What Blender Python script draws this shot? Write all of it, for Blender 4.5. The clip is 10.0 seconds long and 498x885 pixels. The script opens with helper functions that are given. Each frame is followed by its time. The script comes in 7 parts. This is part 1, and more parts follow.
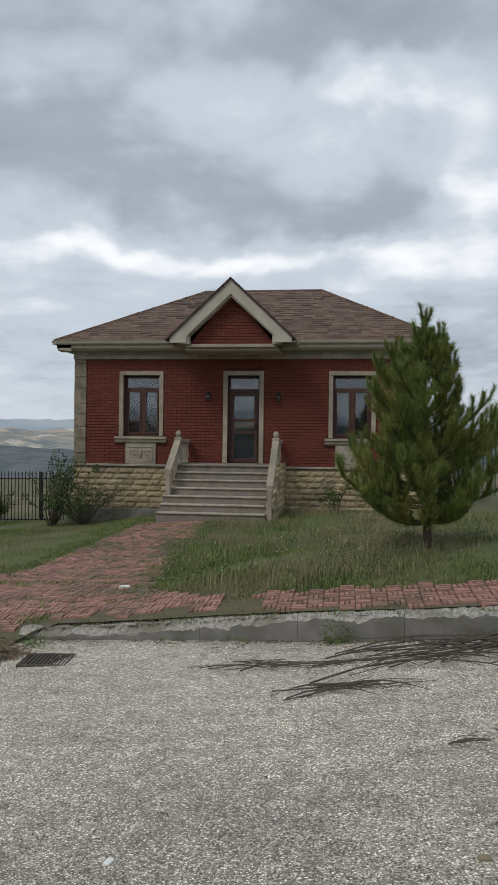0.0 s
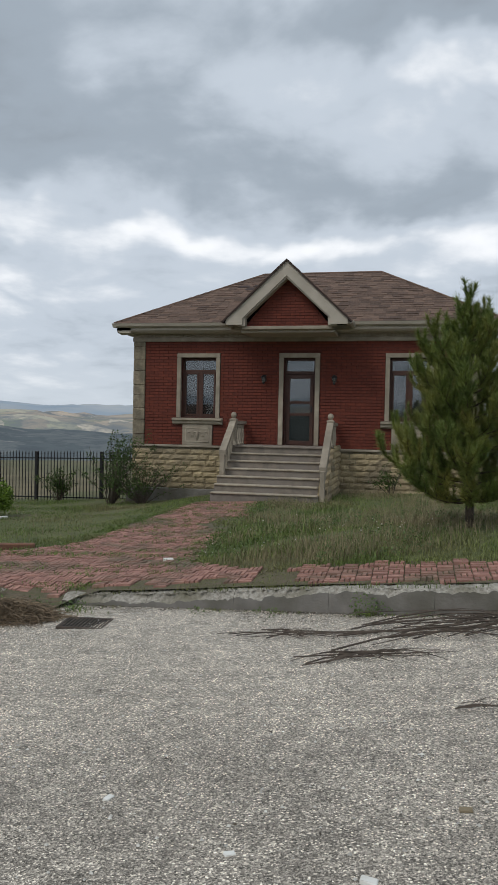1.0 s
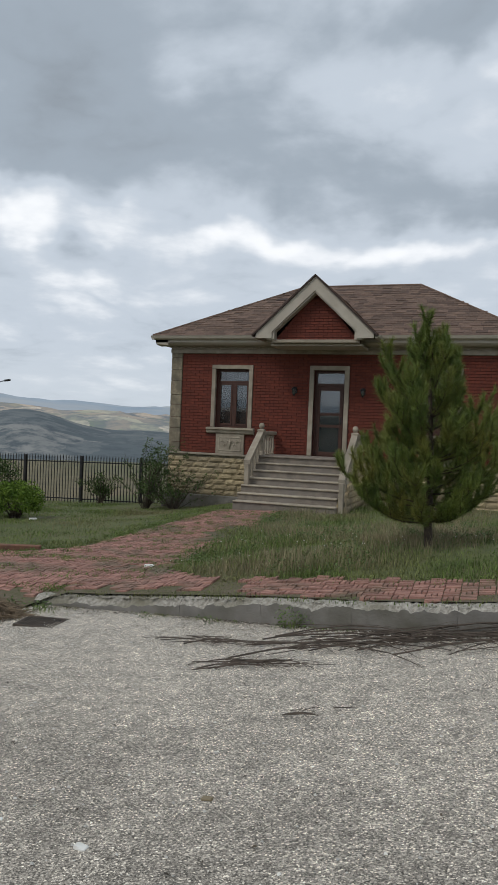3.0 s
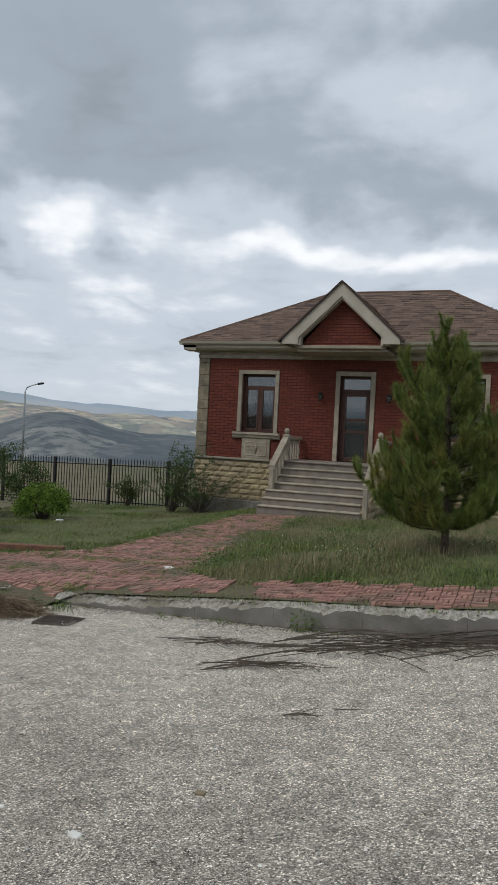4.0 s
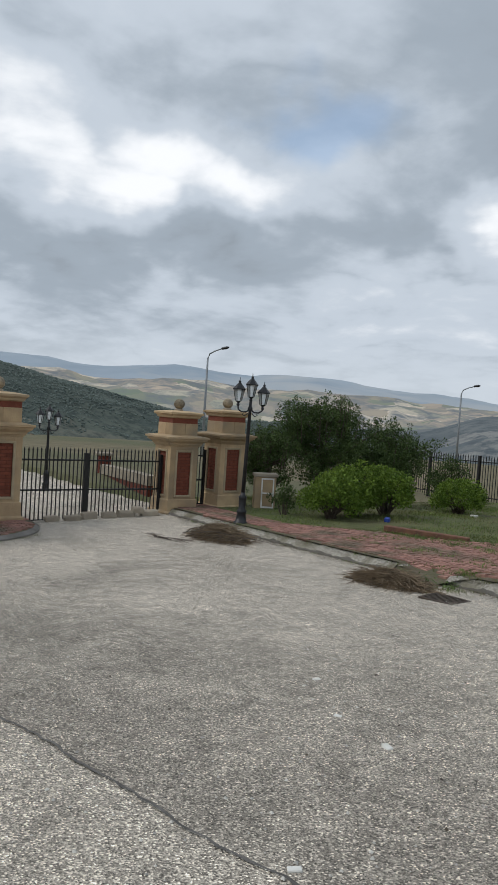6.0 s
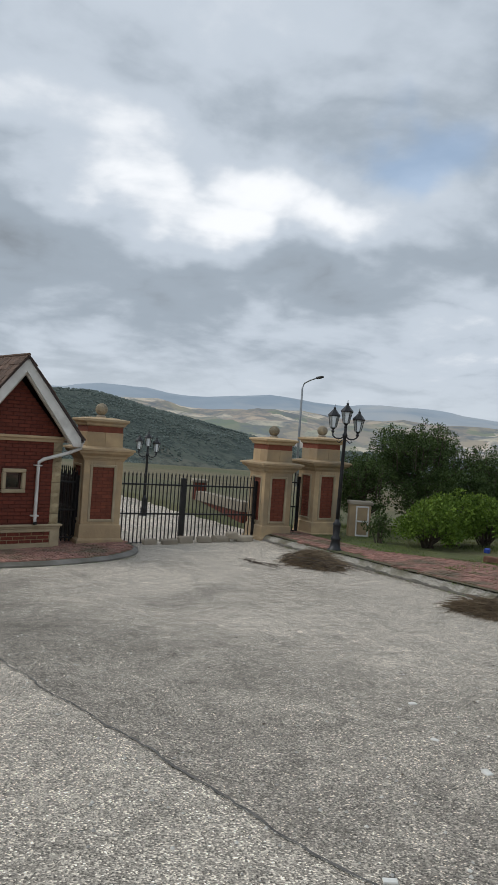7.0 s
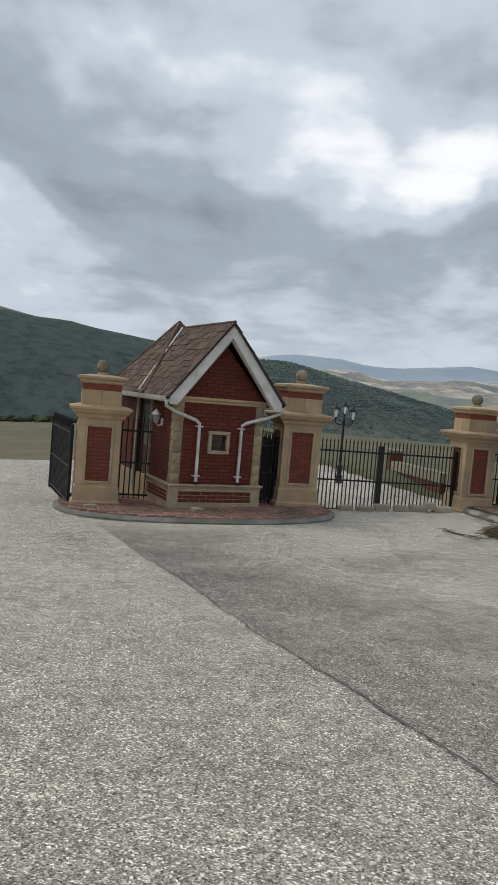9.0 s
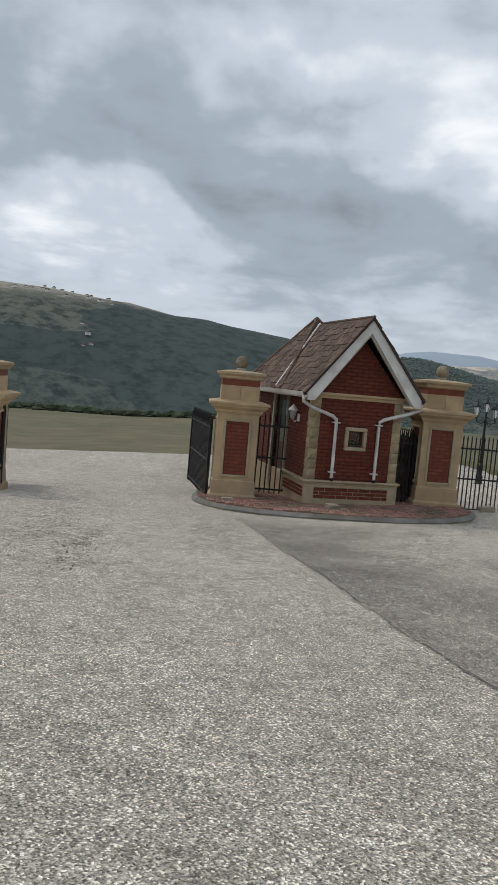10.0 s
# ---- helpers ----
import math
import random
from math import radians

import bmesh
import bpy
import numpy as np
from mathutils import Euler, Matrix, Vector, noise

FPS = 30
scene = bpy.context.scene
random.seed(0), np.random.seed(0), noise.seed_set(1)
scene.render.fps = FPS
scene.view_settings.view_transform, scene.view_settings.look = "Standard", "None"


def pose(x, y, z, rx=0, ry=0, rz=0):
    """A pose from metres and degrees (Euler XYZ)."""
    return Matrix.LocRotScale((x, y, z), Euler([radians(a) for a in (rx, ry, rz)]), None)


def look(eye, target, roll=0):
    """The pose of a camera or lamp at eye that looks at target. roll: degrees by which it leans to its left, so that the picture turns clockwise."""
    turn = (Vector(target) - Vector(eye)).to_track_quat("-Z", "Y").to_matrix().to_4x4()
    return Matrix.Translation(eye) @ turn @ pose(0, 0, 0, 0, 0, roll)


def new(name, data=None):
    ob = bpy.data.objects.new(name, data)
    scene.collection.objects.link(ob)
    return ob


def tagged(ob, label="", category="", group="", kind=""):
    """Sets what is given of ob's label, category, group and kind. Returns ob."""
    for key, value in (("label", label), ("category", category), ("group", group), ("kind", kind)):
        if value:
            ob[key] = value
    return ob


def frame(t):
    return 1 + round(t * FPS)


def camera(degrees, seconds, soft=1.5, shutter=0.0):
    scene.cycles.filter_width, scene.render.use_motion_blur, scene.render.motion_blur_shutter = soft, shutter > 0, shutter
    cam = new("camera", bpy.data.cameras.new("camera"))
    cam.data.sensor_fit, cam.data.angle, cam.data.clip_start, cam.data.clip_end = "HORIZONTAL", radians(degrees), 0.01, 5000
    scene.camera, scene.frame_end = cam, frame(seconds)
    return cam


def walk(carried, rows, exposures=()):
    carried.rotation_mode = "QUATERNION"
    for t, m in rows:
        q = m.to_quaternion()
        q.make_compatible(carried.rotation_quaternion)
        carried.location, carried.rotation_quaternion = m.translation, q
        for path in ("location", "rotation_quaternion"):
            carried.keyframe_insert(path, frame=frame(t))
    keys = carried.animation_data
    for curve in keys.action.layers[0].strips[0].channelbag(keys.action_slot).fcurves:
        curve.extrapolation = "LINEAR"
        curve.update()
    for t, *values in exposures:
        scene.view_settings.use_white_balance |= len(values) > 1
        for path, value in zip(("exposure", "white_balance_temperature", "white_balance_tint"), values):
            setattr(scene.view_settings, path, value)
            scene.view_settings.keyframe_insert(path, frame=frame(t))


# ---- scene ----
cam = camera(37.0, 10.0)
PATH = [
    (0, (-1.577, -1.03, 1.73), (-1.829, 0.954, 1.726), 0.7),
    (0.5, (-1.466, -0.985, 1.652), (-1.781, 0.989, 1.627), 0.8),
    (1, (-1.239, -1.069, 1.606), (-1.667, 0.885, 1.563), 1.2),
    (1.5, (-0.878, -1.069, 1.632), (-1.426, 0.854, 1.579), 1.7),
    (2, (-0.483, -1.11, 1.704), (-1.113, 0.788, 1.653), 2.2),
    (2.5, (-0.027, -1.22, 1.795), (-0.673, 0.672, 1.75), 2.4),
    (2.7, (0.169, -1.214, 1.827), (-0.465, 0.682, 1.785), 2.3),
    (3.8, (0.373, -1.239, 1.827), (-0.266, 0.656, 1.803), 2.4),
    (4, (0.471, -1.252, 1.835), (-0.243, 0.615, 1.806), 2.9),
    (4.5, (0.771, -1.217, 1.828), (-0.203, 0.528, 1.755), 4.2),
    (5, (0.943, -1.25, 1.773), (-0.3, 0.312, 1.654), 5.2),
    (5.5, (1.104, -1.333, 1.734), (-0.357, 0.027, 1.609), 4.8),
    (6, (1.219, -1.3, 1.684), (-0.396, -0.124, 1.598), 3.8),
    (6.2, (1.242, -1.276, 1.646), (-0.414, -0.157, 1.582), 3.6),
    (7.3, (1.288, -1.377, 1.603), (-0.493, -0.47, 1.573), 4.1),
    (7.5, (1.294, -1.385, 1.598), (-0.507, -0.518, 1.556), 4.0),
    (8, (1.297, -1.408, 1.567), (-0.555, -0.656, 1.492), 4.3),
    (8.5, (1.299, -1.446, 1.526), (-0.595, -0.814, 1.417), 4.7),
    (9, (1.3, -1.491, 1.496), (-0.635, -1.0, 1.359), 4.8),
    (9.5, (1.284, -1.543, 1.476), (-0.683, -1.214, 1.319), 5.0),
    (10, (1.275, -1.586, 1.452), (-0.712, -1.44, 1.279), 5.0),
]
walk(cam, [(t, look(eye, target, roll)) for t, eye, target, roll in PATH], exposures=[(0, 0.0), (10, 0.0)])


# ---- world and light ----
world = bpy.data.worlds.new("overcast_sky")
scene.world = world
world.use_nodes = True
wt = world.node_tree
wn, wl = wt.nodes, wt.links
SUN_EL, SUN_AZ = 48.0, 215.0
sky = wn.new("ShaderNodeTexSky")
sky.sky_type, sky.sun_disc = "NISHITA", False
sky.sun_elevation, sky.sun_rotation = radians(SUN_EL), radians(SUN_AZ)
geo = wn.new("ShaderNodeTexCoord")
sep = wn.new("ShaderNodeSeparateXYZ")
wl.new(geo.outputs["Generated"], sep.inputs[0])


def wmath(op, a, b):
    n = wn.new("ShaderNodeMath")
    n.operation = op
    for k, v in enumerate((a, b)):
        if isinstance(v, (int, float)):
            n.inputs[k].default_value = v
        else:
            wl.new(v, n.inputs[k])
    return n.outputs[0]


den = wmath("ADD", wmath("MAXIMUM", sep.outputs[2], 0.0), 0.2)
comb = wn.new("ShaderNodeCombineXYZ")
wl.new(wmath("DIVIDE", sep.outputs[0], den), comb.inputs[0])
wl.new(wmath("DIVIDE", sep.outputs[1], den), comb.inputs[1])
comb.inputs[2].default_value = 8.35


def wnoise(scale, detail, rough, dist):
    n = wn.new("ShaderNodeTexNoise")
    n.inputs["Scale"].default_value, n.inputs["Detail"].default_value = scale, detail
    n.inputs["Roughness"].default_value, n.inputs["Distortion"].default_value = rough, dist
    wl.new(comb.outputs[0], n.inputs["Vector"])
    return n.outputs[0]


def wramp(fac, stops):
    n = wn.new("ShaderNodeValToRGB")
    n.color_ramp.interpolation = "EASE"
    while len(n.color_ramp.elements) < len(stops):
        n.color_ramp.elements.new(0.5)
    for e, (p, c) in zip(n.color_ramp.elements, stops):
        e.position, e.color = p, (*c, 1)
    wl.new(fac, n.inputs[0])
    return n.outputs[0]


def billow(scale, detail):
    return wmath("MULTIPLY", wmath("ABSOLUTE", wmath("SUBTRACT", wnoise(scale, detail, 0.5, 0.3), 0.5), 0.0), 2.6)


# cloud banks and bright puffs: azimuth, elevation, half widths and weight
BANKS = ((3, 28.6, 9, 2.2, -0.161), (7, 19.0, 12, 3.0, -0.088), (0, 16.8, 8, 1.7, -0.081), (26, 20.5, 8, 3.6, -0.088), (36, 23.5, 7, 4.5, -0.081),
         (41, 12.2, 3.6, 1.2, -0.105), (31, 12.6, 3, 0.9, -0.065), (55, 12, 9, 1.9, -0.081), (43, 10.0, 2.2, 1.5, -0.065), (64, 24, 8, 3.0, -0.081),
         (82, 12, 5, 2.6, -0.056), (67, 10.8, 10, 1.4, -0.081), (99, 17, 8, 2.8, -0.165), (88, 13.6, 7, 1.7, -0.129), (84, 8.6, 4, 2.2, -0.088),
         (-3, 25, 3.5, 1.4, 0.120), (-10, 19.5, 2.6, 5, 0.088), (7, 13.6, 15, 1.2, 0.104), (19, 14.2, 4, 1.3, 0.088), (35.6, 15.9, 2.4, 1.7, 0.160),
         (30, 15.2, 4, 1.4, 0.112), (60, 17.3, 11, 2.3, 0.105), (63, 16.2, 8, 2.2, 0.096), (74, 18, 5, 4.5, 0.06), (87, 22.8, 8, 1.6, 0.096), (101, 10, 5, 2.6, 0.104), (92, 10.8, 4, 1.0, 0.064))
shift = wn.new("ShaderNodeTexNoise")
shift.inputs["Scale"].default_value, shift.inputs["Detail"].default_value = 6.0, 4
wl.new(geo.outputs["Generated"], shift.inputs["Vector"])
apart = wn.new("ShaderNodeSeparateColor")
wl.new(shift.outputs["Color"], apart.inputs[0])
azim = wmath("ADD", wmath("MULTIPLY", wmath("ARCTAN2", wmath("MULTIPLY", sep.outputs[0], -1.0), sep.outputs[1]), 57.2958), wmath("MULTIPLY", wmath("SUBTRACT", apart.outputs[0], 0.5), 14.0))
elev = wmath("ADD", wmath("MULTIPLY", wmath("ARCSINE", sep.outputs[2], 0.0), 57.2958), wmath("MULTIPLY", wmath("SUBTRACT", apart.outputs[1], 0.5), 10.0))
mixed = wmath("ADD", wmath("MULTIPLY", wnoise(0.62, 6, 0.48, 0.1), 0.22), wmath("MULTIPLY", wnoise(1.5, 9, 0.57, 0.05), 0.33))
mixed = wmath("ADD", wmath("ADD", mixed, 0.205), wmath("MULTIPLY", billow(1.9, 6), 0.16))
for b_az, b_el, w_az, w_el, amount in BANKS:
    u = wmath("DIVIDE", wmath("SUBTRACT", azim, float(b_az)), float(w_az))
    v = wmath("DIVIDE", wmath("SUBTRACT", elev, float(b_el)), float(w_el))
    q = wmath("ADD", wmath("MULTIPLY", u, u), wmath("MULTIPLY", v, v))
    mixed = wmath("ADD", mixed, wmath("MULTIPLY", wmath("POWER", 2.71828, wmath("MULTIPLY", q, -0.8)), amount))
cloud = wramp(mixed, [(0.25, (0.235, 0.265, 0.30)), (0.42, (0.362, 0.422, 0.49)), (0.53, (0.565, 0.632, 0.714)), (0.66, (0.97, 0.995, 1.03))])
ub = wmath("DIVIDE", wmath("SUBTRACT", azim, 50.0), 9.0)
vb = wmath("DIVIDE", wmath("SUBTRACT", elev, 21.5), 4.0)
broken = wmath("POWER", 2.71828, wmath("MULTIPLY", wmath("ADD", wmath("MULTIPLY", ub, ub), wmath("MULTIPLY", vb, vb)), -1.0))
gap = wramp(wmath("MULTIPLY", broken, wnoise(2.6, 6, 0.55, 0.2)), [(0.22, (0, 0, 0)), (0.55, (0.55, 0.55, 0.55))])
blend = wn.new("ShaderNodeMixRGB")
wl.new(gap, blend.inputs[0])
wl.new(cloud, blend.inputs[1])
dim = wn.new("ShaderNodeMixRGB")
dim.blend_type, dim.inputs[0].default_value = "MULTIPLY", 1.0
wl.new(sky.outputs[0], dim.inputs[1])
dim.inputs[2].default_value = (0.19, 0.185, 0.175, 1)
wl.new(dim.outputs[0], blend.inputs[2])
# a paler veil near the skyline
low = wramp(sep.outputs[2], [(0.0, (0.75, 0.75, 0.75)), (0.13, (0, 0, 0))])
veil = wn.new("ShaderNodeMixRGB")
wl.new(low, veil.inputs[0])
wl.new(blend.outputs[0], veil.inputs[1])
veil.inputs[2].default_value = (0.62, 0.68, 0.74, 1)
bg = wn["Background"]
bg.inputs[1].default_value = 1.0
wl.new(veil.outputs[0], bg.inputs[0])

sun_data = bpy.data.lights.new("sun", "SUN")
sun_data.energy, sun_data.angle, sun_data.color = 1.15, radians(20), (1.0, 0.96, 0.9)
sun = new("sun", sun_data)
_d = Vector((math.sin(radians(SUN_AZ)) * math.cos(radians(SUN_EL)), math.cos(radians(SUN_AZ)) * math.cos(radians(SUN_EL)), math.sin(radians(SUN_EL))))
sun.matrix_world = look(_d * 60, (0, 0, 0))


# ---- materials ----
def mat(name, c1, c2=None, scale=6.0, rough=0.8, bump=0.0, bscale=None, metal=0.0, c3=None, big=0.6, vary=0.0, island=False, dist=0.02, spec=0.5, detail=6):
    """A surface with two scales of colour variation, relief, and a shift from piece to piece."""
    m = bpy.data.materials.new(name)
    m.use_nodes = True
    nt = m.node_tree
    n, l = nt.nodes, nt.links
    b = n["Principled BSDF"]
    b.inputs["Roughness"].default_value, b.inputs["Metallic"].default_value = rough, metal
    b.inputs["Specular IOR Level"].default_value = spec
    c2 = c2 or tuple(v * 0.75 for v in c1)
    g = n.new("ShaderNodeNewGeometry")

    def nz(s, d=detail):
        t = n.new("ShaderNodeTexNoise")
        t.inputs["Scale"].default_value, t.inputs["Detail"].default_value = s, d
        l.new(g.outputs["Position"], t.inputs["Vector"])
        return t.outputs[0]

    def mixc(f, a, c):
        x = n.new("ShaderNodeMixRGB")
        for k, v in ((0, f), (1, a), (2, c)):
            if isinstance(v, tuple):
                x.inputs[k].default_value = (*v, 1)
            elif isinstance(v, float):
                x.inputs[k].default_value = v
            else:
                l.new(v, x.inputs[k])
        return x

    def ramp(f, lo, hi):
        r = n.new("ShaderNodeMapRange")
        r.inputs[1].default_value, r.inputs[2].default_value = lo, hi
        l.new(f, r.inputs[0])
        return r.outputs[0]

    col = mixc(ramp(nz(scale), 0.35, 0.65), c1, c2).outputs[0]
    if c3:
        col = mixc(ramp(nz(big, 4), 0.46, 0.66), col, c3).outputs[0]
    if vary:
        src = g.outputs["Random Per Island"] if island else n.new("ShaderNodeObjectInfo").outputs["Random"]
        h = n.new("ShaderNodeHueSaturation")
        v = n.new("ShaderNodeMapRange")
        v.inputs[3].default_value, v.inputs[4].default_value = 1 - vary, 1 + vary
        l.new(src, v.inputs[0])
        l.new(v.outputs[0], h.inputs["Value"])
        l.new(col, h.inputs["Color"])
        col = h.outputs[0]
    l.new(col, b.inputs["Base Color"])
    if bump:
        bp = n.new("ShaderNodeBump")
        bp.inputs["Strength"].default_value, bp.inputs["Distance"].default_value = bump, dist
        l.new(nz(bscale or scale * 4), bp.inputs["Height"])
        l.new(bp.outputs[0], b.inputs["Normal"])
    return m


SEAM0, SEAM1, SEAM2 = 0.34, 0.075, -0.004


def asphalt(name, shade):
    """Aged asphalt: pale and dark stone chips bound in grey, with worn streaks and stains."""
    m = bpy.data.materials.new(name)
    m.use_nodes = True
    n, l = m.node_tree.nodes, m.node_tree.links
    b = n["Principled BSDF"]
    b.inputs["Roughness"].default_value, b.inputs["Specular IOR Level"].default_value = 0.9, 0.3
    g = n.new("ShaderNodeNewGeometry")

    def tex(kind, s, **kw):
        t = n.new(kind)
        t.inputs["Scale"].default_value = s
        for k, v in kw.items():
            t.inputs[k].default_value = v
        l.new(g.outputs["Position"], t.inputs["Vector"])
        return t

    def ramp(f, stops):
        c = n.new("ShaderNodeValToRGB")
        while len(c.color_ramp.elements) < len(stops):
            c.color_ramp.elements.new(0.5)
        for e, (p, v) in zip(c.color_ramp.elements, stops):
            e.position, e.color = p, (*[v * q * shade for q in (1.0, 0.895, 0.75)], 1)
        l.new(f, c.inputs[0])
        return c.outputs[0]

    def mix(kind, f, a, c):
        x = n.new("ShaderNodeMixRGB")
        x.blend_type = kind
        if isinstance(f, float):
            x.inputs[0].default_value = f
        else:
            l.new(f, x.inputs[0])
        l.new(a, x.inputs[1])
        l.new(c, x.inputs[2])
        return x.outputs[0]

    v1, v2, v3 = tex("ShaderNodeTexVoronoi", 124.0), tex("ShaderNodeTexVoronoi", 210.0), tex("ShaderNodeTexVoronoi", 46.0)
    sx = n.new("ShaderNodeSeparateColor")
    l.new(v1.outputs["Color"], sx.inputs[0])
    sy = n.new("ShaderNodeSeparateColor")
    l.new(v2.outputs["Color"], sy.inputs[0])
    chips = ramp(sx.outputs[0], [(0.0, 0.02), (0.4, 0.18), (0.75, 0.38), (0.9, 0.62), (0.96, 0.95), (1.0, 1.35)])
    fine = ramp(sy.outputs[1], [(0.0, 0.04), (0.5, 0.26), (0.9, 0.54), (1.0, 1.0)])
    col = mix("MIX", 0.34, chips, fine)
    # now and then a larger pale stone
    sz = n.new("ShaderNodeSeparateColor")
    l.new(v3.outputs["Color"], sz.inputs[0])
    rare = n.new("ShaderNodeMapRange")
    rare.inputs[1].default_value, rare.inputs[2].default_value = 0.90, 0.92
    l.new(sz.outputs[1], rare.inputs[0])
    near_mid = n.new("ShaderNodeMapRange")
    for k, v in ((1, 0.36), (2, 0.44), (3, 0.75), (4, 0.0)):
        near_mid.inputs[k].default_value = v
    l.new(v3.outputs["Distance"], near_mid.inputs[0])
    both = n.new("ShaderNodeMath")
    both.operation = "MULTIPLY"
    l.new(rare.outputs[0], both.inputs[0])
    l.new(near_mid.outputs[0], both.inputs[1])
    col = mix("MIX", both.outputs[0], col, ramp(sz.outputs[0], [(0.0, 0.30), (1.0, 0.62)]))
    # clotted grain that still shows some metres off
    clot = tex("ShaderNodeTexNoise", 11.0, Detail=9.0, Roughness=0.88)
    clump = n.new("ShaderNodeMapRange")
    for k, v in ((1, 0.30), (2, 0.70), (3, 0.58), (4, 1.33)):
        clump.inputs[k].default_value = v
    l.new(clot.outputs[0], clump.inputs[0])
    stain = tex("ShaderNodeTexNoise", 0.55, Detail=7.0, Roughness=0.62)
    grime = n.new("ShaderNodeMapRange")
    for k, v in ((1, 0.36), (2, 0.66), (3, 0.90), (4, 1.08)):
        grime.inputs[k].default_value = v
    l.new(stain.outputs[0], grime.inputs[0])
    # dark oily blotches and drag marks
    oil = n.new("ShaderNodeTexNoise")
    oil.inputs["Scale"].default_value, oil.inputs["Detail"].default_value, oil.inputs["Roughness"].default_value = 1.0, 8, 0.66
    st = n.new("ShaderNodeVectorMath")
    st.operation = "MULTIPLY"
    st.inputs[1].default_value = (0.62, 0.50, 1.0)
    l.new(g.outputs["Position"], st.inputs[0])
    l.new(st.outputs[0], oil.inputs["Vector"])
    om = n.new("ShaderNodeMapRange")
    for k, v in ((1, 0.56), (2, 0.76), (3, 1.02), (4, 0.60)):
        om.inputs[k].default_value = v
    l.new(oil.outputs[0], om.inputs[0])
    mid = tex("ShaderNodeTexNoise", 5.0, Detail=5.0)
    mm = n.new("ShaderNodeMapRange")
    for k, v in ((1, 0.3), (2, 0.7), (3, 0.82), (4, 1.14)):
        mm.inputs[k].default_value = v
    l.new(mid.outputs[0], mm.inputs[0])
    mu = n.new("ShaderNodeMath")
    mu.operation = "MULTIPLY"
    # newer, darker surfacing that starts at the seam and wears away from it
    px = n.new("ShaderNodeSeparateXYZ")
    l.new(g.outputs["Position"], px.inputs[0])

    def calc(op, a, c):
        x = n.new("ShaderNodeMath")
        x.operation = op
        for k, v in enumerate((a, c)):
            if isinstance(v, float):
                x.inputs[k].default_value = v
            else:
                l.new(v, x.inputs[k])
        return x.outputs[0]

    def span(f, lo, hi, a, c):
        x = n.new("ShaderNodeMapRange")
        for k, v in enumerate((lo, hi, a, c)):
            x.inputs[k + 1].default_value = v
        l.new(f, x.inputs[0])
        return x.outputs[0]

    line = calc("ADD", calc("MULTIPLY", px.outputs[0], calc("ADD", calc("MULTIPLY", px.outputs[0], SEAM2), SEAM1)), SEAM0)
    off = calc("SUBTRACT", px.outputs[1], line)
    ragged = calc("MULTIPLY", calc("SUBTRACT", stain.outputs[0], 0.5), 4.5)
    fade = span(calc("ADD", off, ragged), 0.6, 3.2, 1.0, 0.0)
    reach = calc("MULTIPLY", span(px.outputs[0], -6.0, -0.5, 1.0, 0.55), span(px.outputs[0], -11.0, -9.0, 0.0, 1.0))
    newer = calc("SUBTRACT", 1.0, calc("MULTIPLY", calc("MULTIPLY", calc("MULTIPLY", fade, span(off, -0.01, 0.03, 0.0, 1.0)), reach), 0.46))
    mo = n.new("ShaderNodeMath")
    mo.operation = "MULTIPLY"
    l.new(calc("MULTIPLY", calc("MULTIPLY", grime.outputs[0], clump.outputs[0]), newer), mo.inputs[0])
    l.new(om.outputs[0], mo.inputs[1])
    l.new(mo.outputs[0], mu.inputs[0])
    l.new(mm.outputs[0], mu.inputs[1])
    cb = n.new("ShaderNodeCombineColor")
    for k in range(3):
        l.new(mu.outputs[0], cb.inputs[k])
    l.new(mix("MULTIPLY", 1.0, col, cb.outputs[0]), b.inputs["Base Color"])
    bp = n.new("ShaderNodeBump")
    bp.inputs["Strength"].default_value, bp.inputs["Distance"].default_value = 0.8, 0.008
    l.new(v1.outputs["Distance"], bp.inputs["Height"])
    l.new(bp.outputs[0], b.inputs["Normal"])
    return m


M_ASPHALT = asphalt("worn_asphalt", 1.62)
M_SEAM = mat("road_crack", (0.075, 0.07, 0.064), (0.15, 0.14, 0.128), 8, 0.95, 0.3)
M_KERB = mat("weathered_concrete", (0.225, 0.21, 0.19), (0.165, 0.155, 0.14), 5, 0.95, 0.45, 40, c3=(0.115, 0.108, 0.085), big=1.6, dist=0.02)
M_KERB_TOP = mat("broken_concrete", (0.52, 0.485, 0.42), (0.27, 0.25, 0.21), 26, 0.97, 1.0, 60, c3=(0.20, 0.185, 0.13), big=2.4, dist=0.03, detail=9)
M_LITTER = mat("dead_leaves_and_soil", (0.10, 0.075, 0.05), (0.055, 0.043, 0.03), 14, 0.95, vary=0.4, island=True)
M_PAVER = mat("red_paver", (0.37, 0.20, 0.155), (0.27, 0.14, 0.112), 9, 0.9, 0.5, 60, c3=(0.155, 0.12, 0.08), big=1.3, vary=0.24)
M_PAVER_FIELD = mat("red_paver_field", (0.37, 0.20, 0.155), (0.27, 0.14, 0.112), 9, 0.9, 0.5, 60, c3=(0.155, 0.12, 0.08), big=1.3, vary=0.24, island=True)
M_JOINT = mat("soil_joint", (0.13, 0.10, 0.07), (0.09, 0.085, 0.04), 7, 0.97, 0.5, 30)
M_BRICK = mat("red_brick", (0.158, 0.031, 0.0145), (0.112, 0.022, 0.0105), 12, 0.78, 0.3, 70, vary=0.14)
M_BRICK_FIELD = mat("red_brick_field", (0.158, 0.031, 0.0145), (0.112, 0.022, 0.0105), 12, 0.78, 0.3, 70, vary=0.14, island=True)
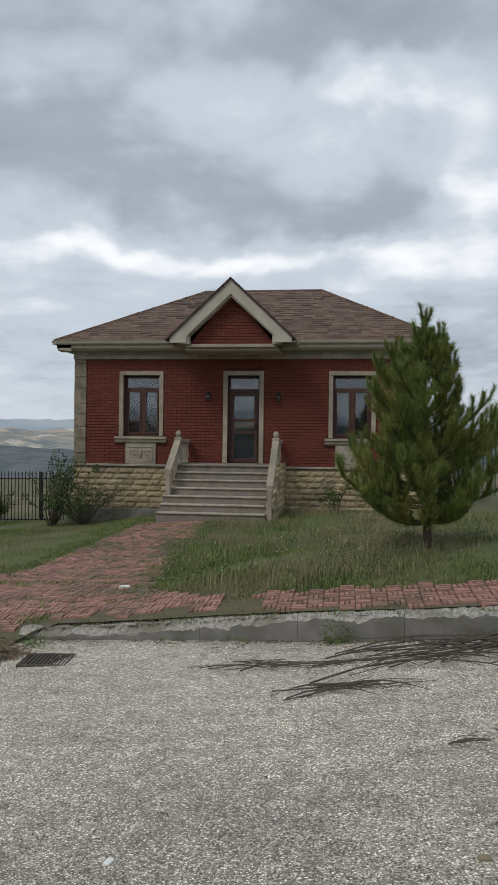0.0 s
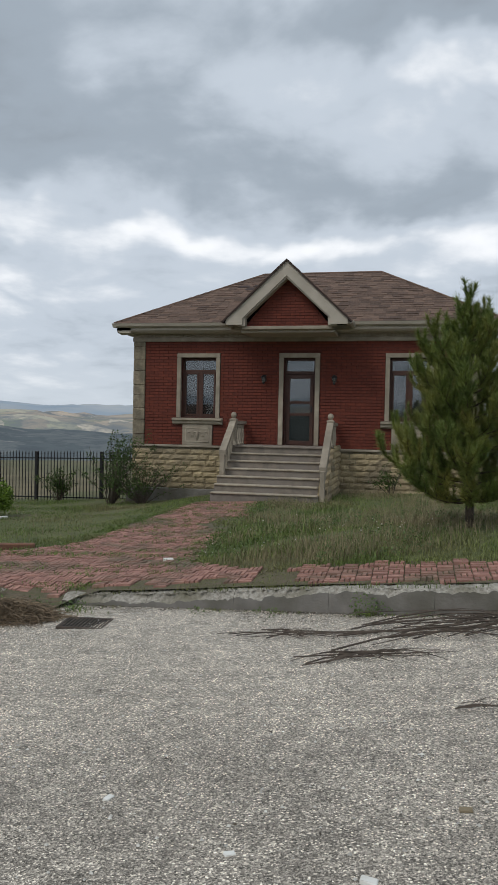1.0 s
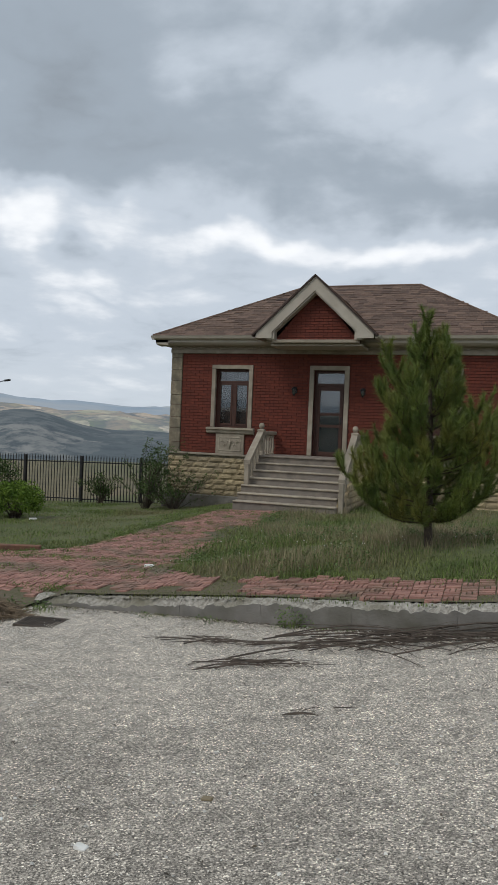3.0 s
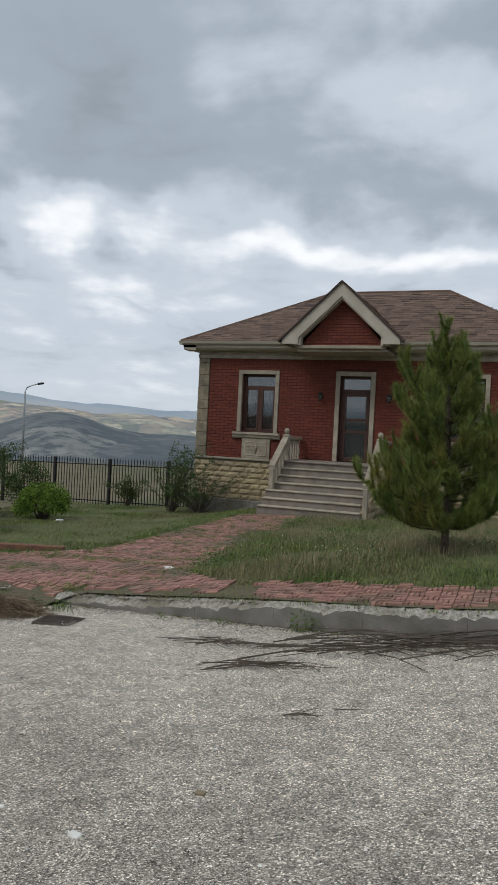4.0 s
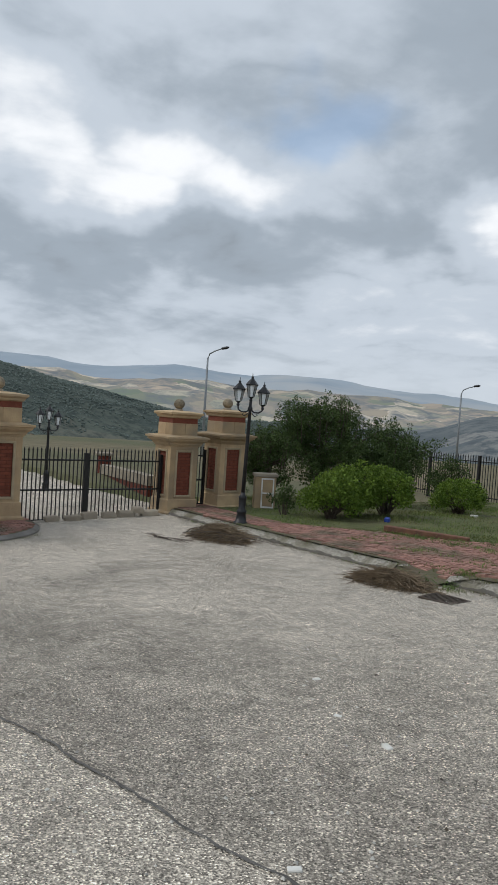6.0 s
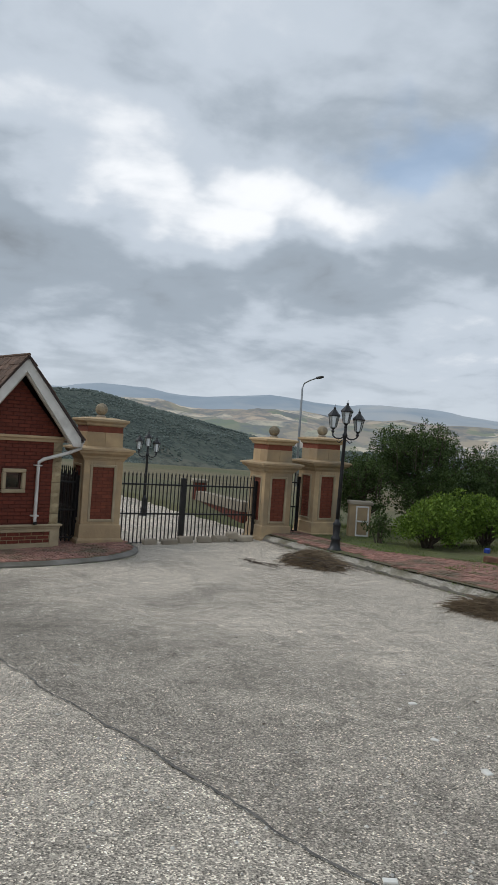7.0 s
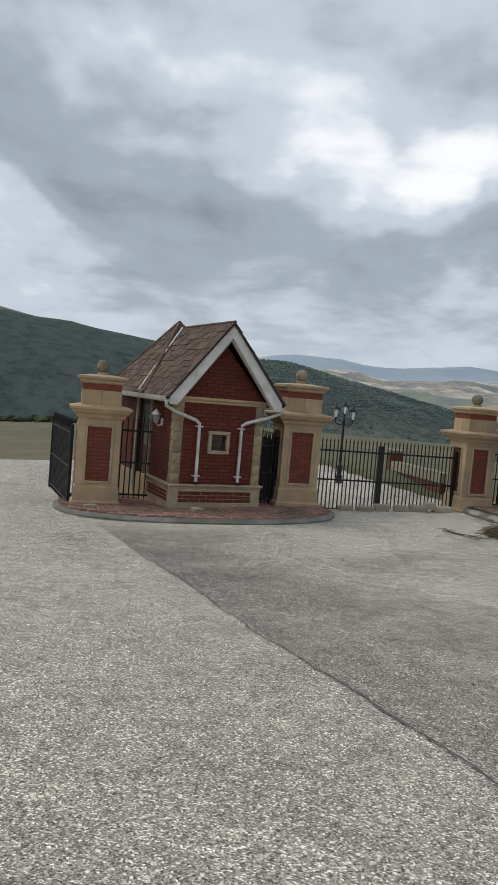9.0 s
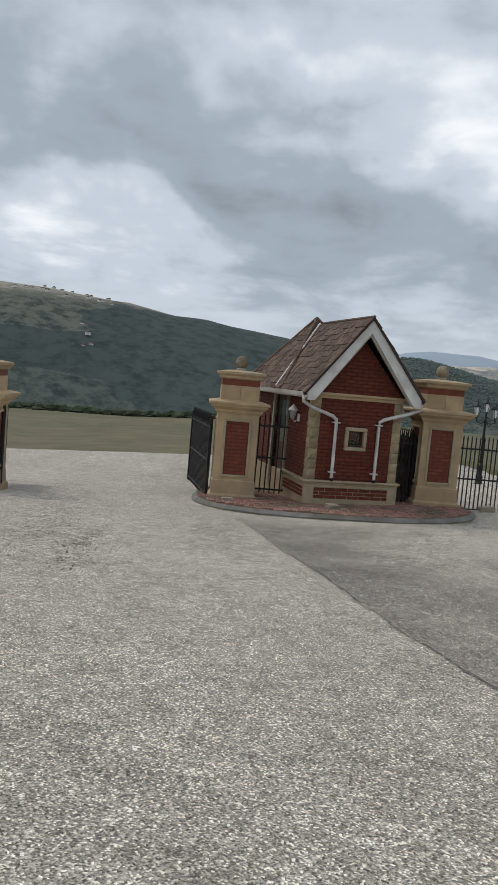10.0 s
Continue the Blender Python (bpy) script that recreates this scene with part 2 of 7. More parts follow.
M_PANEL = mat("orange_red_brick", (0.215, 0.058, 0.03), (0.165, 0.044, 0.023), 10, 0.8, 0.3, 70, vary=0.12)
M_PANEL_FIELD = mat("orange_red_brick_field", (0.215, 0.058, 0.03), (0.165, 0.044, 0.023), 10, 0.8, 0.3, 70, vary=0.12, island=True)
M_PANEL_MORTAR = mat("red_mortar", (0.15, 0.046, 0.027), (0.12, 0.037, 0.022), 14, 0.95, 0.4)
M_MORTAR = mat("dark_mortar", (0.098, 0.025, 0.016), (0.072, 0.019, 0.012), 14, 0.95, 0.4)
M_LIME = mat("cut_limestone", (0.40, 0.345, 0.265), (0.30, 0.255, 0.195), 5, 0.9, 0.5, 30, c3=(0.25, 0.215, 0.165), big=1.2, vary=0.1)
M_YELLOW = mat("yellow_limestone", (0.49, 0.355, 0.205), (0.39, 0.28, 0.165), 3.5, 0.9, 0.4, 30, c3=(0.33, 0.262, 0.175), big=1.4, vary=0.17)
M_QUOIN = mat("rough_corner_stone", (0.32, 0.27, 0.185), (0.21, 0.175, 0.125), 9, 0.95, 1.0, 26, c3=(0.17, 0.145, 0.105), big=3.0, vary=0.18, dist=0.04)
M_RUBBLE = mat("rock_faced_limestone", (0.42, 0.335, 0.20), (0.31, 0.245, 0.145), 6, 0.95, 0.9, 22, c3=(0.25, 0.205, 0.135), big=1.4, vary=0.2, dist=0.03)
M_CREAM = mat("cream_limestone", (0.46, 0.37, 0.24), (0.37, 0.295, 0.19), 5, 0.9, 0.4, 30, c3=(0.33, 0.265, 0.175), big=1.4)
M_STEP = mat("stair_stone", (0.25, 0.212, 0.172), (0.175, 0.148, 0.122), 5, 0.85, 0.3, 40, c3=(0.22, 0.19, 0.165), big=1.6)
M_TRIM = mat("cream_paint", (0.46, 0.41, 0.335), (0.38, 0.335, 0.27), 3, 0.6, 0.12, 30, c3=(0.42, 0.38, 0.31), big=1.0)
M_WHITE = mat("white_gutter", (0.72, 0.70, 0.66), (0.62, 0.60, 0.56), 4, 0.45, 0.05, 30, c3=(0.5, 0.47, 0.43), big=2)
M_SHINGLE = mat("brown_shingle", (0.165, 0.105, 0.076), (0.115, 0.075, 0.056), 14, 0.95, 0.8, 120, vary=0.34)
M_SHINGLE_FIELD = mat("brown_shingle_field", (0.165, 0.105, 0.076), (0.115, 0.075, 0.056), 14, 0.95, 0.8, 120, vary=0.34, island=True)
M_UNDER = mat("roof_felt", (0.06, 0.04, 0.035), None, 9, 0.95, 0.4)
M_WOOD = mat("brown_window_wood", (0.075, 0.028, 0.016), (0.052, 0.020, 0.012), 7, 0.5, 0.2, 40)
M_IRON = mat("black_iron", (0.012, 0.012, 0.013), (0.02, 0.018, 0.017), 9, 0.5, 0.15, 60, metal=0.2)
M_GALV = mat("grey_lamp_steel", (0.36, 0.38, 0.40), (0.28, 0.3, 0.32), 6, 0.5, 0.05, metal=0.5)
M_BARK = mat("bark", (0.10, 0.075, 0.055), (0.055, 0.042, 0.032), 18, 0.95, 0.9, 40)
M_TWIG = mat("dry_twig", (0.11, 0.085, 0.065), (0.06, 0.047, 0.037), 12, 0.95, 0.5, 50)
M_NEEDLE = mat("pine_needles", (0.16, 0.205, 0.038), (0.085, 0.13, 0.024), 5, 0.6, 0.0, vary=0.4, island=True, c3=(0.20, 0.20, 0.042), big=2.0)
M_LEAF = mat("dark_leaves", (0.075, 0.112, 0.032), (0.045, 0.074, 0.024), 4, 0.75, vary=0.35, island=True, spec=0.2)
M_LEAF_BRIGHT = mat("hedge_leaves", (0.15, 0.225, 0.03), (0.085, 0.148, 0.02), 5, 0.7, vary=0.35, island=True, spec=0.25)
M_GRASS = mat("grass_blades", (0.15, 0.205, 0.044), (0.095, 0.14, 0.032), 1.6, 0.7, vary=0.45, island=True, c3=(0.18, 0.165, 0.07), big=0.5)
M_STALK = mat("dry_grass_stalks", (0.29, 0.24, 0.14), (0.19, 0.165, 0.09), 3, 0.85, vary=0.35, island=True)
M_WEED = mat("broad_weed_leaves", (0.115, 0.17, 0.042), (0.075, 0.12, 0.03), 5, 0.6, vary=0.35, island=True)
M_LAWN = mat("lawn_soil", (0.115, 0.128, 0.045), (0.075, 0.088, 0.032), 3, 0.97, 0.6, 25, c3=(0.12, 0.105, 0.05), big=0.45)
M_FIELD = mat("dry_field", (0.172, 0.14, 0.076), (0.108, 0.095, 0.048), 0.5, 0.97, 0.8, 3, c3=(0.088, 0.095, 0.04), big=0.05, dist=0.1, detail=10)
# blue-grey of the farthest hills is distance haze painted into the base colour
M_FARHAZE = mat("haze_tinted_far_hills", (0.34, 0.40, 0.46), (0.27, 0.335, 0.40), 0.003, 0.97, c3=(0.42, 0.44, 0.45), big=0.002, detail=10)
M_GRIT = mat("pale_stone_chips", (0.62, 0.60, 0.55), (0.45, 0.43, 0.39), 30, 0.9, vary=0.35, island=True)
M_PETAL = mat("white_paper", (0.78, 0.77, 0.73), (0.66, 0.65, 0.6), 9, 0.8)
M_BLUE = mat("blue_plastic", (0.04, 0.09, 0.42), (0.03, 0.06, 0.3), 9, 0.4)
M_STRAW = mat("dry_brush", (0.22, 0.16, 0.10), (0.13, 0.095, 0.06), 8, 0.95, vary=0.35, island=True)
M_PLANK = mat("weathered_red_timber", (0.20, 0.095, 0.055), (0.13, 0.065, 0.045), 9, 0.9, 0.5, 40)
# tree tops paled and blued, the haze being in their colour
M_WOODS = mat("haze_tinted_tree_tops", (0.13, 0.16, 0.14), (0.105, 0.132, 0.118), 0.02, 0.97, vary=0.16, island=True)
M_BELT = mat("dusty_scrub", (0.062, 0.075, 0.042), (0.042, 0.053, 0.032), 0.6, 0.95, vary=0.3, island=True, spec=0.2)
# near-black base colour that puts the shade of unlit insides on the surface
M_DARK = mat("unlit_inside", (0.01, 0.01, 0.011), None, 5, 0.9)
M_POLE = mat("lamp_black", (0.015, 0.016, 0.018), (0.028, 0.028, 0.03), 14, 0.45, 0.2, 40, metal=0.3)


def patchwork(name, tones, scale, scrub, rough_scale, crest=None):
    """Far fields: plots of several tones broken by rough scrub."""
    m = bpy.data.materials.new(name)
    m.use_nodes = True
    n, l = m.node_tree.nodes, m.node_tree.links
    b = n["Principled BSDF"]
    b.inputs["Roughness"].default_value, b.inputs["Specular IOR Level"].default_value = 0.97, 0.1
    g = n.new("ShaderNodeNewGeometry")
    wob = n.new("ShaderNodeTexNoise")
    wob.inputs["Scale"].default_value, wob.inputs["Detail"].default_value = 0.008, 6
    l.new(g.outputs["Position"], wob.inputs["Vector"])
    ad = n.new("ShaderNodeVectorMath")
    ad.operation = "MULTIPLY_ADD"
    ad.inputs[1].default_value = (150, 150, 40)
    l.new(wob.outputs["Color"], ad.inputs[0])
    l.new(g.outputs["Position"], ad.inputs[2])
    vo = n.new("ShaderNodeTexVoronoi")
    vo.inputs["Scale"].default_value = scale
    l.new(ad.outputs[0], vo.inputs["Vector"])
    sc = n.new("ShaderNodeSeparateColor")
    l.new(vo.outputs["Color"], sc.inputs[0])
    cr = n.new("ShaderNodeValToRGB")
    while len(cr.color_ramp.elements) < len(tones):
        cr.color_ramp.elements.new(0.5)
    for k, (e, c) in enumerate(zip(cr.color_ramp.elements, tones)):
        e.position, e.color = k / (len(tones) - 1), (*c, 1)
    l.new(sc.outputs[0], cr.inputs[0])
    nz = n.new("ShaderNodeTexNoise")
    nz.inputs["Scale"].default_value, nz.inputs["Detail"].default_value, nz.inputs["Roughness"].default_value = rough_scale, 12, 0.68
    l.new(g.outputs["Position"], nz.inputs["Vector"])
    mr = n.new("ShaderNodeMapRange")
    mr.inputs[1].default_value, mr.inputs[2].default_value = 0.44, 0.62
    l.new(nz.outputs[0], mr.inputs[0])
    mx = n.new("ShaderNodeMixRGB")
    l.new(mr.outputs[0], mx.inputs[0])
    l.new(cr.outputs[0], mx.inputs[1])
    mx.inputs[2].default_value = (*scrub, 1)
    col = mx.outputs[0]
    if crest:
        pz = n.new("ShaderNodeSeparateXYZ")
        l.new(g.outputs["Position"], pz.inputs[0])
        up = n.new("ShaderNodeMath")
        up.operation = "MULTIPLY_ADD"
        up.inputs[1].default_value = 75.0
        l.new(nz.outputs[0], up.inputs[0])
        l.new(pz.outputs[2], up.inputs[2])
        bare = n.new("ShaderNodeMapRange")
        bare.inputs[1].default_value, bare.inputs[2].default_value = crest + 32, crest + 46
        l.new(up.outputs[0], bare.inputs[0])
        top = n.new("ShaderNodeMixRGB")
        l.new(bare.outputs[0], top.inputs[0])
        l.new(col, top.inputs[1])
        top.inputs[2].default_value = (0.31, 0.285, 0.23, 1)
        col = top.outputs[0]
    l.new(col, b.inputs["Base Color"])
    return m


# palest plots paint in patches of sun, grey-blue breaks paint in shade and haze
M_FARM = patchwork("sun_patched_farmland", ((0.55, 0.45, 0.35), (0.28, 0.27, 0.24), (0.44, 0.37, 0.30), (0.215, 0.255, 0.19), (0.72, 0.62, 0.50)), 0.010, (0.19, 0.21, 0.22), 0.011)
# ridge and hillside tones are greyed and blued to paint in haze
M_RIDGE = patchwork("haze_tinted_rocky_ridge", ((0.13, 0.15, 0.158), (0.105, 0.126, 0.135), (0.165, 0.18, 0.182), (0.115, 0.135, 0.142), (0.27, 0.27, 0.255)), 0.014, (0.092, 0.11, 0.122), 0.045)
M_SCRUB = patchwork("haze_tinted_wooded_hillside", ((0.078, 0.098, 0.088), (0.062, 0.08, 0.074), (0.104, 0.12, 0.10), (0.07, 0.088, 0.08), (0.24, 0.225, 0.175)), 0.0055, (0.04, 0.054, 0.05), 0.055, crest=90.0)


def glass(name, tint, rough=0.03, trans=1.0):
    m = bpy.data.materials.new(name)
    m.use_nodes = True
    b = m.node_tree.nodes["Principled BSDF"]
    b.inputs["Base Color"].default_value, b.inputs["Roughness"].default_value = (*tint, 1), rough
    b.inputs["Transmission Weight"].default_value, b.inputs["IOR"].default_value = trans, 1.9
    return m


M_GLASS = glass("window_glass", (0.75, 0.8, 0.82))
M_SMOKE = glass("smoked_lamp_glass", (0.12, 0.12, 0.12), 0.2, 0.6)
M_LAMPGLASS = glass("frosted_lamp_glass", (0.8, 0.82, 0.8), 0.35, 0.8)


# ---- building helpers ----
def part(name, bm, material, parent=None, label="", smooth=False):
    me = bpy.data.meshes.new(name)
    bm.to_mesh(me)
    bm.free()
    return part_mesh(name, me, material, parent, label, smooth)


def part_mesh(name, me, material, parent=None, label="", smooth=False):
    if material and not me.materials:
        me.materials.append(material)
    if smooth:
        me.polygons.foreach_set("use_smooth", [True] * len(me.polygons))
    ob = new(name, me)
    ob.parent = parent
    if label:
        ob["label"] = label
    return ob


def thing(name, at, label, category, group="", kind="", rz=0.0):
    ob = new(name)
    ob.empty_display_size = 0.1
    ob.matrix_world = pose(*at, 0, 0, rz)
    return tagged(ob, label, category, group, kind)


def box(bm, x0, x1, y0, y1, z0, z1, bevel=0.0):
    r = bmesh.ops.create_cube(bm, size=1.0, matrix=Matrix.Translation(((x0 + x1) / 2, (y0 + y1) / 2, (z0 + z1) / 2)) @ Matrix.Diagonal((x1 - x0, y1 - y0, z1 - z0, 1)))
    if bevel:
        es = list({e for v in r["verts"] for e in v.link_edges})
        bmesh.ops.bevel(bm, geom=es, offset=bevel, segments=1, affect="EDGES")
    return bm


def boxed(x0, x1, y0, y1, z0, z1, bevel=0.0):
    return box(bmesh.new(), x0, x1, y0, y1, z0, z1, bevel)


def prism(bm, outline, axis, a, b):
    """Extrudes a closed outline of pairs along an axis from a to b."""
    def at(p, s):
        return {"x": (s, p[0], p[1]), "y": (p[0], s, p[1]), "z": (p[0], p[1], s)}[axis]
    lo = [bm.verts.new(at(p, a)) for p in outline]
    hi = [bm.verts.new(at(p, b)) for p in outline]
    k = len(outline)
    faces = [bm.faces.new(lo), bm.faces.new(hi[::-1])]
    for i in range(k):
        faces.append(bm.faces.new((lo[i], hi[i], hi[(i + 1) % k], lo[(i + 1) % k])))
    bmesh.ops.recalc_face_normals(bm, faces=faces)
    return bm


def lathe(bm, profile, seg=12, at=(0, 0, 0), square=False):
    """Turns pairs of radius and height round the upright axis."""
    rings = []
    seg = 4 if square else seg
    for r, z in profile:
        ring = []
        for k in range(seg):
            a = 2 * math.pi * k / seg + (math.pi / 4 if square else 0)
            rr = r * (math.sqrt(2) if square else 1)
            ring.append(bm.verts.new((at[0] + rr * math.cos(a), at[1] + rr * math.sin(a), at[2] + z)))
        rings.append(ring)
    for a, b in zip(rings, rings[1:]):
        for k in range(seg):
            bm.faces.new((a[k], a[(k + 1) % seg], b[(k + 1) % seg], b[k]))
    bm.faces.new(rings[0][::-1])
    bm.faces.new(rings[-1])
    return bm


def tube(bm, pts, radii, seg=6):
    """A bent, tapered round bar through points."""
    rings = []
    for k, p in enumerate(pts):
        p = Vector(p)
        d = (Vector(pts[min(k + 1, len(pts) - 1)]) - Vector(pts[max(k - 1, 0)])).normalized()
        s = d.orthogonal().normalized() if abs(d.z) > 0.99 else d.cross(Vector((0, 0, 1))).normalized()
        u = s.cross(d)
        r = radii[k] if isinstance(radii, (list, tuple)) else radii
        rings.append([bm.verts.new(p + (s * math.cos(2 * math.pi * j / seg) + u * math.sin(2 * math.pi * j / seg)) * r) for j in range(seg)])
    for a, b in zip(rings, rings[1:]):
        for j in range(seg):
            bm.faces.new((a[j], a[(j + 1) % seg], b[(j + 1) % seg], b[j]))
    bm.faces.new(rings[0][::-1])
    bm.faces.new(rings[-1])
    return bm


def mesh_from(name, verts, faces):
    me = bpy.data.meshes.new(name)
    me.from_pydata([tuple(map(float, v)) for v in verts], [], faces)
    me.update()
    return me


def sstep(a, b, x):
    t = min(max((x - a) / (b - a), 0.0), 1.0)
    return t * t * (3 - 2 * t)


# ---- the lie of the land ----
LAMPS = ((57.5, 4.8, 48.0, 30.0), (38.3, 3.05, 64.0, 35.0))
ROAD_A, ROAD_B, ROAD_C, ROAD_D, ROAD_E = 0.0273, 0.0547, -0.031, -0.0053, -0.2532

def road_z(x, y):
    u, v = min(max(x, -16.0), 1.0) + 1.0, min(max(y, -9.0), 7.5) - 2.0
    far = -0.012 * max(-16.0 - x, 0.0)
    return ROAD_A + ROAD_B * u + ROAD_C * v + ROAD_D * u * v + ROAD_E * (1 - math.exp(u / 3.0)) + far


def kerb_y(x):
    return 6.45 - 0.05 * (min(max(x, -14.0), 4.0) + 3) - 0.12 * math.log(1 + math.exp((min(x, 4.0) + 3) / 0.6))


def kerb_h(x):
    return 0.13 + 0.13 * sstep(-5.0, -1.5, x)


def yard_z(x, y):
    xx = min(max(x, -16.0), 2.0)
    k = road_z(xx, kerb_y(xx)) + kerb_h(xx)
    t = -0.22 + (0.05 if xx < -4.7 else 0.02) * (xx + 4.7)
    b = 0.26 * sstep(-4.5, -0.5, x) * math.exp(-((y - 9.0) / 2.6) ** 2) * sstep(0.2, 1.6, y - kerb_y(xx))
    dip = 0.22 * sstep(12.0, 19.0, y) * sstep(-6.2, -8.6, x)
    return k + (t - k) * sstep(0.0, 9.5, y - kerb_y(xx)) + b - dip


# ---- ground, road, kerb, pavement ----
CX0, CY0 = -4.0, 4.0


def paved(x, y):
    """1 well inside the pavers or right at the kerb, 0 on the lawn."""
    d = y - kerb_y(x)
    strip = 1.0 - sstep(PAVE_W(x) - 0.45, PAVE_W(x) - 0.1, d)
    path = sstep(PATH_X0(y) + 0.4, PATH_X0(y) + 0.9, x) * (1 - sstep(PATH_X1(y) - 0.9, PATH_X1(y) - 0.4, x)) if y < 17.5 else 0.0
    return max(strip, path) if -14.5 < x else 0.0


def PAVE_W(x):
    return 1.0 + 1.4 * sstep(-2.8, -4.8, x) - 1.2 * sstep(-7.8, -10.5, x)


def PATH_X0(y):
    return -6.55 - 1.2 * (1 - sstep(8.6, 10.2, y))


def PATH_X1(y):
    return -4.0 - 0.09 * (y - 9.0)


def terrain_z(x, y):
    dx, dy = x - 1.0, y + 1.2
    r, az = math.hypot(dx, dy), math.degrees(math.atan2(-dx, dy))
    yk = kerb_y(x)
    if y > yk + 0.5:
        z = yard_z(x, y) - 0.16 * paved(x, y)
    else:
        z = road_z(x, y) - (0.10 if y < yk - 1.0 else 0.28)
    if r < 24:
        return z
    z -= 0.022 * (min(r, 85) - 24)
    if r > 80:
        el_m = -1.0 + 1.75 * math.exp(-((az - 35.5) / 4.0) ** 2) + 0.4 * math.exp(-((az - 27) / 5) ** 2) + 3.1 * sstep(55, 74, az) + 3.1 * sstep(68, 106, az)
        if az < 0 or az > 140:
            el_m = 1.0
        el_f = 1.35 + 1.45 * sstep(28, 54, az) + 0.25 * math.sin(az * 0.55) * sstep(40, 60, az) - 0.6 * sstep(74, 90, az)
        wob = noise.noise(Vector((x * 0.004, y * 0.004, 0))) * 16 - abs(noise.noise(Vector((x * 0.009, y * 0.009, 3)))) * 16 + 5 + noise.noise(Vector((x * 0.03, y * 0.03, 3))) * 3
        zm = 1.6 + 1150 * math.tan(radians(el_m))
        zf = 1.6 + 3600 * math.tan(radians(el_f))
        stops = ((80, z), (520, -78 + wob), (1150, zm + wob * 0.35), (1700, min(zm, 0) - 45 + wob * 1.5), (2500, (min(zm, 0) - 45 + zf) * 0.5 + wob * 1.6 - 6), (3600, zf + wob * 0.8), (4600, zf - 120))
        for (r0, z0), (r1, z1) in zip(stops, stops[1:]):
            if r <= r1 or r1 == 4600:
                s = min((r - r0) / (r1 - r0), 1.0)
                s = s * s * (3 - 2 * s) if r0 > 80 else s ** 0.8
                z = z0 + (z1 - z0) * s
                break
    return z


def make_ground():
    radii = [0.0]
    step = 0.45
    while radii[-1] < 4600:
        radii.append(radii[-1] + step)
        if radii[-1] > 21:
            step *= 1.045
    seg = 420
    vs, fs, ms = [], [], []
    for r in radii:
        for k in range(seg):
            a = 2 * math.pi * k / seg
            x, y = CX0 - r * math.sin(a), CY0 + r * math.cos(a)
            vs.append((x, y, terrain_z(x, y)))
    for i in range(len(radii) - 1):
        for k in range(seg):
            q = (i * seg + k, i * seg + (k + 1) % seg, (i + 1) * seg + (k + 1) % seg, (i + 1) * seg + k)
            if i == 0:
                q = (q[0], q[2], q[3])
            fs.append(q)
            rm = radii[i]
            mx = CX0 - (rm + 0.2) * math.sin(2 * math.pi * (k + 0.5) / seg)
            # below 50 degrees this ring takes the paler, haze-tinted ridge colours
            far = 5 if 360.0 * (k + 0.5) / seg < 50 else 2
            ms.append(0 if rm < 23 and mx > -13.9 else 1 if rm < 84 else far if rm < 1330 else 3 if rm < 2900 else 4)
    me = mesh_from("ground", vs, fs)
    for m in (M_LAWN, M_FIELD, M_SCRUB, M_FARM, M_FARHAZE, M_RIDGE):
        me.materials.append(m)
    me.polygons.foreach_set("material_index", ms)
    me.polygons.foreach_set("use_smooth", [True] * len(fs))
    bm = bmesh.new()
    bm.from_mesh(me)
    bmesh.ops.remove_doubles(bm, verts=bm.verts, dist=0.0005)
    bmesh.ops.recalc_face_normals(bm, faces=bm.faces)
    bm.to_mesh(me)
    bm.free()
    return tagged(new("ground", me), "sloping lawn, dry field and wooded hills to the horizon", "ground", kind="structure")


make_ground()


def sheet(xs, rows, zf, name):
    """A grid: for every x a run of y values, lifted by zf."""
    vs, fs = [], []
    n = len(rows(xs[0]))
    for x in xs:
        for y in rows(x):
            vs.append((x, y, zf(x, y)))
    for i in range(len(xs) - 1):
        for j in range(n - 1):
            a = i * n + j
            fs.append((a, a + n, a + n + 1, a + 1))
    return mesh_from(name, vs, fs)


def make_road():
    xs = [-24.2 + 0.4 * k for k in range(int((9 + 24.2) / 0.4) + 1)]

    def rows(x):
        top = kerb_y(x) + 0.02 if x > -13.6 else kerb_y(-13.6) + 0.02 + min((-13.6 - x) * 1.5, 5)
        return [-15 + (top + 15) * k / 56 for k in range(57)]

    def zf(x, y):
        return road_z(x, y) + 0.008 * noise.noise(Vector((x * 0.7, y * 0.7, 1))) + 0.003 * noise.noise(Vector((x * 3, y * 3, 5)))
    me = sheet(xs, rows, zf, "road")
    return tagged(part_mesh("road", me, M_ASPHALT, smooth=True), "worn grey asphalt road strewn with grit", "road", kind="structure")


make_road()


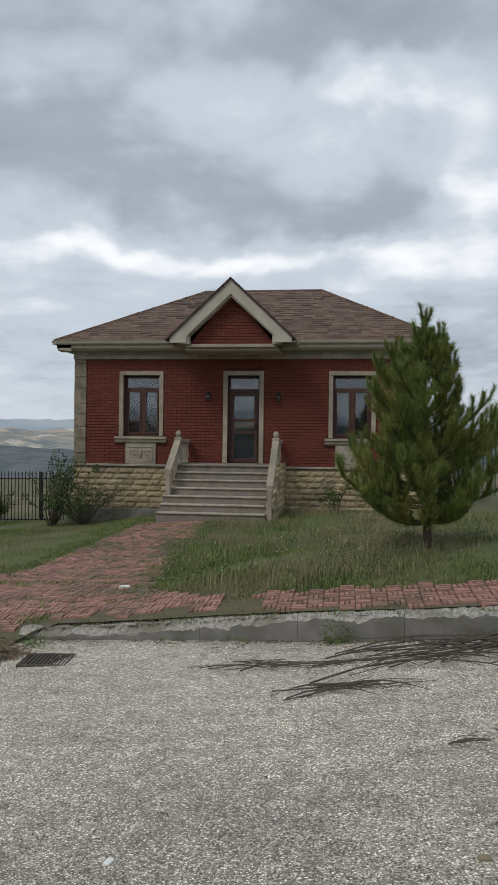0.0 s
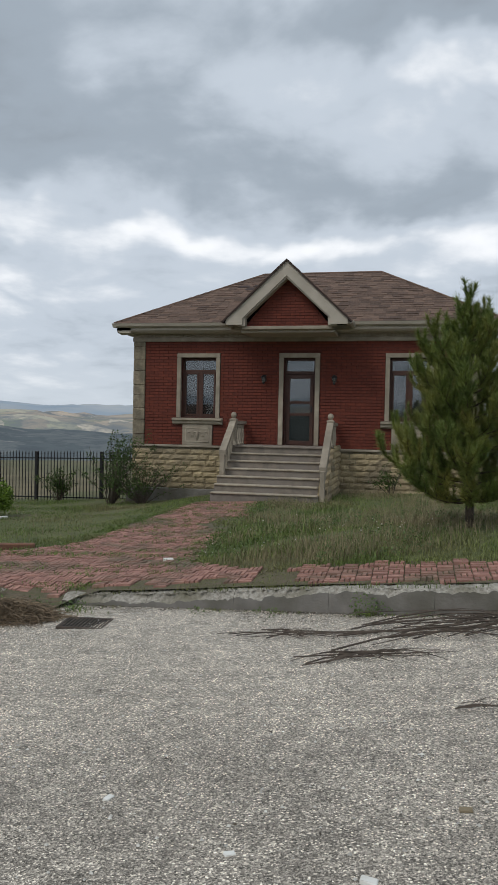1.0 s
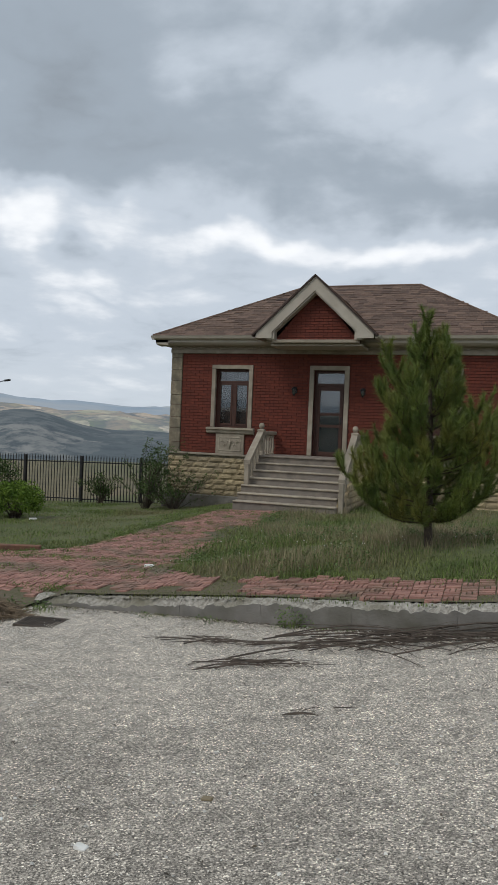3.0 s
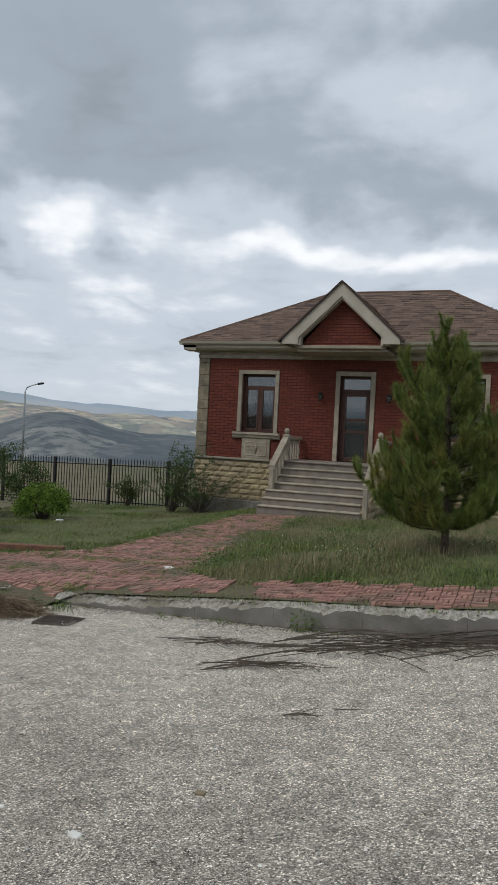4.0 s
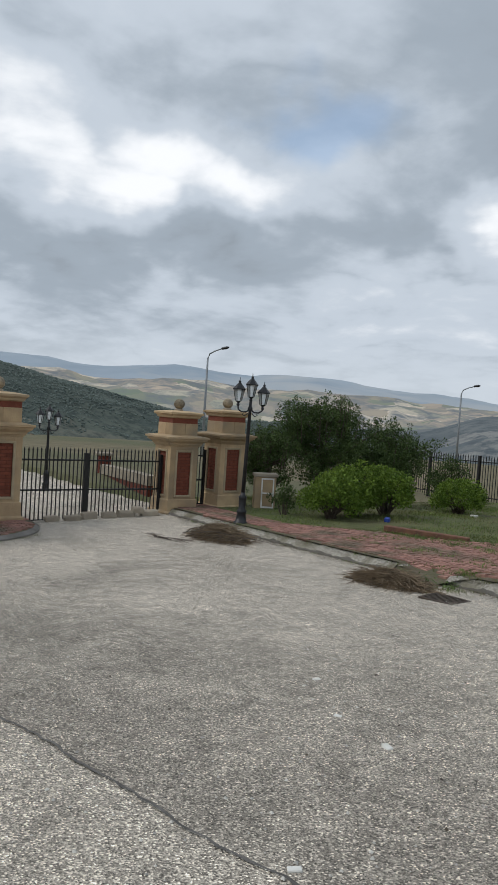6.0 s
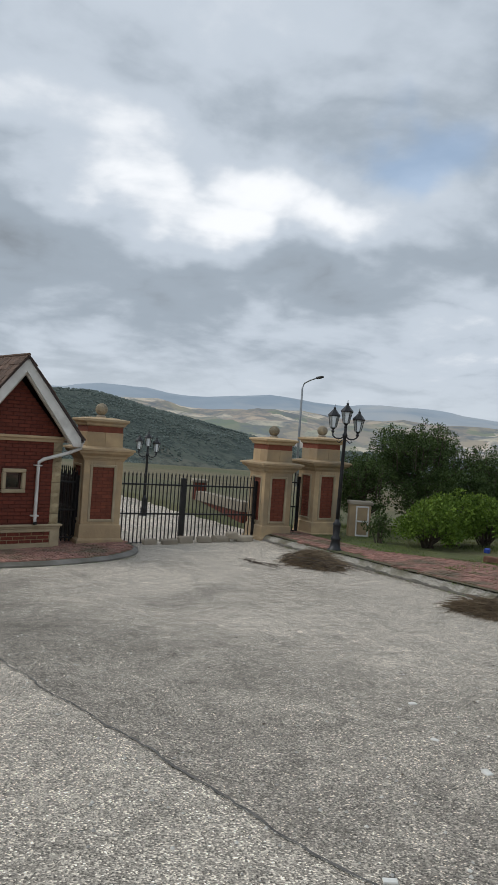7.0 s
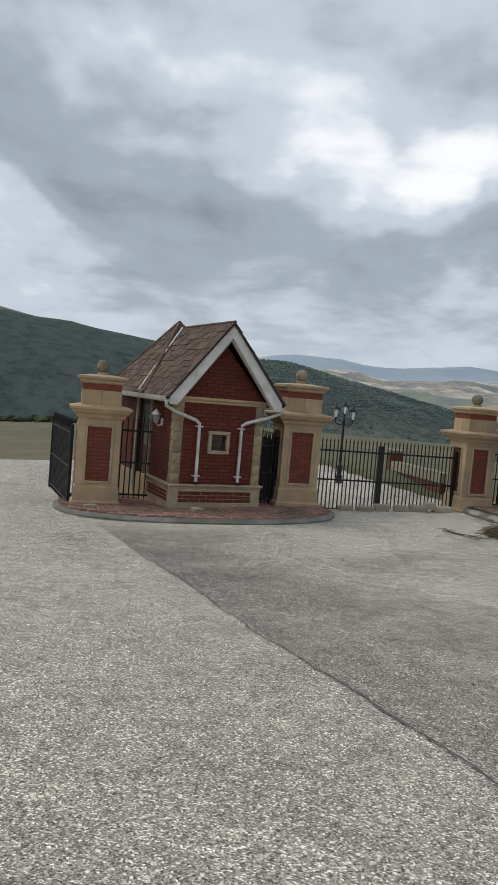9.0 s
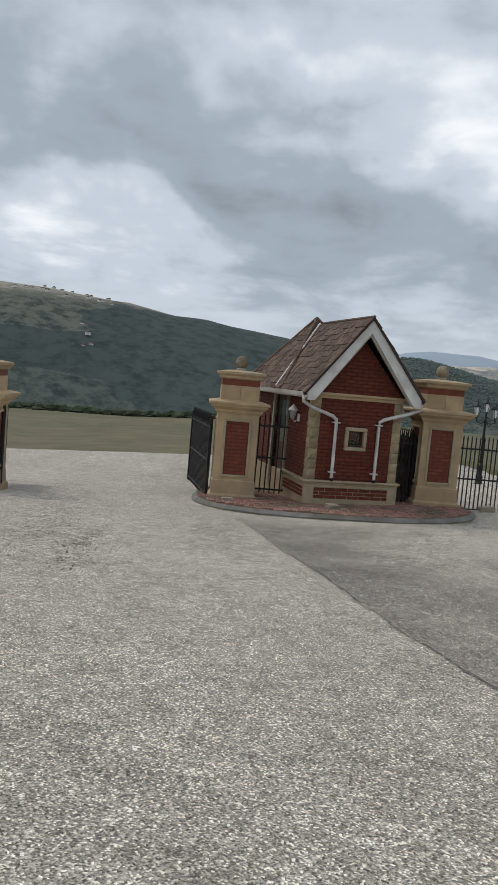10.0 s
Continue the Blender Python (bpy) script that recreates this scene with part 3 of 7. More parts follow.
def make_kerb():
    kerb = thing("kerb", (0, 0, 0), "chipped grey concrete kerb beside the road", "kerb", kind="structure")
    rnd = random.Random(4)
    x = 4.0
    while x > -13.0:
        ln = 1.0 if x > -4.7 else 0.98
        x1 = x - ln + 0.003
        if -5.85 < (x + x1) / 2 < -4.75:
            x -= ln
            continue
        bm = bmesh.new()
        prof = []
        n = 34
        for i in range(n):
            xx = x1 + (x - x1) * i / (n - 1)
            h, yk = kerb_h(xx), kerb_y(xx)
            rough = noise.noise(Vector((xx * 3.1, 0, 2))) + 0.6 * noise.noise(Vector((xx * 9.0, 1, 4))) + 0.4 * noise.noise(Vector((xx * 25.0, 2, 6)))
            worn_off = sstep(-1.2, -3.6, xx) if xx > -4.75 else 0.8
            chip = min(max(0.048 + 0.055 * rough + 0.03 * worn_off, 0.012), 0.6 * h)
            top = road_z(xx, yk) + h - 0.012 * abs(rough) - 0.02 * worn_off + rnd.uniform(-0.004, 0.004)
            wob = 0.012 * noise.noise(Vector((xx * 1.3, 5, 1)))
            prof.append([bm.verts.new(p) for p in ((xx, yk + wob, road_z(xx, yk) - 0.15), (xx, yk + wob + rnd.uniform(0, 0.004), top - chip), (xx, yk + chip * 0.8 + 0.01 + rnd.uniform(0, 0.012), top - 0.25 * chip), (xx, yk + 0.09, top + rnd.uniform(-0.012, 0.006)), (xx, yk + 0.19 + rnd.uniform(0, 0.03), top + rnd.uniform(-0.016, 0.004)), (xx, yk + 0.23, top - 0.3))])
        for a, b in zip(prof, prof[1:]):
            for k in range(5):
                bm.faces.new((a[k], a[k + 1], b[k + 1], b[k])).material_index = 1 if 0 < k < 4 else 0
        bm.faces.new(prof[0][::-1])
        bm.faces.new(prof[-1])
        bmesh.ops.recalc_face_normals(bm, faces=bm.faces)
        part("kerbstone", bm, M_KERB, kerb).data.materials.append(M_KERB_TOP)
        x -= ln


make_kerb()


# ---- masonry helpers ----
def in_holes(x0, x1, z0, z1, holes):
    return any(x1 > h[0] and x0 < h[1] and z1 > h[2] and z0 < h[3] for h in holes)


def courses(x0, x1, z0, z1, bl, bh, joint, holes=(), limit=None, stagger=0.5):
    """Rectangles of a running bond inside a field, trimmed at its ends and at holes. limit(z) gives the span at a height."""
    out = []
    rows = int((z1 - z0) / (bh + joint) + 0.5)
    for r in range(rows):
        za = z0 + r * (bh + joint)
        zb = min(za + bh, z1)
        lo, hi = (x0, x1) if limit is None else limit((za + zb) / 2)
        spans = [(lo, hi)]
        for h in holes:
            if zb > h[2] + 0.005 and za < h[3] - 0.005:
                spans = [s for a, b in spans for s in ((a, min(b, h[0])), (max(a, h[1]), b)) if s[1] - s[0] > 0.02]
        first = x0 - (r % 2) * stagger * (bl + joint)
        for a, b in spans:
            k = math.floor((a - first) / (bl + joint))
            x = first + k * (bl + joint)
            while x < b:
                xa, xb = max(x, a), min(x + bl, b)
                if xb - xa > 0.025:
                    out.append((xa, xb, za, zb))
                x += bl + joint
    return out


def slab(xa, xb, za, zb, d, c=0.004):
    """Five faces of a piece that stands d proud of its wall, with chamfered edges. The wall is the plane y = 0 and faces -y."""
    v = [(xa, 0.004, za), (xb, 0.004, za), (xb, 0.004, zb), (xa, 0.004, zb), (xa + c, -d, za + c), (xb - c, -d, za + c), (xb - c, -d, zb - c), (xa + c, -d, zb - c)]
    f = [(4, 5, 6, 7), (0, 1, 5, 4), (1, 2, 6, 5), (2, 3, 7, 6), (3, 0, 4, 7)]
    return v, f


def lay(name, rects, place, parent, m_piece, m_field, depth, near=300, key=None, full=None, chamfer=0.004, rnd=None):
    """Lays pieces on the plane given by place: the first ones in key's order as parts, the rest joined as stuff."""
    rects = sorted(rects, key=key) if key else list(rects)
    whole = [r for r in rects if full is None or abs((r[1] - r[0]) - full) < 1e-4]
    single = whole[:near]
    taken = set(single)
    cache = {}
    for r in single:
        size = (round(r[1] - r[0], 4), round(r[3] - r[2], 4))
        if size not in cache:
            v, f = slab(0, size[0], 0, size[1], depth, chamfer)
            cache[size] = mesh_from(name, v, f)
            cache[size].materials.append(m_piece)
        ob = new(name, cache[size])
        ob.parent = parent
        j = rnd.uniform(-0.003, 0.003) if rnd else 0.0
        ob.matrix_local = place @ Matrix.Translation((r[0], j, r[2]))
    vs, fs = [], []
    for r in rects:
        if r in taken:
            continue
        v, f = slab(*r, depth + (rnd.uniform(-0.002, 0.003) if rnd else 0), chamfer)
        n = len(vs)
        vs += v
        fs += [tuple(i + n for i in q) for q in f]
    if vs:
        me = mesh_from(name + "_field", vs, fs)
        ob = part_mesh(name + "_field", me, m_field, parent)
        ob.matrix_local = place
        tagged(ob, kind="stuff")


def rock_meshes(name, w, h, d, material, count=6, seed=1):
    """Rock-faced blocks of one size, with rough bulging faces."""
    rnd = random.Random(seed)
    out = []
    for _ in range(count):
        nx, nz = 5, 4
        vs, fs = [], []
        for j in range(nz):
            for i in range(nx):
                edge = i in (0, nx - 1) or j in (0, nz - 1)
                dep = 0.35 * d if edge else d * rnd.uniform(0.7, 1.35)
                vs.append((w * i / (nx - 1) + (0 if edge else rnd.uniform(-1, 1) * w * 0.04), -dep, h * j / (nz - 1) + (0 if edge else rnd.uniform(-1, 1) * h * 0.05)))
        for j in range(nz - 1):
            for i in range(nx - 1):
                a = j * nx + i
                fs.append((a, a + 1, a + nx + 1, a + nx))
        n = len(vs)
        vs += [(0, 0.01, 0), (w, 0.01, 0), (w, 0.01, h), (0, 0.01, h)]
        c = [0, nx - 1, nx * nz - 1, nx * (nz - 1)]
        for p, q, idx in ((0, 1, list(range(0, nx))), (1, 2, [nx - 1 + nx * j for j in range(nz)]), (2, 3, [nx * nz - 1 - i for i in range(nx)]), (3, 0, [nx * (nz - 1 - j) for j in range(nz)])):
            fs.append((n + p, n + q, *idx[::-1]))
        me = mesh_from(name, vs, fs)
        me.materials.append(material)
        out.append(me)
    return out


# ---- the brick house ----
FX, FY = -4.36, 19.84          # middle of the front, brick plane
HALF, DEEP = 4.97, 7.9         # half the width, and the depth
ZB, ZP, ZL = -0.95, 1.03, 1.10  # base, plinth top, landing
ZF = 4.04                      # underside of the frieze
XL, XR = FX - HALF, FX + HALF
house = thing("brick_house", (FX, FY, -0.4), "single-storey red brick house with limestone trim and brown shingle roof", "house")


def hpart(name, bm, material, label="", parent=None, smooth=False):
    """A part of the house whose shape is given in world coordinates."""
    par = parent or house
    ob = part(name, bm, material, par, label, smooth)
    ob.matrix_parent_inverse = par.matrix_world.inverted()
    return ob


bpy.context.view_layer.update()
WINS = [(-7.36, 0.53), (-1.35, 0.53)]
DOOR_X = -4.397
WZ0, WZ1 = 1.83, 3.58
holes = [(c - w, c + w, WZ0, WZ1) for c, w in WINS] + [(DOOR_X - 0.45, DOOR_X + 0.45, ZL, 3.58)]


def wall_with_holes(x0, x1, z0, z1, y0, y1, hs):
    bm = bmesh.new()
    xs = sorted({x0, x1, *[h[0] for h in hs], *[h[1] for h in hs]})
    zs = sorted({z0, z1, *[h[2] for h in hs], *[h[3] for h in hs]})
    for a, b in zip(xs, xs[1:]):
        for c, d in zip(zs, zs[1:]):
            if not any((a + b) / 2 > h[0] and (a + b) / 2 < h[1] and (c + d) / 2 > h[2] and (c + d) / 2 < h[3] for h in hs):
                box(bm, a, b, y0, y1, c, d)
    bmesh.ops.remove_doubles(bm, verts=bm.verts, dist=0.0005)
    bm.verts.index_update()
    seen = {}
    for f in bm.faces:
        seen.setdefault(tuple(sorted(v.index for v in f.verts)), []).append(f)
    bmesh.ops.delete(bm, geom=[f for g in seen.values() if len(g) > 1 for f in g], context="FACES_ONLY")
    return bm


front = hpart("wall", wall_with_holes(XL + 0.03, XR - 0.03, ZP, 4.3, FY, FY + 0.35, holes), M_MORTAR, "red brick front wall")
hpart("wall", boxed(XL + 0.03, XL + 0.38, FY + 0.35, FY + DEEP, ZP, 4.3), M_BRICK, "red brick side wall")
hpart("wall", boxed(XR - 0.38, XR - 0.03, FY + 0.35, FY + DEEP, ZP, 4.3), M_BRICK, "red brick side wall")
hpart("wall", boxed(XL + 0.38, XR - 0.38, FY + DEEP - 0.35, FY + DEEP, ZP, 4.3), M_BRICK, "red brick back wall")
# floor and ceiling coloured black for an unlit inside
hpart("floor", boxed(XL + 0.38, XR - 0.38, FY + 0.35, FY + DEEP - 0.35, ZP - 0.1, ZP), M_DARK)
hpart("ceiling", boxed(XL + 0.38, XR - 0.38, FY + 0.35, FY + DEEP - 0.35, 4.1, 4.2), M_DARK)
plinth = hpart("plinth", boxed(XL - 0.02, XR + 0.02, FY - 0.02, FY + DEEP + 0.02, ZB, ZP - 0.07), M_QUOIN, "rock-faced limestone plinth")
hpart("plinth_footing", boxed(XL - 0.16, XR + 0.16, FY - 0.16, FY + DEEP, ZB, -0.24, 0.015), M_KERB, "bare concrete footing")
hpart("plinth_cap", boxed(XL - 0.10, XR + 0.10, FY - 0.10, FY + DEEP, ZP - 0.07, ZP, 0.015), M_LIME, "limestone ledge")

# corner pilasters of limestone blocks
for x0, x1 in ((XL - 0.03, XL + 0.33), (XR - 0.33, XR + 0.03)):
    pil = hpart("pilaster", boxed(x0 + 0.02, x1 - 0.02, FY - 0.03, FY + 0.3, ZP, ZF), M_MORTAR, "limestone corner pilaster")
    zz, k = ZP, 0
    while zz < ZF - 0.05:
        h = (0.30, 0.42, 0.34, 0.38)[k % 4]
        zt = min(zz + h, ZF)
        hpart("stone", boxed(x0, x1, FY - 0.05 - 0.006 * (k % 3), FY + 0.31, zz + 0.004, zt - 0.004, 0.012), M_QUOIN, parent=pil)
        zz, k = zt, k + 1

# frieze, dentils, cornice, eaves board and gutter
PX0, PX1, PY = -6.22, -2.95, 18.42     # the porch gable
hpart("frieze", boxed(XL - 0.05, XR + 0.05, FY - 0.08, FY + 0.3, ZF, ZF + 0.12, 0.01), M_LIME)
hpart("frieze", boxed(XL - 0.04, XR + 0.04, FY - 0.055, FY + 0.3, ZF + 0.12, 4.27), M_LIME)
bm = bmesh.new()
k = 0
while XL + 0.02 + k * 0.11 < XR:
    x = XL + 0.02 + k * 0.11
    box(bm, x, x + 0.055, FY - 0.085, FY - 0.05, ZF + 0.145, ZF + 0.205)
    k += 1
tagged(hpart("dentil_row", bm, M_LIME), kind="stuff")
EO = 0.42
hpart("cornice", prism(bmesh.new(), [(FY - 0.10, 4.25), (FY - EO + 0.08, 4.27), (FY - EO, 4.33), (FY - EO, 4.43), (FY, 4.43), (FY, 4.25)], "x", XL - EO, XR + EO), M_TRIM, "cream cornice under the roof edge")
for s, xx in ((1, XL), (-1, XR)):
    hpart("cornice", prism(bmesh.new(), [(xx, 4.25), (xx - s * (EO - 0.08), 4.27), (xx - s * EO, 4.33), (xx - s * EO, 4.43), (xx, 4.43)], "y", FY - EO, FY + DEEP + 0.3), M_TRIM)
GUT = [(0.0, 0.0), (-0.05, -0.015), (-0.10, 0.02), (-0.13, 0.10), (-0.115, 0.10), (-0.09, 0.03), (-0.02, 0.03), (0.0, 0.10)]
for a, b in ((XL - EO - 0.1, PX0 + 0.1), (PX1 - 0.1, XR + EO + 0.1)):
    hpart("gutter", prism(bmesh.new(), [(FY - EO + p, 4.42 + q) for p, q in GUT], "x", a, b), M_TRIM, "cream roof gutter")
for s, xx in ((1, XL), (-1, XR)):
    hpart("gutter", prism(bmesh.new(), [(xx - s * EO + s * p, 4.42 + q) for p, q in GUT], "y", FY - EO - 0.1, FY + DEEP + 0.3), M_TRIM, "cream roof gutter")

# hip roof
RY, RZ, RX0, RX1 = 23.75, 6.75, -6.25, -2.35
E0Y, E1Y, EX0, EX1, EZ = FY - EO - 0.06, 2 * RY - (FY - EO - 0.06), XL - EO - 0.06, XR + EO + 0.06, 4.53
bm = bmesh.new()
c = [bm.verts.new(p) for p in ((EX0, E0Y, EZ), (EX1, E0Y, EZ), (EX1, E1Y, EZ), (EX0, E1Y, EZ), (RX0, RY, RZ), (RX1, RY, RZ))]
lowc = [bm.verts.new(p) for p in ((EX0, E0Y, EZ - 0.03), (EX1, E0Y, EZ - 0.03), (EX1, E1Y, EZ - 0.03), (EX0, E1Y, EZ - 0.03))]
for q in ((c[0], c[1], c[5], c[4]), (c[1], c[2], c[5]), (c[2], c[3], c[4], c[5]), (c[3], c[0], c[4])):
    bm.faces.new(q)
for i in range(4):
    bm.faces.new((lowc[i], lowc[(i + 1) % 4], c[(i + 1) % 4], c[i]))
bm.faces.new(lowc[::-1])
bmesh.ops.recalc_face_normals(bm, faces=bm.faces)
roof = hpart("roof", bm, M_UNDER, "hipped roof of brown asphalt shingles")


def shingles(parent, o, along, up, nrm, length, limit, rise, tabs=0.30, expo=0.20, near=0, seed=0, drop_by=0.05):
    """Courses of shingle tabs on a slope: o is the lower corner, limit(s) the span at a slope height s."""
    rnd = random.Random(seed)
    rot = Matrix((along, up, nrm)).transposed().to_4x4()
    base = Matrix.Translation(o) @ rot
    inv = parent.matrix_world.inverted()
    vs, fs = [], []
    unit = None
    s, r, made = 0.0, 0, 0
    while s < rise - 0.02:
        a, b = limit(s)
        x = a - rnd.uniform(0, tabs)
        while x < b:
            xa, xb = max(x, a), min(x + tabs - 0.008, b)
            tooth = rnd.random() < 0.5
            if rise - s < expo * 1.2:
                tooth = False
            thick, drop = (0.016, drop_by) if tooth else (0.004, 0.0)
            if xb - xa > 0.03:
                top = min(s + expo + 0.06, rise)
                v = [(xa, s - drop, 0.002), (xb, s - drop, 0.002), (xb, s - drop, thick + 0.006), (xa, s - drop, thick + 0.006), (max(min(xb, limit(top)[1]), xa + 0.005), top, 0.004), (min(max(xa, limit(top)[0]), xb - 0.005), top, 0.004)]
                f = [(0, 1, 2, 3), (3, 2, 4, 5), (1, 4, 2), (0, 3, 5)]
                if made < near and tooth and xb - xa > tabs - 0.01:
                    if unit is None:
                        unit = mesh_from("shingle", [(p[0] - xa, p[1] - s + drop, p[2]) for p in v], f)
                        unit.materials.append(M_SHINGLE)
                    ob = new("shingle", unit)
                    ob.parent = parent
                    ob.matrix_local = inv @ base @ Matrix.Translation((xa, s - drop, 0))
                    made += 1
                else:
                    n = len(vs)
                    vs += [base @ Vector(p) for p in v]
                    fs += [tuple(i + n for i in q) for q in f]
            x += tabs
        s += expo
        r += 1
    ob = part_mesh("shingle_field", mesh_from("shingle_field", vs, fs), M_SHINGLE_FIELD, parent)
    ob.matrix_parent_inverse = inv
    tagged(ob, kind="stuff")


def slope_face(parent, p0, p1, q0, q1, near=0, seed=0, tabs=0.30, expo=0.20):
    """Shingles on the face with eaves p0 to p1 and top q0 to q1."""
    p0, p1, q0, q1 = map(Vector, (p0, p1, q0, q1))
    al = (p1 - p0).normalized()
    nr = al.cross(q0 - p0).normalized()
    up = nr.cross(al)
    rise = (q0 - p0).dot(up)
    a1, b0, b1 = (q0 - p0).dot(al), (p1 - p0).dot(al), (q1 - p0).dot(al)
    shingles(parent, p0, al, up, nr, b0, lambda s: (a1 * s / rise, b0 + (b1 - b0) * s / rise), rise, tabs, expo, near, seed, 0.25 * expo)


bpy.context.view_layer.update()
slope_face(roof, (EX0, E0Y, EZ), (EX1, E0Y, EZ), (RX0, RY, RZ), (RX1, RY, RZ), near=220, seed=3)
slope_face(roof, (EX0, E1Y, EZ), (EX0, E0Y, EZ), (RX0, RY, RZ), (RX0, RY, RZ), seed=4)
slope_face(roof, (EX1, E0Y, EZ), (EX1, E1Y, EZ), (RX1, RY, RZ), (RX1, RY, RZ), seed=5)
bm = bmesh.new()
for a, b in (((RX0, RY, RZ), (RX1, RY, RZ)), ((EX0, E0Y, EZ), (RX0, RY, RZ)), ((EX1, E0Y, EZ), (RX1, RY, RZ))):
    tube(bm, [Vector(a) + Vector((0, 0, 0.005)), Vector(b) + Vector((0, 0, 0.005))], 0.04, 6)
hpart("ridge_cap", bm, M_SHINGLE, parent=roof)
# bare felt where shingles have blown off
bm = bmesh.new()
for x0, x1, y0, y1 in ((-6.85, -6.45, 22.36, 22.52), (-6.55, -6.02, 22.10, 22.30), (-6.35, -5.9, 22.42, 22.56)):
    q = [(x, y, EZ + (RZ - EZ) * (y - E0Y) / (RY - E0Y)) for x, y in ((x0, y0), (x1, y0 - 0.02), (x1 - 0.04, y1), (x0 + 0.05, y1 + 0.02))]
    lo, hi = [bm.verts.new((a, b, c + 0.02)) for a, b, c in q], [bm.verts.new((a, b, c + 0.034)) for a, b, c in q]
    bm.faces.new(hi)
    for k in range(4):
        bm.faces.new((lo[k], lo[(k + 1) % 4], hi[(k + 1) % 4], hi[k]))
hpart("felt_patch", bm, M_UNDER, "bare dark roofing felt", parent=roof)

# porch gable
PC = (PX0 + PX1) / 2
GZ, GE = 6.02, 4.33       # peak and foot of the gable
gable = hpart("porch_gable", prism(bmesh.new(), [(PX0 + 0.5, 4.28), (PX1 - 0.5, 4.28), (PX1 - 0.5, 4.36), (PC, GZ - 0.32), (PX0 + 0.5, 4.36)], "y", PY + 0.32, 22.0), M_MORTAR, "gable over the porch with brick infill")
bpy.context.view_layer.update()
hw = (PX1 - PX0) / 2 - 0.46
place = Matrix.Translation((0, PY + 0.32, 0))
lay("brick", courses(PC - hw, PC + hw, 4.31, GZ - 0.3, 0.24, 0.062, 0.012, limit=lambda z: (PC - hw * max(0.02, (GZ - 0.34 - z) / (GZ - 0.34 - 4.3)), PC + hw * max(0.02, (GZ - 0.34 - z) / (GZ - 0.34 - 4.3)))), gable.matrix_world.inverted() @ place, gable, M_BRICK, M_BRICK_FIELD, 0.014, near=40, full=0.24)
for s in (-1, 1):
    # rake board: a thick bent band from the peak to a short level return
    pts_o = [(PC, GZ), (PC + s * (PX1 - PC), GE + 0.18), (PC + s * (PX1 - PC), GE), (PC + s * (PX1 - PC - 0.46), GE), (PC + s * (PX1 - PC - 0.46), GE + 0.18), (PC, GZ - 0.40)]
    hpart("rake_board", prism(bmesh.new(), pts_o, "y", PY, PY + 0.09), M_TRIM, "cream rake board", parent=gable)
    pts_i = [(PC, GZ - 0.22), (PC + s * (PX1 - PC - 0.30), GE + 0.16), (PC + s * (PX1 - PC - 0.30), GE - 0.03), (PC + s * (PX1 - PC - 0.52), GE - 0.03), (PC + s * (PX1 - PC - 0.52), GE + 0.2), (PC, GZ - 0.46)]
    hpart("rake_moulding", prism(bmesh.new(), pts_i, "y", PY + 0.05, PY + 0.30), M_TRIM, parent=gable)
    # roof slope of the gable
    a, b = (PC + s * (PX1 - PC + 0.09), GE + 0.10), (PC, GZ + 0.03)
    bm = prism(bmesh.new(), [a, b, (b[0], b[1] - 0.05), (a[0], a[1] - 0.05)], "y", PY - 0.05, 22.6)
    gr = hpart("gable_roof", bm, M_UNDER, "shingled gable roof", parent=gable)
    bpy.context.view_layer.update()
    if s > 0:
        slope_face(gr, (a[0], PY - 0.05, a[1]), (a[0], 22.6, a[1]), (b[0], PY - 0.05, b[1]), (b[0], 22.6, b[1]), near=30, seed=8)
    else:
        slope_face(gr, (a[0], 22.6, a[1]), (a[0], PY - 0.05, a[1]), (b[0], 22.6, b[1]), (b[0], PY - 0.05, b[1]), near=0, seed=9)
    hpart("gutter", prism(bmesh.new(), [(PC + s * (PX1 - PC + 0.02) - s * p, GE + 0.02 + q * 0.8) for p, q in GUT], "y", PY + 0.05, FY - EO), M_TRIM, "cream porch gutter", parent=gable)
hpart("porch_beam", boxed(PX0 + 0.42, PX1 - 0.42, PY + 0.14, PY + 0.42, 4.22, 4.31, 0.01), M_LIME, parent=gable)
hpart("porch_soffit", boxed(PX0 + 0.36, PX1 - 0.36, PY + 0.30, FY - 0.06, 4.15, 4.22, 0.01), M_TRIM, "cream porch ceiling", parent=gable)


# ---- windows and door of the house ----
def surround(x0, x1, z0, z1, w, sides_to, top=True):
    bm = bmesh.new()
    for a, b in ((x0 - w, x0), (x1, x1 + w)):
        box(bm, a, b, FY - 0.055, FY + 0.06, sides_to, z1, 0.008)
    box(bm, x0 - w, x1 + w, FY - 0.055, FY + 0.06, z1, z1 + w, 0.008)
    return bm


def sash(par, x0, x1, z0, z1, y, t, d=0.05):
    bm = bmesh.new()
    box(bm, x0, x0 + t, y, y + d, z0, z1, 0.006)
    box(bm, x1 - t, x1, y, y + d, z0, z1, 0.006)
    box(bm, x0 + t, x1 - t, y, y + d, z0, z0 + t, 0.006)
    box(bm, x0 + t, x1 - t, y, y + d, z1 - t, z1, 0.006)
    s = hpart("sash", bm, M_WOOD, parent=par)
    return s


def pane(par, x0, x1, z0, z1, y):
    p = hpart("pane", boxed(x0, x1, y, y + 0.008, z0, z1), M_GLASS, "reflecting window glass", parent=par)
    p.visible_shadow = False


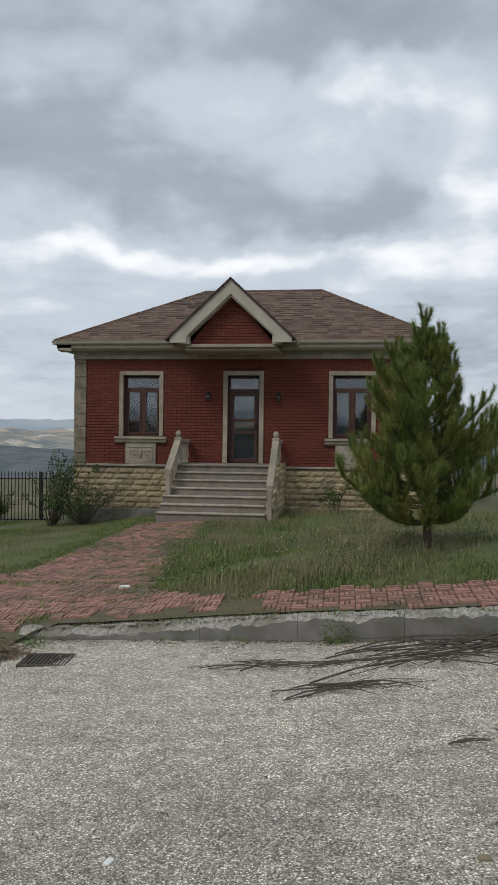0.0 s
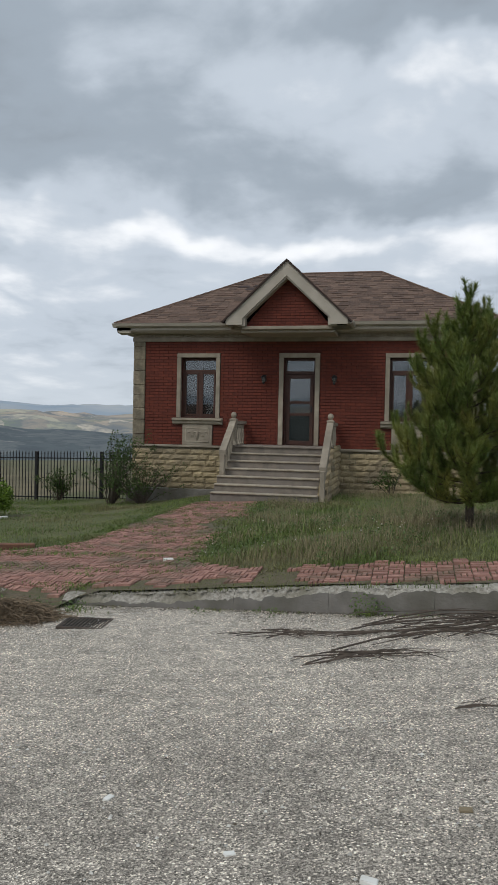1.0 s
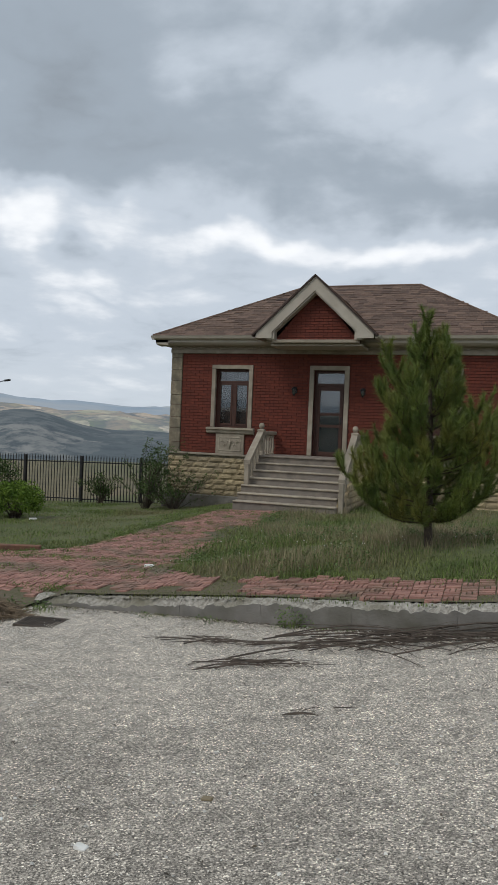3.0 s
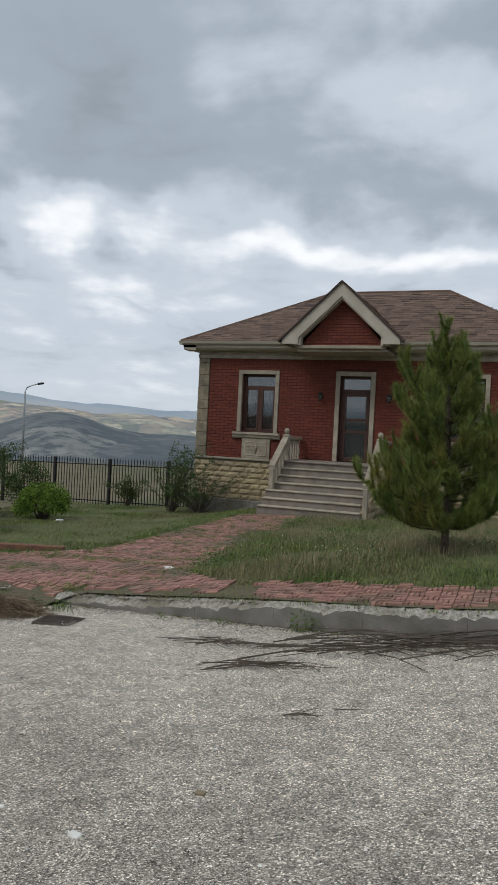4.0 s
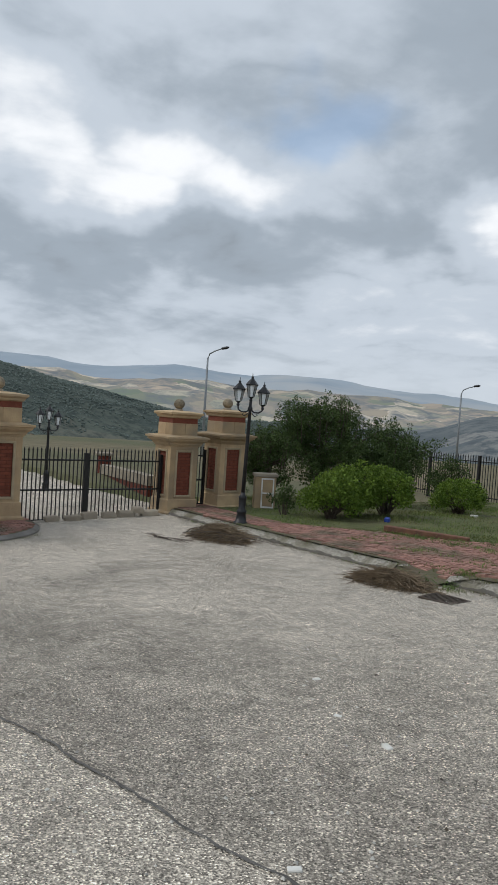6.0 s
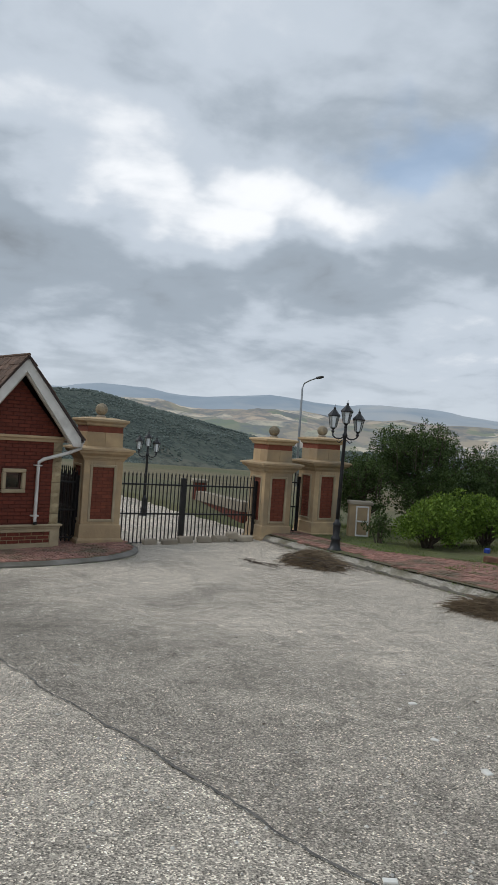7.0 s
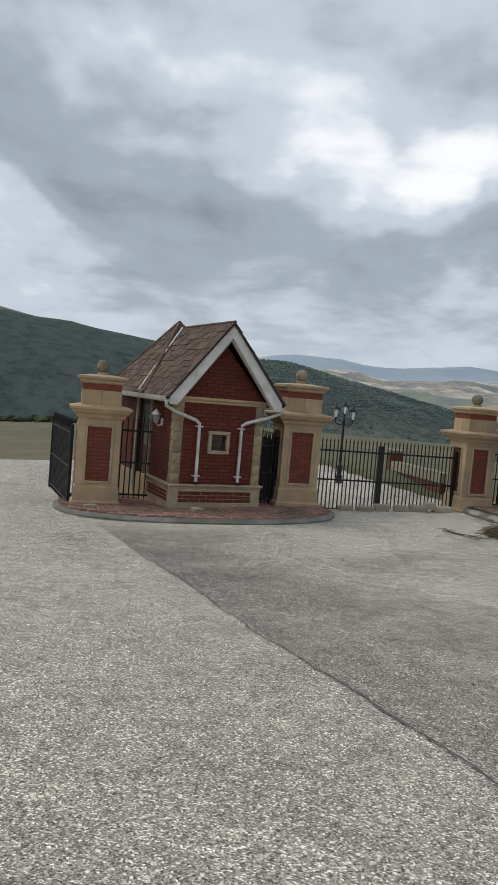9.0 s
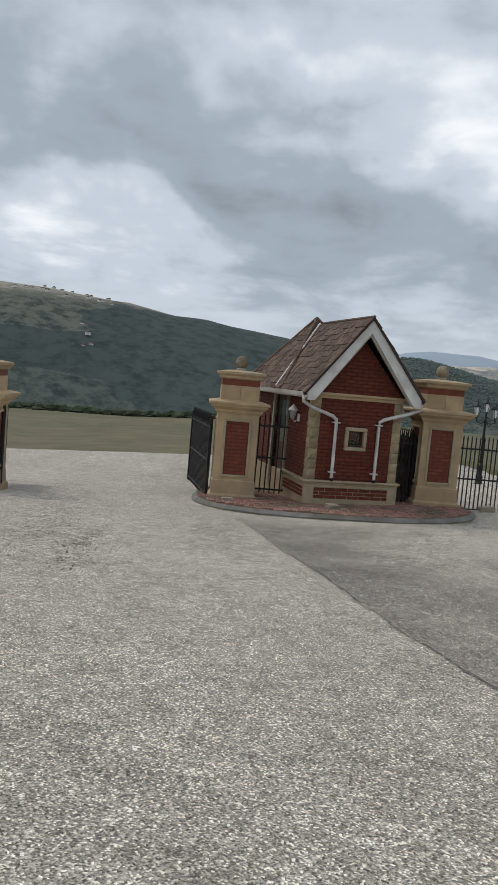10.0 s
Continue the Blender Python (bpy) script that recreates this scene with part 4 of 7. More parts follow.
for cx, w in WINS:
    # the root sheet behind the panes is black, painting in an unlit room
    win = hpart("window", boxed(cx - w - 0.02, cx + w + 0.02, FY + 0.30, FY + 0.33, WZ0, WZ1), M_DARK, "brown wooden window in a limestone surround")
    bpy.context.view_layer.update()
    hpart("surround", surround(cx - w, cx + w, WZ0, WZ1, 0.12, WZ0), M_LIME, "limestone surround", parent=win)
    hpart("sill", prism(bmesh.new(), [(FY + 0.1, WZ0), (FY - 0.16, WZ0 - 0.015), (FY - 0.16, WZ0 - 0.07), (FY - 0.11, WZ0 - 0.10), (FY - 0.10, WZ0 - 0.16), (FY - 0.05, WZ0 - 0.20), (FY + 0.1, WZ0 - 0.20)], "x", cx - w - 0.22, cx + w + 0.22), M_LIME, "moulded limestone sill", parent=win)
    y = FY + 0.16
    bm = bmesh.new()
    for q in ((cx - w, cx - w + 0.06, WZ0, WZ1), (cx + w - 0.06, cx + w, WZ0, WZ1), (cx - w + 0.06, cx + w - 0.06, WZ0, WZ0 + 0.06), (cx - w + 0.06, cx + w - 0.06, WZ1 - 0.07, WZ1), (cx - w + 0.06, cx + w - 0.06, 3.16, 3.24), (cx - 0.04, cx + 0.04, WZ0 + 0.06, 3.16)):
        box(bm, q[0], q[1], y, y + 0.08, q[2], q[3], 0.004)
    hpart("frame", bm, M_WOOD, "brown wooden frame", parent=win)
    for a, b in ((cx - w + 0.06, cx - 0.04), (cx + 0.04, cx + w - 0.06)):
        sash(win, a, b, WZ0 + 0.06, 3.16, y - 0.015, 0.055)
        pane(win, a + 0.05, b - 0.05, WZ0 + 0.11, 3.11, y + 0.02)
    pane(win, cx - w + 0.05, cx + w - 0.05, 3.23, WZ1 - 0.06, y + 0.03)
    # carved panel below the sill
    pn = hpart("carved_panel", boxed(cx - 0.45, cx + 0.45, FY - 0.06, FY + 0.05, ZP, WZ0 - 0.20, 0.01), M_LIME, "carved limestone panel")
    bpy.context.view_layer.update()
    bm = bmesh.new()
    for q in ((-0.36, 0.36, 1.12, 1.15), (-0.36, 0.36, 1.51, 1.54), (-0.36, -0.33, 1.12, 1.54), (0.33, 0.36, 1.12, 1.54)):
        box(bm, cx + q[0], cx + q[1], FY - 0.075, FY - 0.055, q[2], q[3], 0.004)
    hpart("panel_frame", bm, M_LIME, parent=pn)
    bm = bmesh.new()
    rnd = random.Random(7)
    for s in (-1, 1):
        for k in range(3):
            x, z = cx + s * (0.07 + 0.09 * k), 1.33 + 0.05 * (-1) ** k
            pts = [(x + 0.05 * math.cos(a) * (1 - a / 9), FY - 0.065, z + 0.055 * math.sin(a) * (1 - a / 9)) for a in [j * 0.7 for j in range(8)]]
            tube(bm, pts, [0.018 - 0.0012 * j for j in range(8)], 5)
    tube(bm, [(cx, FY - 0.065, 1.18), (cx + 0.01, FY - 0.075, 1.32), (cx, FY - 0.065, 1.47)], [0.015, 0.04, 0.01], 6)
    hpart("carved_scroll", bm, M_LIME, parent=pn, smooth=True)

dx0, dx1 = DOOR_X - 0.45, DOOR_X + 0.45
# black sheet behind the door's glass paints in the unlit hall
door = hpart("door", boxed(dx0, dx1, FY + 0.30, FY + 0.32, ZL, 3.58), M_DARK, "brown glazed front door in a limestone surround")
bpy.context.view_layer.update()
hpart("surround", surround(dx0, dx1, ZL, 3.58, 0.13, ZL), M_LIME, "limestone surround", parent=door)
y = FY + 0.17
bm = bmesh.new()
for q in ((dx0, dx0 + 0.055, ZL, 3.58), (dx1 - 0.055, dx1, ZL, 3.58), (dx0 + 0.055, dx1 - 0.055, 3.51, 3.58), (dx0 + 0.055, dx1 - 0.055, 3.12, 3.21)):
    box(bm, q[0], q[1], y, y + 0.09, q[2], q[3], 0.004)
hpart("frame", bm, M_WOOD, parent=door)
pane(door, dx0 + 0.05, dx1 - 0.05, 3.2, 3.52, y + 0.04)
bm = bmesh.new()
a, b = dx0 + 0.06, dx1 - 0.06
for q in ((a, a + 0.10, ZL + 0.01, 3.11), (b - 0.10, b, ZL + 0.01, 3.11), (a + 0.1, b - 0.1, ZL + 0.01, ZL + 0.13), (a + 0.1, b - 0.1, 3.0, 3.11), (a + 0.1, b - 0.1, 2.28, 2.36), (a + 0.1, b - 0.1, 1.94, 2.02)):
    box(bm, q[0], q[1], y - 0.01, y + 0.05, q[2], q[3], 0.006)
leaf = hpart("door_leaf", bm, M_WOOD, "brown wooden door leaf with three panes", parent=door)
bpy.context.view_layer.update()
for z0, z1 in ((ZL + 0.12, 1.95), (2.01, 2.29), (2.35, 3.01)):
    pane(leaf, a + 0.09, b - 0.09, z0, z1, y + 0.015)
bm = bmesh.new()
tube(bm, [(b - 0.05, y - 0.01, 2.12), (b - 0.05, y - 0.06, 2.12), (b - 0.16, y - 0.065, 2.12)], 0.011, 6)
box(bm, b - 0.07, b - 0.03, y - 0.018, y - 0.008, 2.04, 2.24, 0.003)
hpart("handle", bm, M_POLE, "dark door handle", parent=leaf)

# wall lanterns either side of the door
for lx in (DOOR_X - 1.0, DOOR_X + 1.0):
    wl_ = thing("wall_lantern", (lx, FY - 0.02, 2.98), "small black wall lantern on the brick wall", "wall lamp", "lanterns beside the door")
    bm = bmesh.new()
    box(bm, -0.05, 0.05, -0.02, 0.012, -0.08, 0.10, 0.004)
    tube(bm, [(0, -0.01, 0.05), (0, -0.10, 0.10), (0, -0.14, 0.07)], 0.012, 6)
    part("bracket", bm, M_POLE, wl_)
    part("lamp_cage", lathe(bmesh.new(), [(0.02, 0.10), (0.085, 0.05), (0.075, 0.03), (0.075, 0.02)][::-1], 8, (0, -0.14, 0)), M_POLE, wl_)
    part("lamp_glass", lathe(bmesh.new(), [(0.04, -0.12), (0.068, -0.02), (0.07, 0.02)], 8, (0, -0.14, 0)), M_SMOKE, wl_)
    part("lamp_foot", lathe(bmesh.new(), [(0.012, -0.17), (0.03, -0.14), (0.045, -0.12)], 8, (0, -0.14, 0)), M_POLE, wl_)

# ---- stairs ----
SX0, SX1, SY = -5.84, -3.46, 18.32    # inner sides, landing edge
stairs = thing("entrance_stairs", (DOOR_X, 17.5, -0.3), "seven worn stone steps with stone balustrades at the door", "stairs")
bpy.context.view_layer.update()
RISE, TREAD = (ZL + 0.22) / 7, 0.262
hpart("landing", boxed(SX0 - 0.24, SX1, SY, FY - 0.09, -0.5, ZL - 0.05), M_STEP, parent=stairs)
hpart("landing_slab", boxed(SX0 - 0.26, SX1 + 0.02, SY - 0.05, FY - 0.06, ZL - 0.05, ZL, 0.012), M_STEP, parent=stairs)
for k in range(1, 7):
    zt = ZL - k * RISE
    y0 = SY - k * TREAD
    fl = 0.03 if k == 6 else 0.0
    s = hpart("step", boxed(SX0 - 0.24 - fl, SX1 + fl, y0, y0 + TREAD, -0.6, zt - 0.045), M_STEP, parent=stairs)
    hpart("tread", boxed(SX0 - 0.24 - fl, SX1 + fl, y0 - 0.04, y0 + TREAD, zt - 0.045, zt, 0.014), M_LIME, "pale stone tread", parent=stairs)


def flank(xa, xb, yend, zend, ypost, stone):
    """A stone side wall with a sloped rail and a post."""
    w = hpart("side_wall", prism(bmesh.new(), [(yend, -0.7), (FY - 0.03, -0.7), (FY - 0.03, ZL), (ypost, ZL), (yend, zend - 0.62)], "x", xa, xb), M_RUBBLE if stone else M_LIME, "stone-faced stair wall", parent=stairs)
    return w


BAL = [(0.03, 0.0), (0.045, 0.02), (0.03, 0.05), (0.028, 0.08), (0.05, 0.2), (0.045, 0.28), (0.028, 0.40), (0.03, 0.46), (0.045, 0.5), (0.035, 0.54)]


def baluster(x, y, z0, z1):
    s = (z1 - z0) / 0.54
    return lathe(bmesh.new(), [(r, h * s) for r, h in BAL], 8, (x, y, z0))


flanks = []
for side, xa, xb, yend, zend in ((-1, SX0 - 0.24, SX0, 17.35, 0.92), (1, SX1, SX1 + 0.24, 16.95, 0.58)):
    xm = (xa + xb) / 2
    yp = 18.5
    if side > 0:
        flanks.append(flank(xa, xb, yend, zend, yp, True))
    zr = 1.72
    bpy.context.view_layer.update()
    # sloped rail
    hpart("handrail", prism(bmesh.new(), [(yend - 0.03, zend - 0.06), (yend - 0.03, zend + 0.07), (yp - 0.05, zr + 0.06), (yp - 0.05, zr - 0.07)], "x", xm - 0.085, xm + 0.085), M_LIME, "sloped limestone rail", parent=stairs)
    post = lathe(bmesh.new(), [(0.09, ZL), (0.09, ZL + 0.08), (0.075, ZL + 0.1), (0.075, 1.74), (0.095, 1.76), (0.095, 1.80), (0.05, 1.82)], square=True, at=(xm, yp, 0))
    hpart("post", post, M_LIME, parent=stairs)
    hpart("post_ball", lathe(bmesh.new(), [(0.03, 1.81), (0.05, 1.83), (0.075, 1.88), (0.08, 1.91), (0.07, 1.95), (0.04, 1.985), (0.01, 1.99)], 12, (xm, yp, 0)), M_LIME, parent=stairs, smooth=True)
    hpart("landing_rail", boxed(xm - 0.08, xm + 0.08, yp + 0.075, FY - 0.09, 1.66, 1.76, 0.015), M_LIME, parent=stairs)
    for k in range(5):
        yb = yp + 0.22 + k * 0.225
        hpart("baluster", baluster(xm, yb, ZL, 1.66), M_LIME, parent=stairs, smooth=True)
    n = 5 if side > 0 else 4
    for k in range(n):
        f = (k + 0.5) / n
        yb = yend + 0.1 + (yp - 0.15 - yend - 0.1) * f
        zlow = (zend - 0.62) + (ZL - zend + 0.62) * (yb - yend) / (yp - yend)
        ztop = zend + (zr - zend) * (yb - yend) / (yp - yend) - 0.06
        if side < 0:
            zlow = ZL - RISE * math.ceil((SY - yb) / TREAD)
        hpart("baluster", baluster(xm, yb, zlow - 0.03, ztop), M_LIME, parent=stairs, smooth=True)
    hpart("newel", boxed(xm - 0.06, xm + 0.06, yend - 0.06, yend + 0.06, zend - 0.68 if side < 0 else -0.45, zend - 0.02, 0.012), M_LIME, parent=stairs)

# ---- gate pillars ----
GX = -13.0


def pillar(y, zb, w, rise=1.0, pw=0.22, rz=0.0):
    """Square gate pillar: base, panelled shaft, cornice, upper block with a brick band, cap and ball. w: half the shaft's width, pw: half the panel's."""
    p = thing("gate_pillar", (GX - w, y, zb), "square limestone gate pillar with brick panels and a ball on top", "pillar", "gate pillars", rz=rz)
    part("base", lathe(bmesh.new(), [(w + 0.07, -0.5), (w + 0.07, 0.07), (w + 0.03, 0.11), (w + 0.02, 0.36), (w, 0.38)], square=True), M_YELLOW, p)
    core = part("shaft", lathe(bmesh.new(), [(w - 0.03, 0.36), (w - 0.03, 1.66)], square=True), M_PANEL_MORTAR, p)
    for k in range(4):
        rot = Matrix.Rotation(k * math.pi / 2, 4, "Z")
        bm = bmesh.new()
        for q in ((-w + 0.003, -pw - 0.01, 0.37, 1.66), (pw + 0.01, w - 0.003, 0.37, 1.66), (-pw - 0.01, pw + 0.01, 0.37, 0.47), (-pw - 0.01, pw + 0.01, 1.52, 1.66)):
            box(bm, q[0], q[1], -w, -w + 0.06, q[2], q[3], 0.004)
        bm.transform(rot)
        fr = part("panel_frame", bm, M_YELLOW, p, "yellow limestone frame")
        bm = bmesh.new()
        for q in ((-pw - 0.05, -pw, 0.43, 1.56), (pw, pw + 0.05, 0.43, 1.56), (-pw, pw, 0.43, 0.48), (-pw, pw, 1.51, 1.56)):
            box(bm, q[0], q[1], -w - 0.02, -w + 0.02, q[2], q[3], 0.008)
        bm.transform(rot)
        part("panel_moulding", bm, M_CREAM, p)
        lay("brick", courses(-pw, pw, 0.48, 1.51, 0.21, 0.058, 0.012), rot @ Matrix.Translation((0, -w + 0.03, 0)), p, M_PANEL, M_PANEL_FIELD, 0.010, near=30 if k == 1 else 0)
    part("cornice", lathe(bmesh.new(), [(w + 0.01, 1.64), (w + 0.03, 1.68), (w + 0.05, 1.69), (w + 0.06, 1.73), (w + 0.14, 1.79), (w + 0.15, 1.83), (w + 0.18, 1.84), (w + 0.18, 1.88), (w - 0.02, 1.92)], square=True), M_YELLOW, p)
    u = w - 0.03
    for k in range(4):
        q = (-1, 1)[k % 2], (-1, 1)[k // 2]
        bm = boxed(*sorted((q[0] * 0.002, q[0] * u)), *sorted((q[1] * 0.002, q[1] * u)), 1.90, 2.20, 0.004)
        part("upper_block", bm, M_YELLOW, p)
    part("brick_band", lathe(bmesh.new(), [(u - 0.008, 2.20), (u - 0.008, 2.32)], square=True), M_PANEL, p, "red brick band")
    part("cap", lathe(bmesh.new(), [(u, 2.32), (u + 0.03, 2.34), (u + 0.04, 2.38), (u + 0.09, 2.42), (u + 0.09, 2.46), (u - 0.1, 2.49), (0.16, 2.50)], square=True), M_YELLOW, p)
    part("ball_foot", lathe(bmesh.new(), [(0.10, 2.49), (0.10, 2.53), (0.06, 2.55)], 12), M_LIME, p)
    part("ball", lathe(bmesh.new(), [(0.03, 2.54), (0.08, 2.56), (0.115, 2.61), (0.125, 2.66), (0.115, 2.71), (0.08, 2.76), (0.03, 2.785)], 14), M_QUOIN, p, "weathered stone ball", smooth=True)
    p.scale.z = rise
    return p


PILLARS = [(-5.72, -1.12), (-0.78, -0.92), (3.24, -0.76), (7.30, -0.75), (8.62, -0.66)]
for py, pz in PILLARS:
    if py < 4:
        pillar(py, pz, 0.40)
    else:
        pillar(py, pz, 0.355, 0.93, 0.175)


# ---- guard booth ----
BF, BR = (-12.55, 1.42, -0.80), 101.0
booth = thing("guard_booth", BF, "red brick guard booth with steep shingle roof and white gable", "booth", rz=BR)
bpy.context.view_layer.update()
BH, BD = 0.89, 3.6     # half width, depth; local x runs along the front, -y looks at the road


def bpart(name, bm, material, label="", parent=None, smooth=False):
    ob = part(name, bm, material, parent or booth, label, smooth)
    return ob


bwin = [(-0.155, 0.155, 1.12, 1.42)]
bdoor = (1.45, 2.3)
bm = wall_with_holes(-BH, BH, 0.44, 2.02, 0.0, 0.18, bwin)
bpart("wall", bm, M_MORTAR, "red brick front wall")
bm = bmesh.new()
for q in ((0.18, bdoor[0], 0.0, 2.3), (bdoor[1], BD, 0.0, 2.3), (bdoor[0], bdoor[1], 1.98, 2.3)):
    box(bm, -BH, -BH + 0.18, q[0], q[1], q[2], q[3])
bpart("wall", bm, M_MORTAR, "red brick side wall with a doorway")
bpart("wall", boxed(BH - 0.18, BH, 0.18, BD, 0, 2.3), M_BRICK)
bpart("wall", boxed(-BH, BH, BD, BD + 0.18, 0, 2.3), M_BRICK)
# booth floor coloured black for its unlit inside
bpart("floor", boxed(-BH + 0.18, BH - 0.18, 0.18, BD, -0.02, 0.06), M_DARK)
lay("brick", courses(-BH + 0.14, BH - 0.14, 0.5, 2.0, 0.22, 0.058, 0.011, holes=[(-0.23, 0.23, 1.05, 1.49)]), Matrix.Translation((0, 0, 0)), booth, M_BRICK, M_BRICK_FIELD, 0.012, near=170, full=0.22)
side = Matrix.Translation((-BH, 0, 0)) @ Matrix.Rotation(-math.pi / 2, 4, "Z")
lay("brick", [(-b, -a, c, d) for a, b, c, d in courses(0.16, BD, 0.5, 2.1, 0.22, 0.058, 0.011, holes=[(bdoor[0] - 0.1, bdoor[1] + 0.1, 0, 2.1)])], side, booth, M_BRICK, M_BRICK_FIELD, 0.012, near=60, full=0.22)
# stone strips at the corners, rough faced
rnd = random.Random(12)
strips = rock_meshes("stone", 0.17, 0.19, 0.03, M_RUBBLE, 4, 3)
for xs in (-BH - 0.02, BH - 0.15):
    for k in range(8):
        ob = new("stone", rnd.choice(strips))
        ob.parent = booth
        ob.matrix_local = Matrix.Translation((xs, -0.008, 0.47 + k * 0.195))
for k in range(8):
    ob = new("stone", rnd.choice(strips))
    ob.parent = booth
    ob.matrix_local = Matrix.Translation((-BH - 0.008, 0.16, 0.47 + k * 0.195)) @ Matrix.Rotation(-math.pi / 2, 4, "Z")
# base with a brick panel under a moulded ledge
bm = boxed(-BH - 0.03, BH + 0.03, -0.03, BD + 0.1, -0.4, 0.40)
bpart("base", bm, M_YELLOW, "limestone base")
bm = bmesh.new()
for q in ((-BH - 0.05, -BH + 0.14, 0.0, 0.41), (BH - 0.14, BH + 0.05, 0.0, 0.41), (-BH + 0.14, BH - 0.14, 0.0, 0.12), (-BH + 0.14, BH - 0.14, 0.33, 0.41)):
    box(bm, q[0], q[1], -0.06, 0.0, q[2], q[3], 0.006)
bpart("base_frame", bm, M_CREAM)
lay("brick", courses(-BH + 0.14, BH - 0.14, 0.125, 0.325, 0.22, 0.058, 0.011), Matrix.Translation((0, -0.03, 0)), booth, M_BRICK, M_BRICK_FIELD, 0.012, near=40, full=0.22)
lay("brick", courses(-1.3, -0.1, 0.125, 0.325, 0.22, 0.058, 0.011), Matrix.Translation((-BH - 0.03, 0, 0)) @ Matrix.Rotation(-math.pi / 2, 4, "Z"), booth, M_BRICK, M_BRICK_FIELD, 0.012, near=0)
for a, b, c, d in ((-BH - 0.09, BH + 0.09, -0.10, 0.05), (-BH - 0.09, -BH + 0.05, 0.05, 1.42)):
    bpart("ledge", box(boxed(a, b, c, d, 0.43, 0.47, 0.01), a + 0.03, b - 0.03, c + 0.03, d, 0.39, 0.435, 0.008), M_CREAM)
# small square window
bm = bmesh.new()
for q in ((-0.22, 0.22, 1.05, 1.12), (-0.22, 0.22, 1.42, 1.49), (-0.22, -0.15, 1.12, 1.42), (0.15, 0.22, 1.12, 1.42)):
    box(bm, q[0], q[1], -0.06, 0.02, q[2], q[3], 0.012)
bw = bpart("window", bm, M_CREAM, "small square window in a limestone frame")
bm = bmesh.new()
for q in ((-0.155, 0.155, 1.12, 1.145), (-0.155, 0.155, 1.395, 1.42), (-0.155, -0.13, 1.12, 1.42), (0.13, 0.155, 1.12, 1.42)):
    box(bm, q[0], q[1], 0.03, 0.08, q[2], q[3])
part("frame", bm, M_WOOD, bw)
part("pane", boxed(-0.13, 0.13, 0.05, 0.056, 1.145, 1.395), M_GLASS, bw).visible_shadow = False
# black backing paints the booth's unlit inside behind the pane
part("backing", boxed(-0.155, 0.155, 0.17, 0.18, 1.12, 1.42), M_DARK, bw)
# band and gable
bpart("band", box(boxed(-BH - 0.03, BH + 0.03, -0.05, 0.05, 2.0, 2.06, 0.006), -BH - 0.06, BH + 0.06, -0.09, 0.05, 2.06, 2.11, 0.008), M_YELLOW, "limestone band")
AP, EV, OV = 3.50, 2.12, 1.13     # peak, eaves and half the eaves' width
gb = bpart("gable", prism(bmesh.new(), [(-BH - 0.02, 2.10), (BH + 0.02, 2.10), (0, AP - 0.36)], "y", 0.0, 0.18), M_MORTAR)
lay("brick", courses(-BH, BH, 2.11, AP - 0.38, 0.22, 0.058, 0.011, limit=lambda z: (-BH * max(0.03, (AP - 0.36 - z) / (AP - 0.36 - 2.1)), BH * max(0.03, (AP - 0.36 - z) / (AP - 0.36 - 2.1)))), Matrix.Identity(4), gb, M_BRICK, M_BRICK_FIELD, 0.012, near=60, full=0.22)
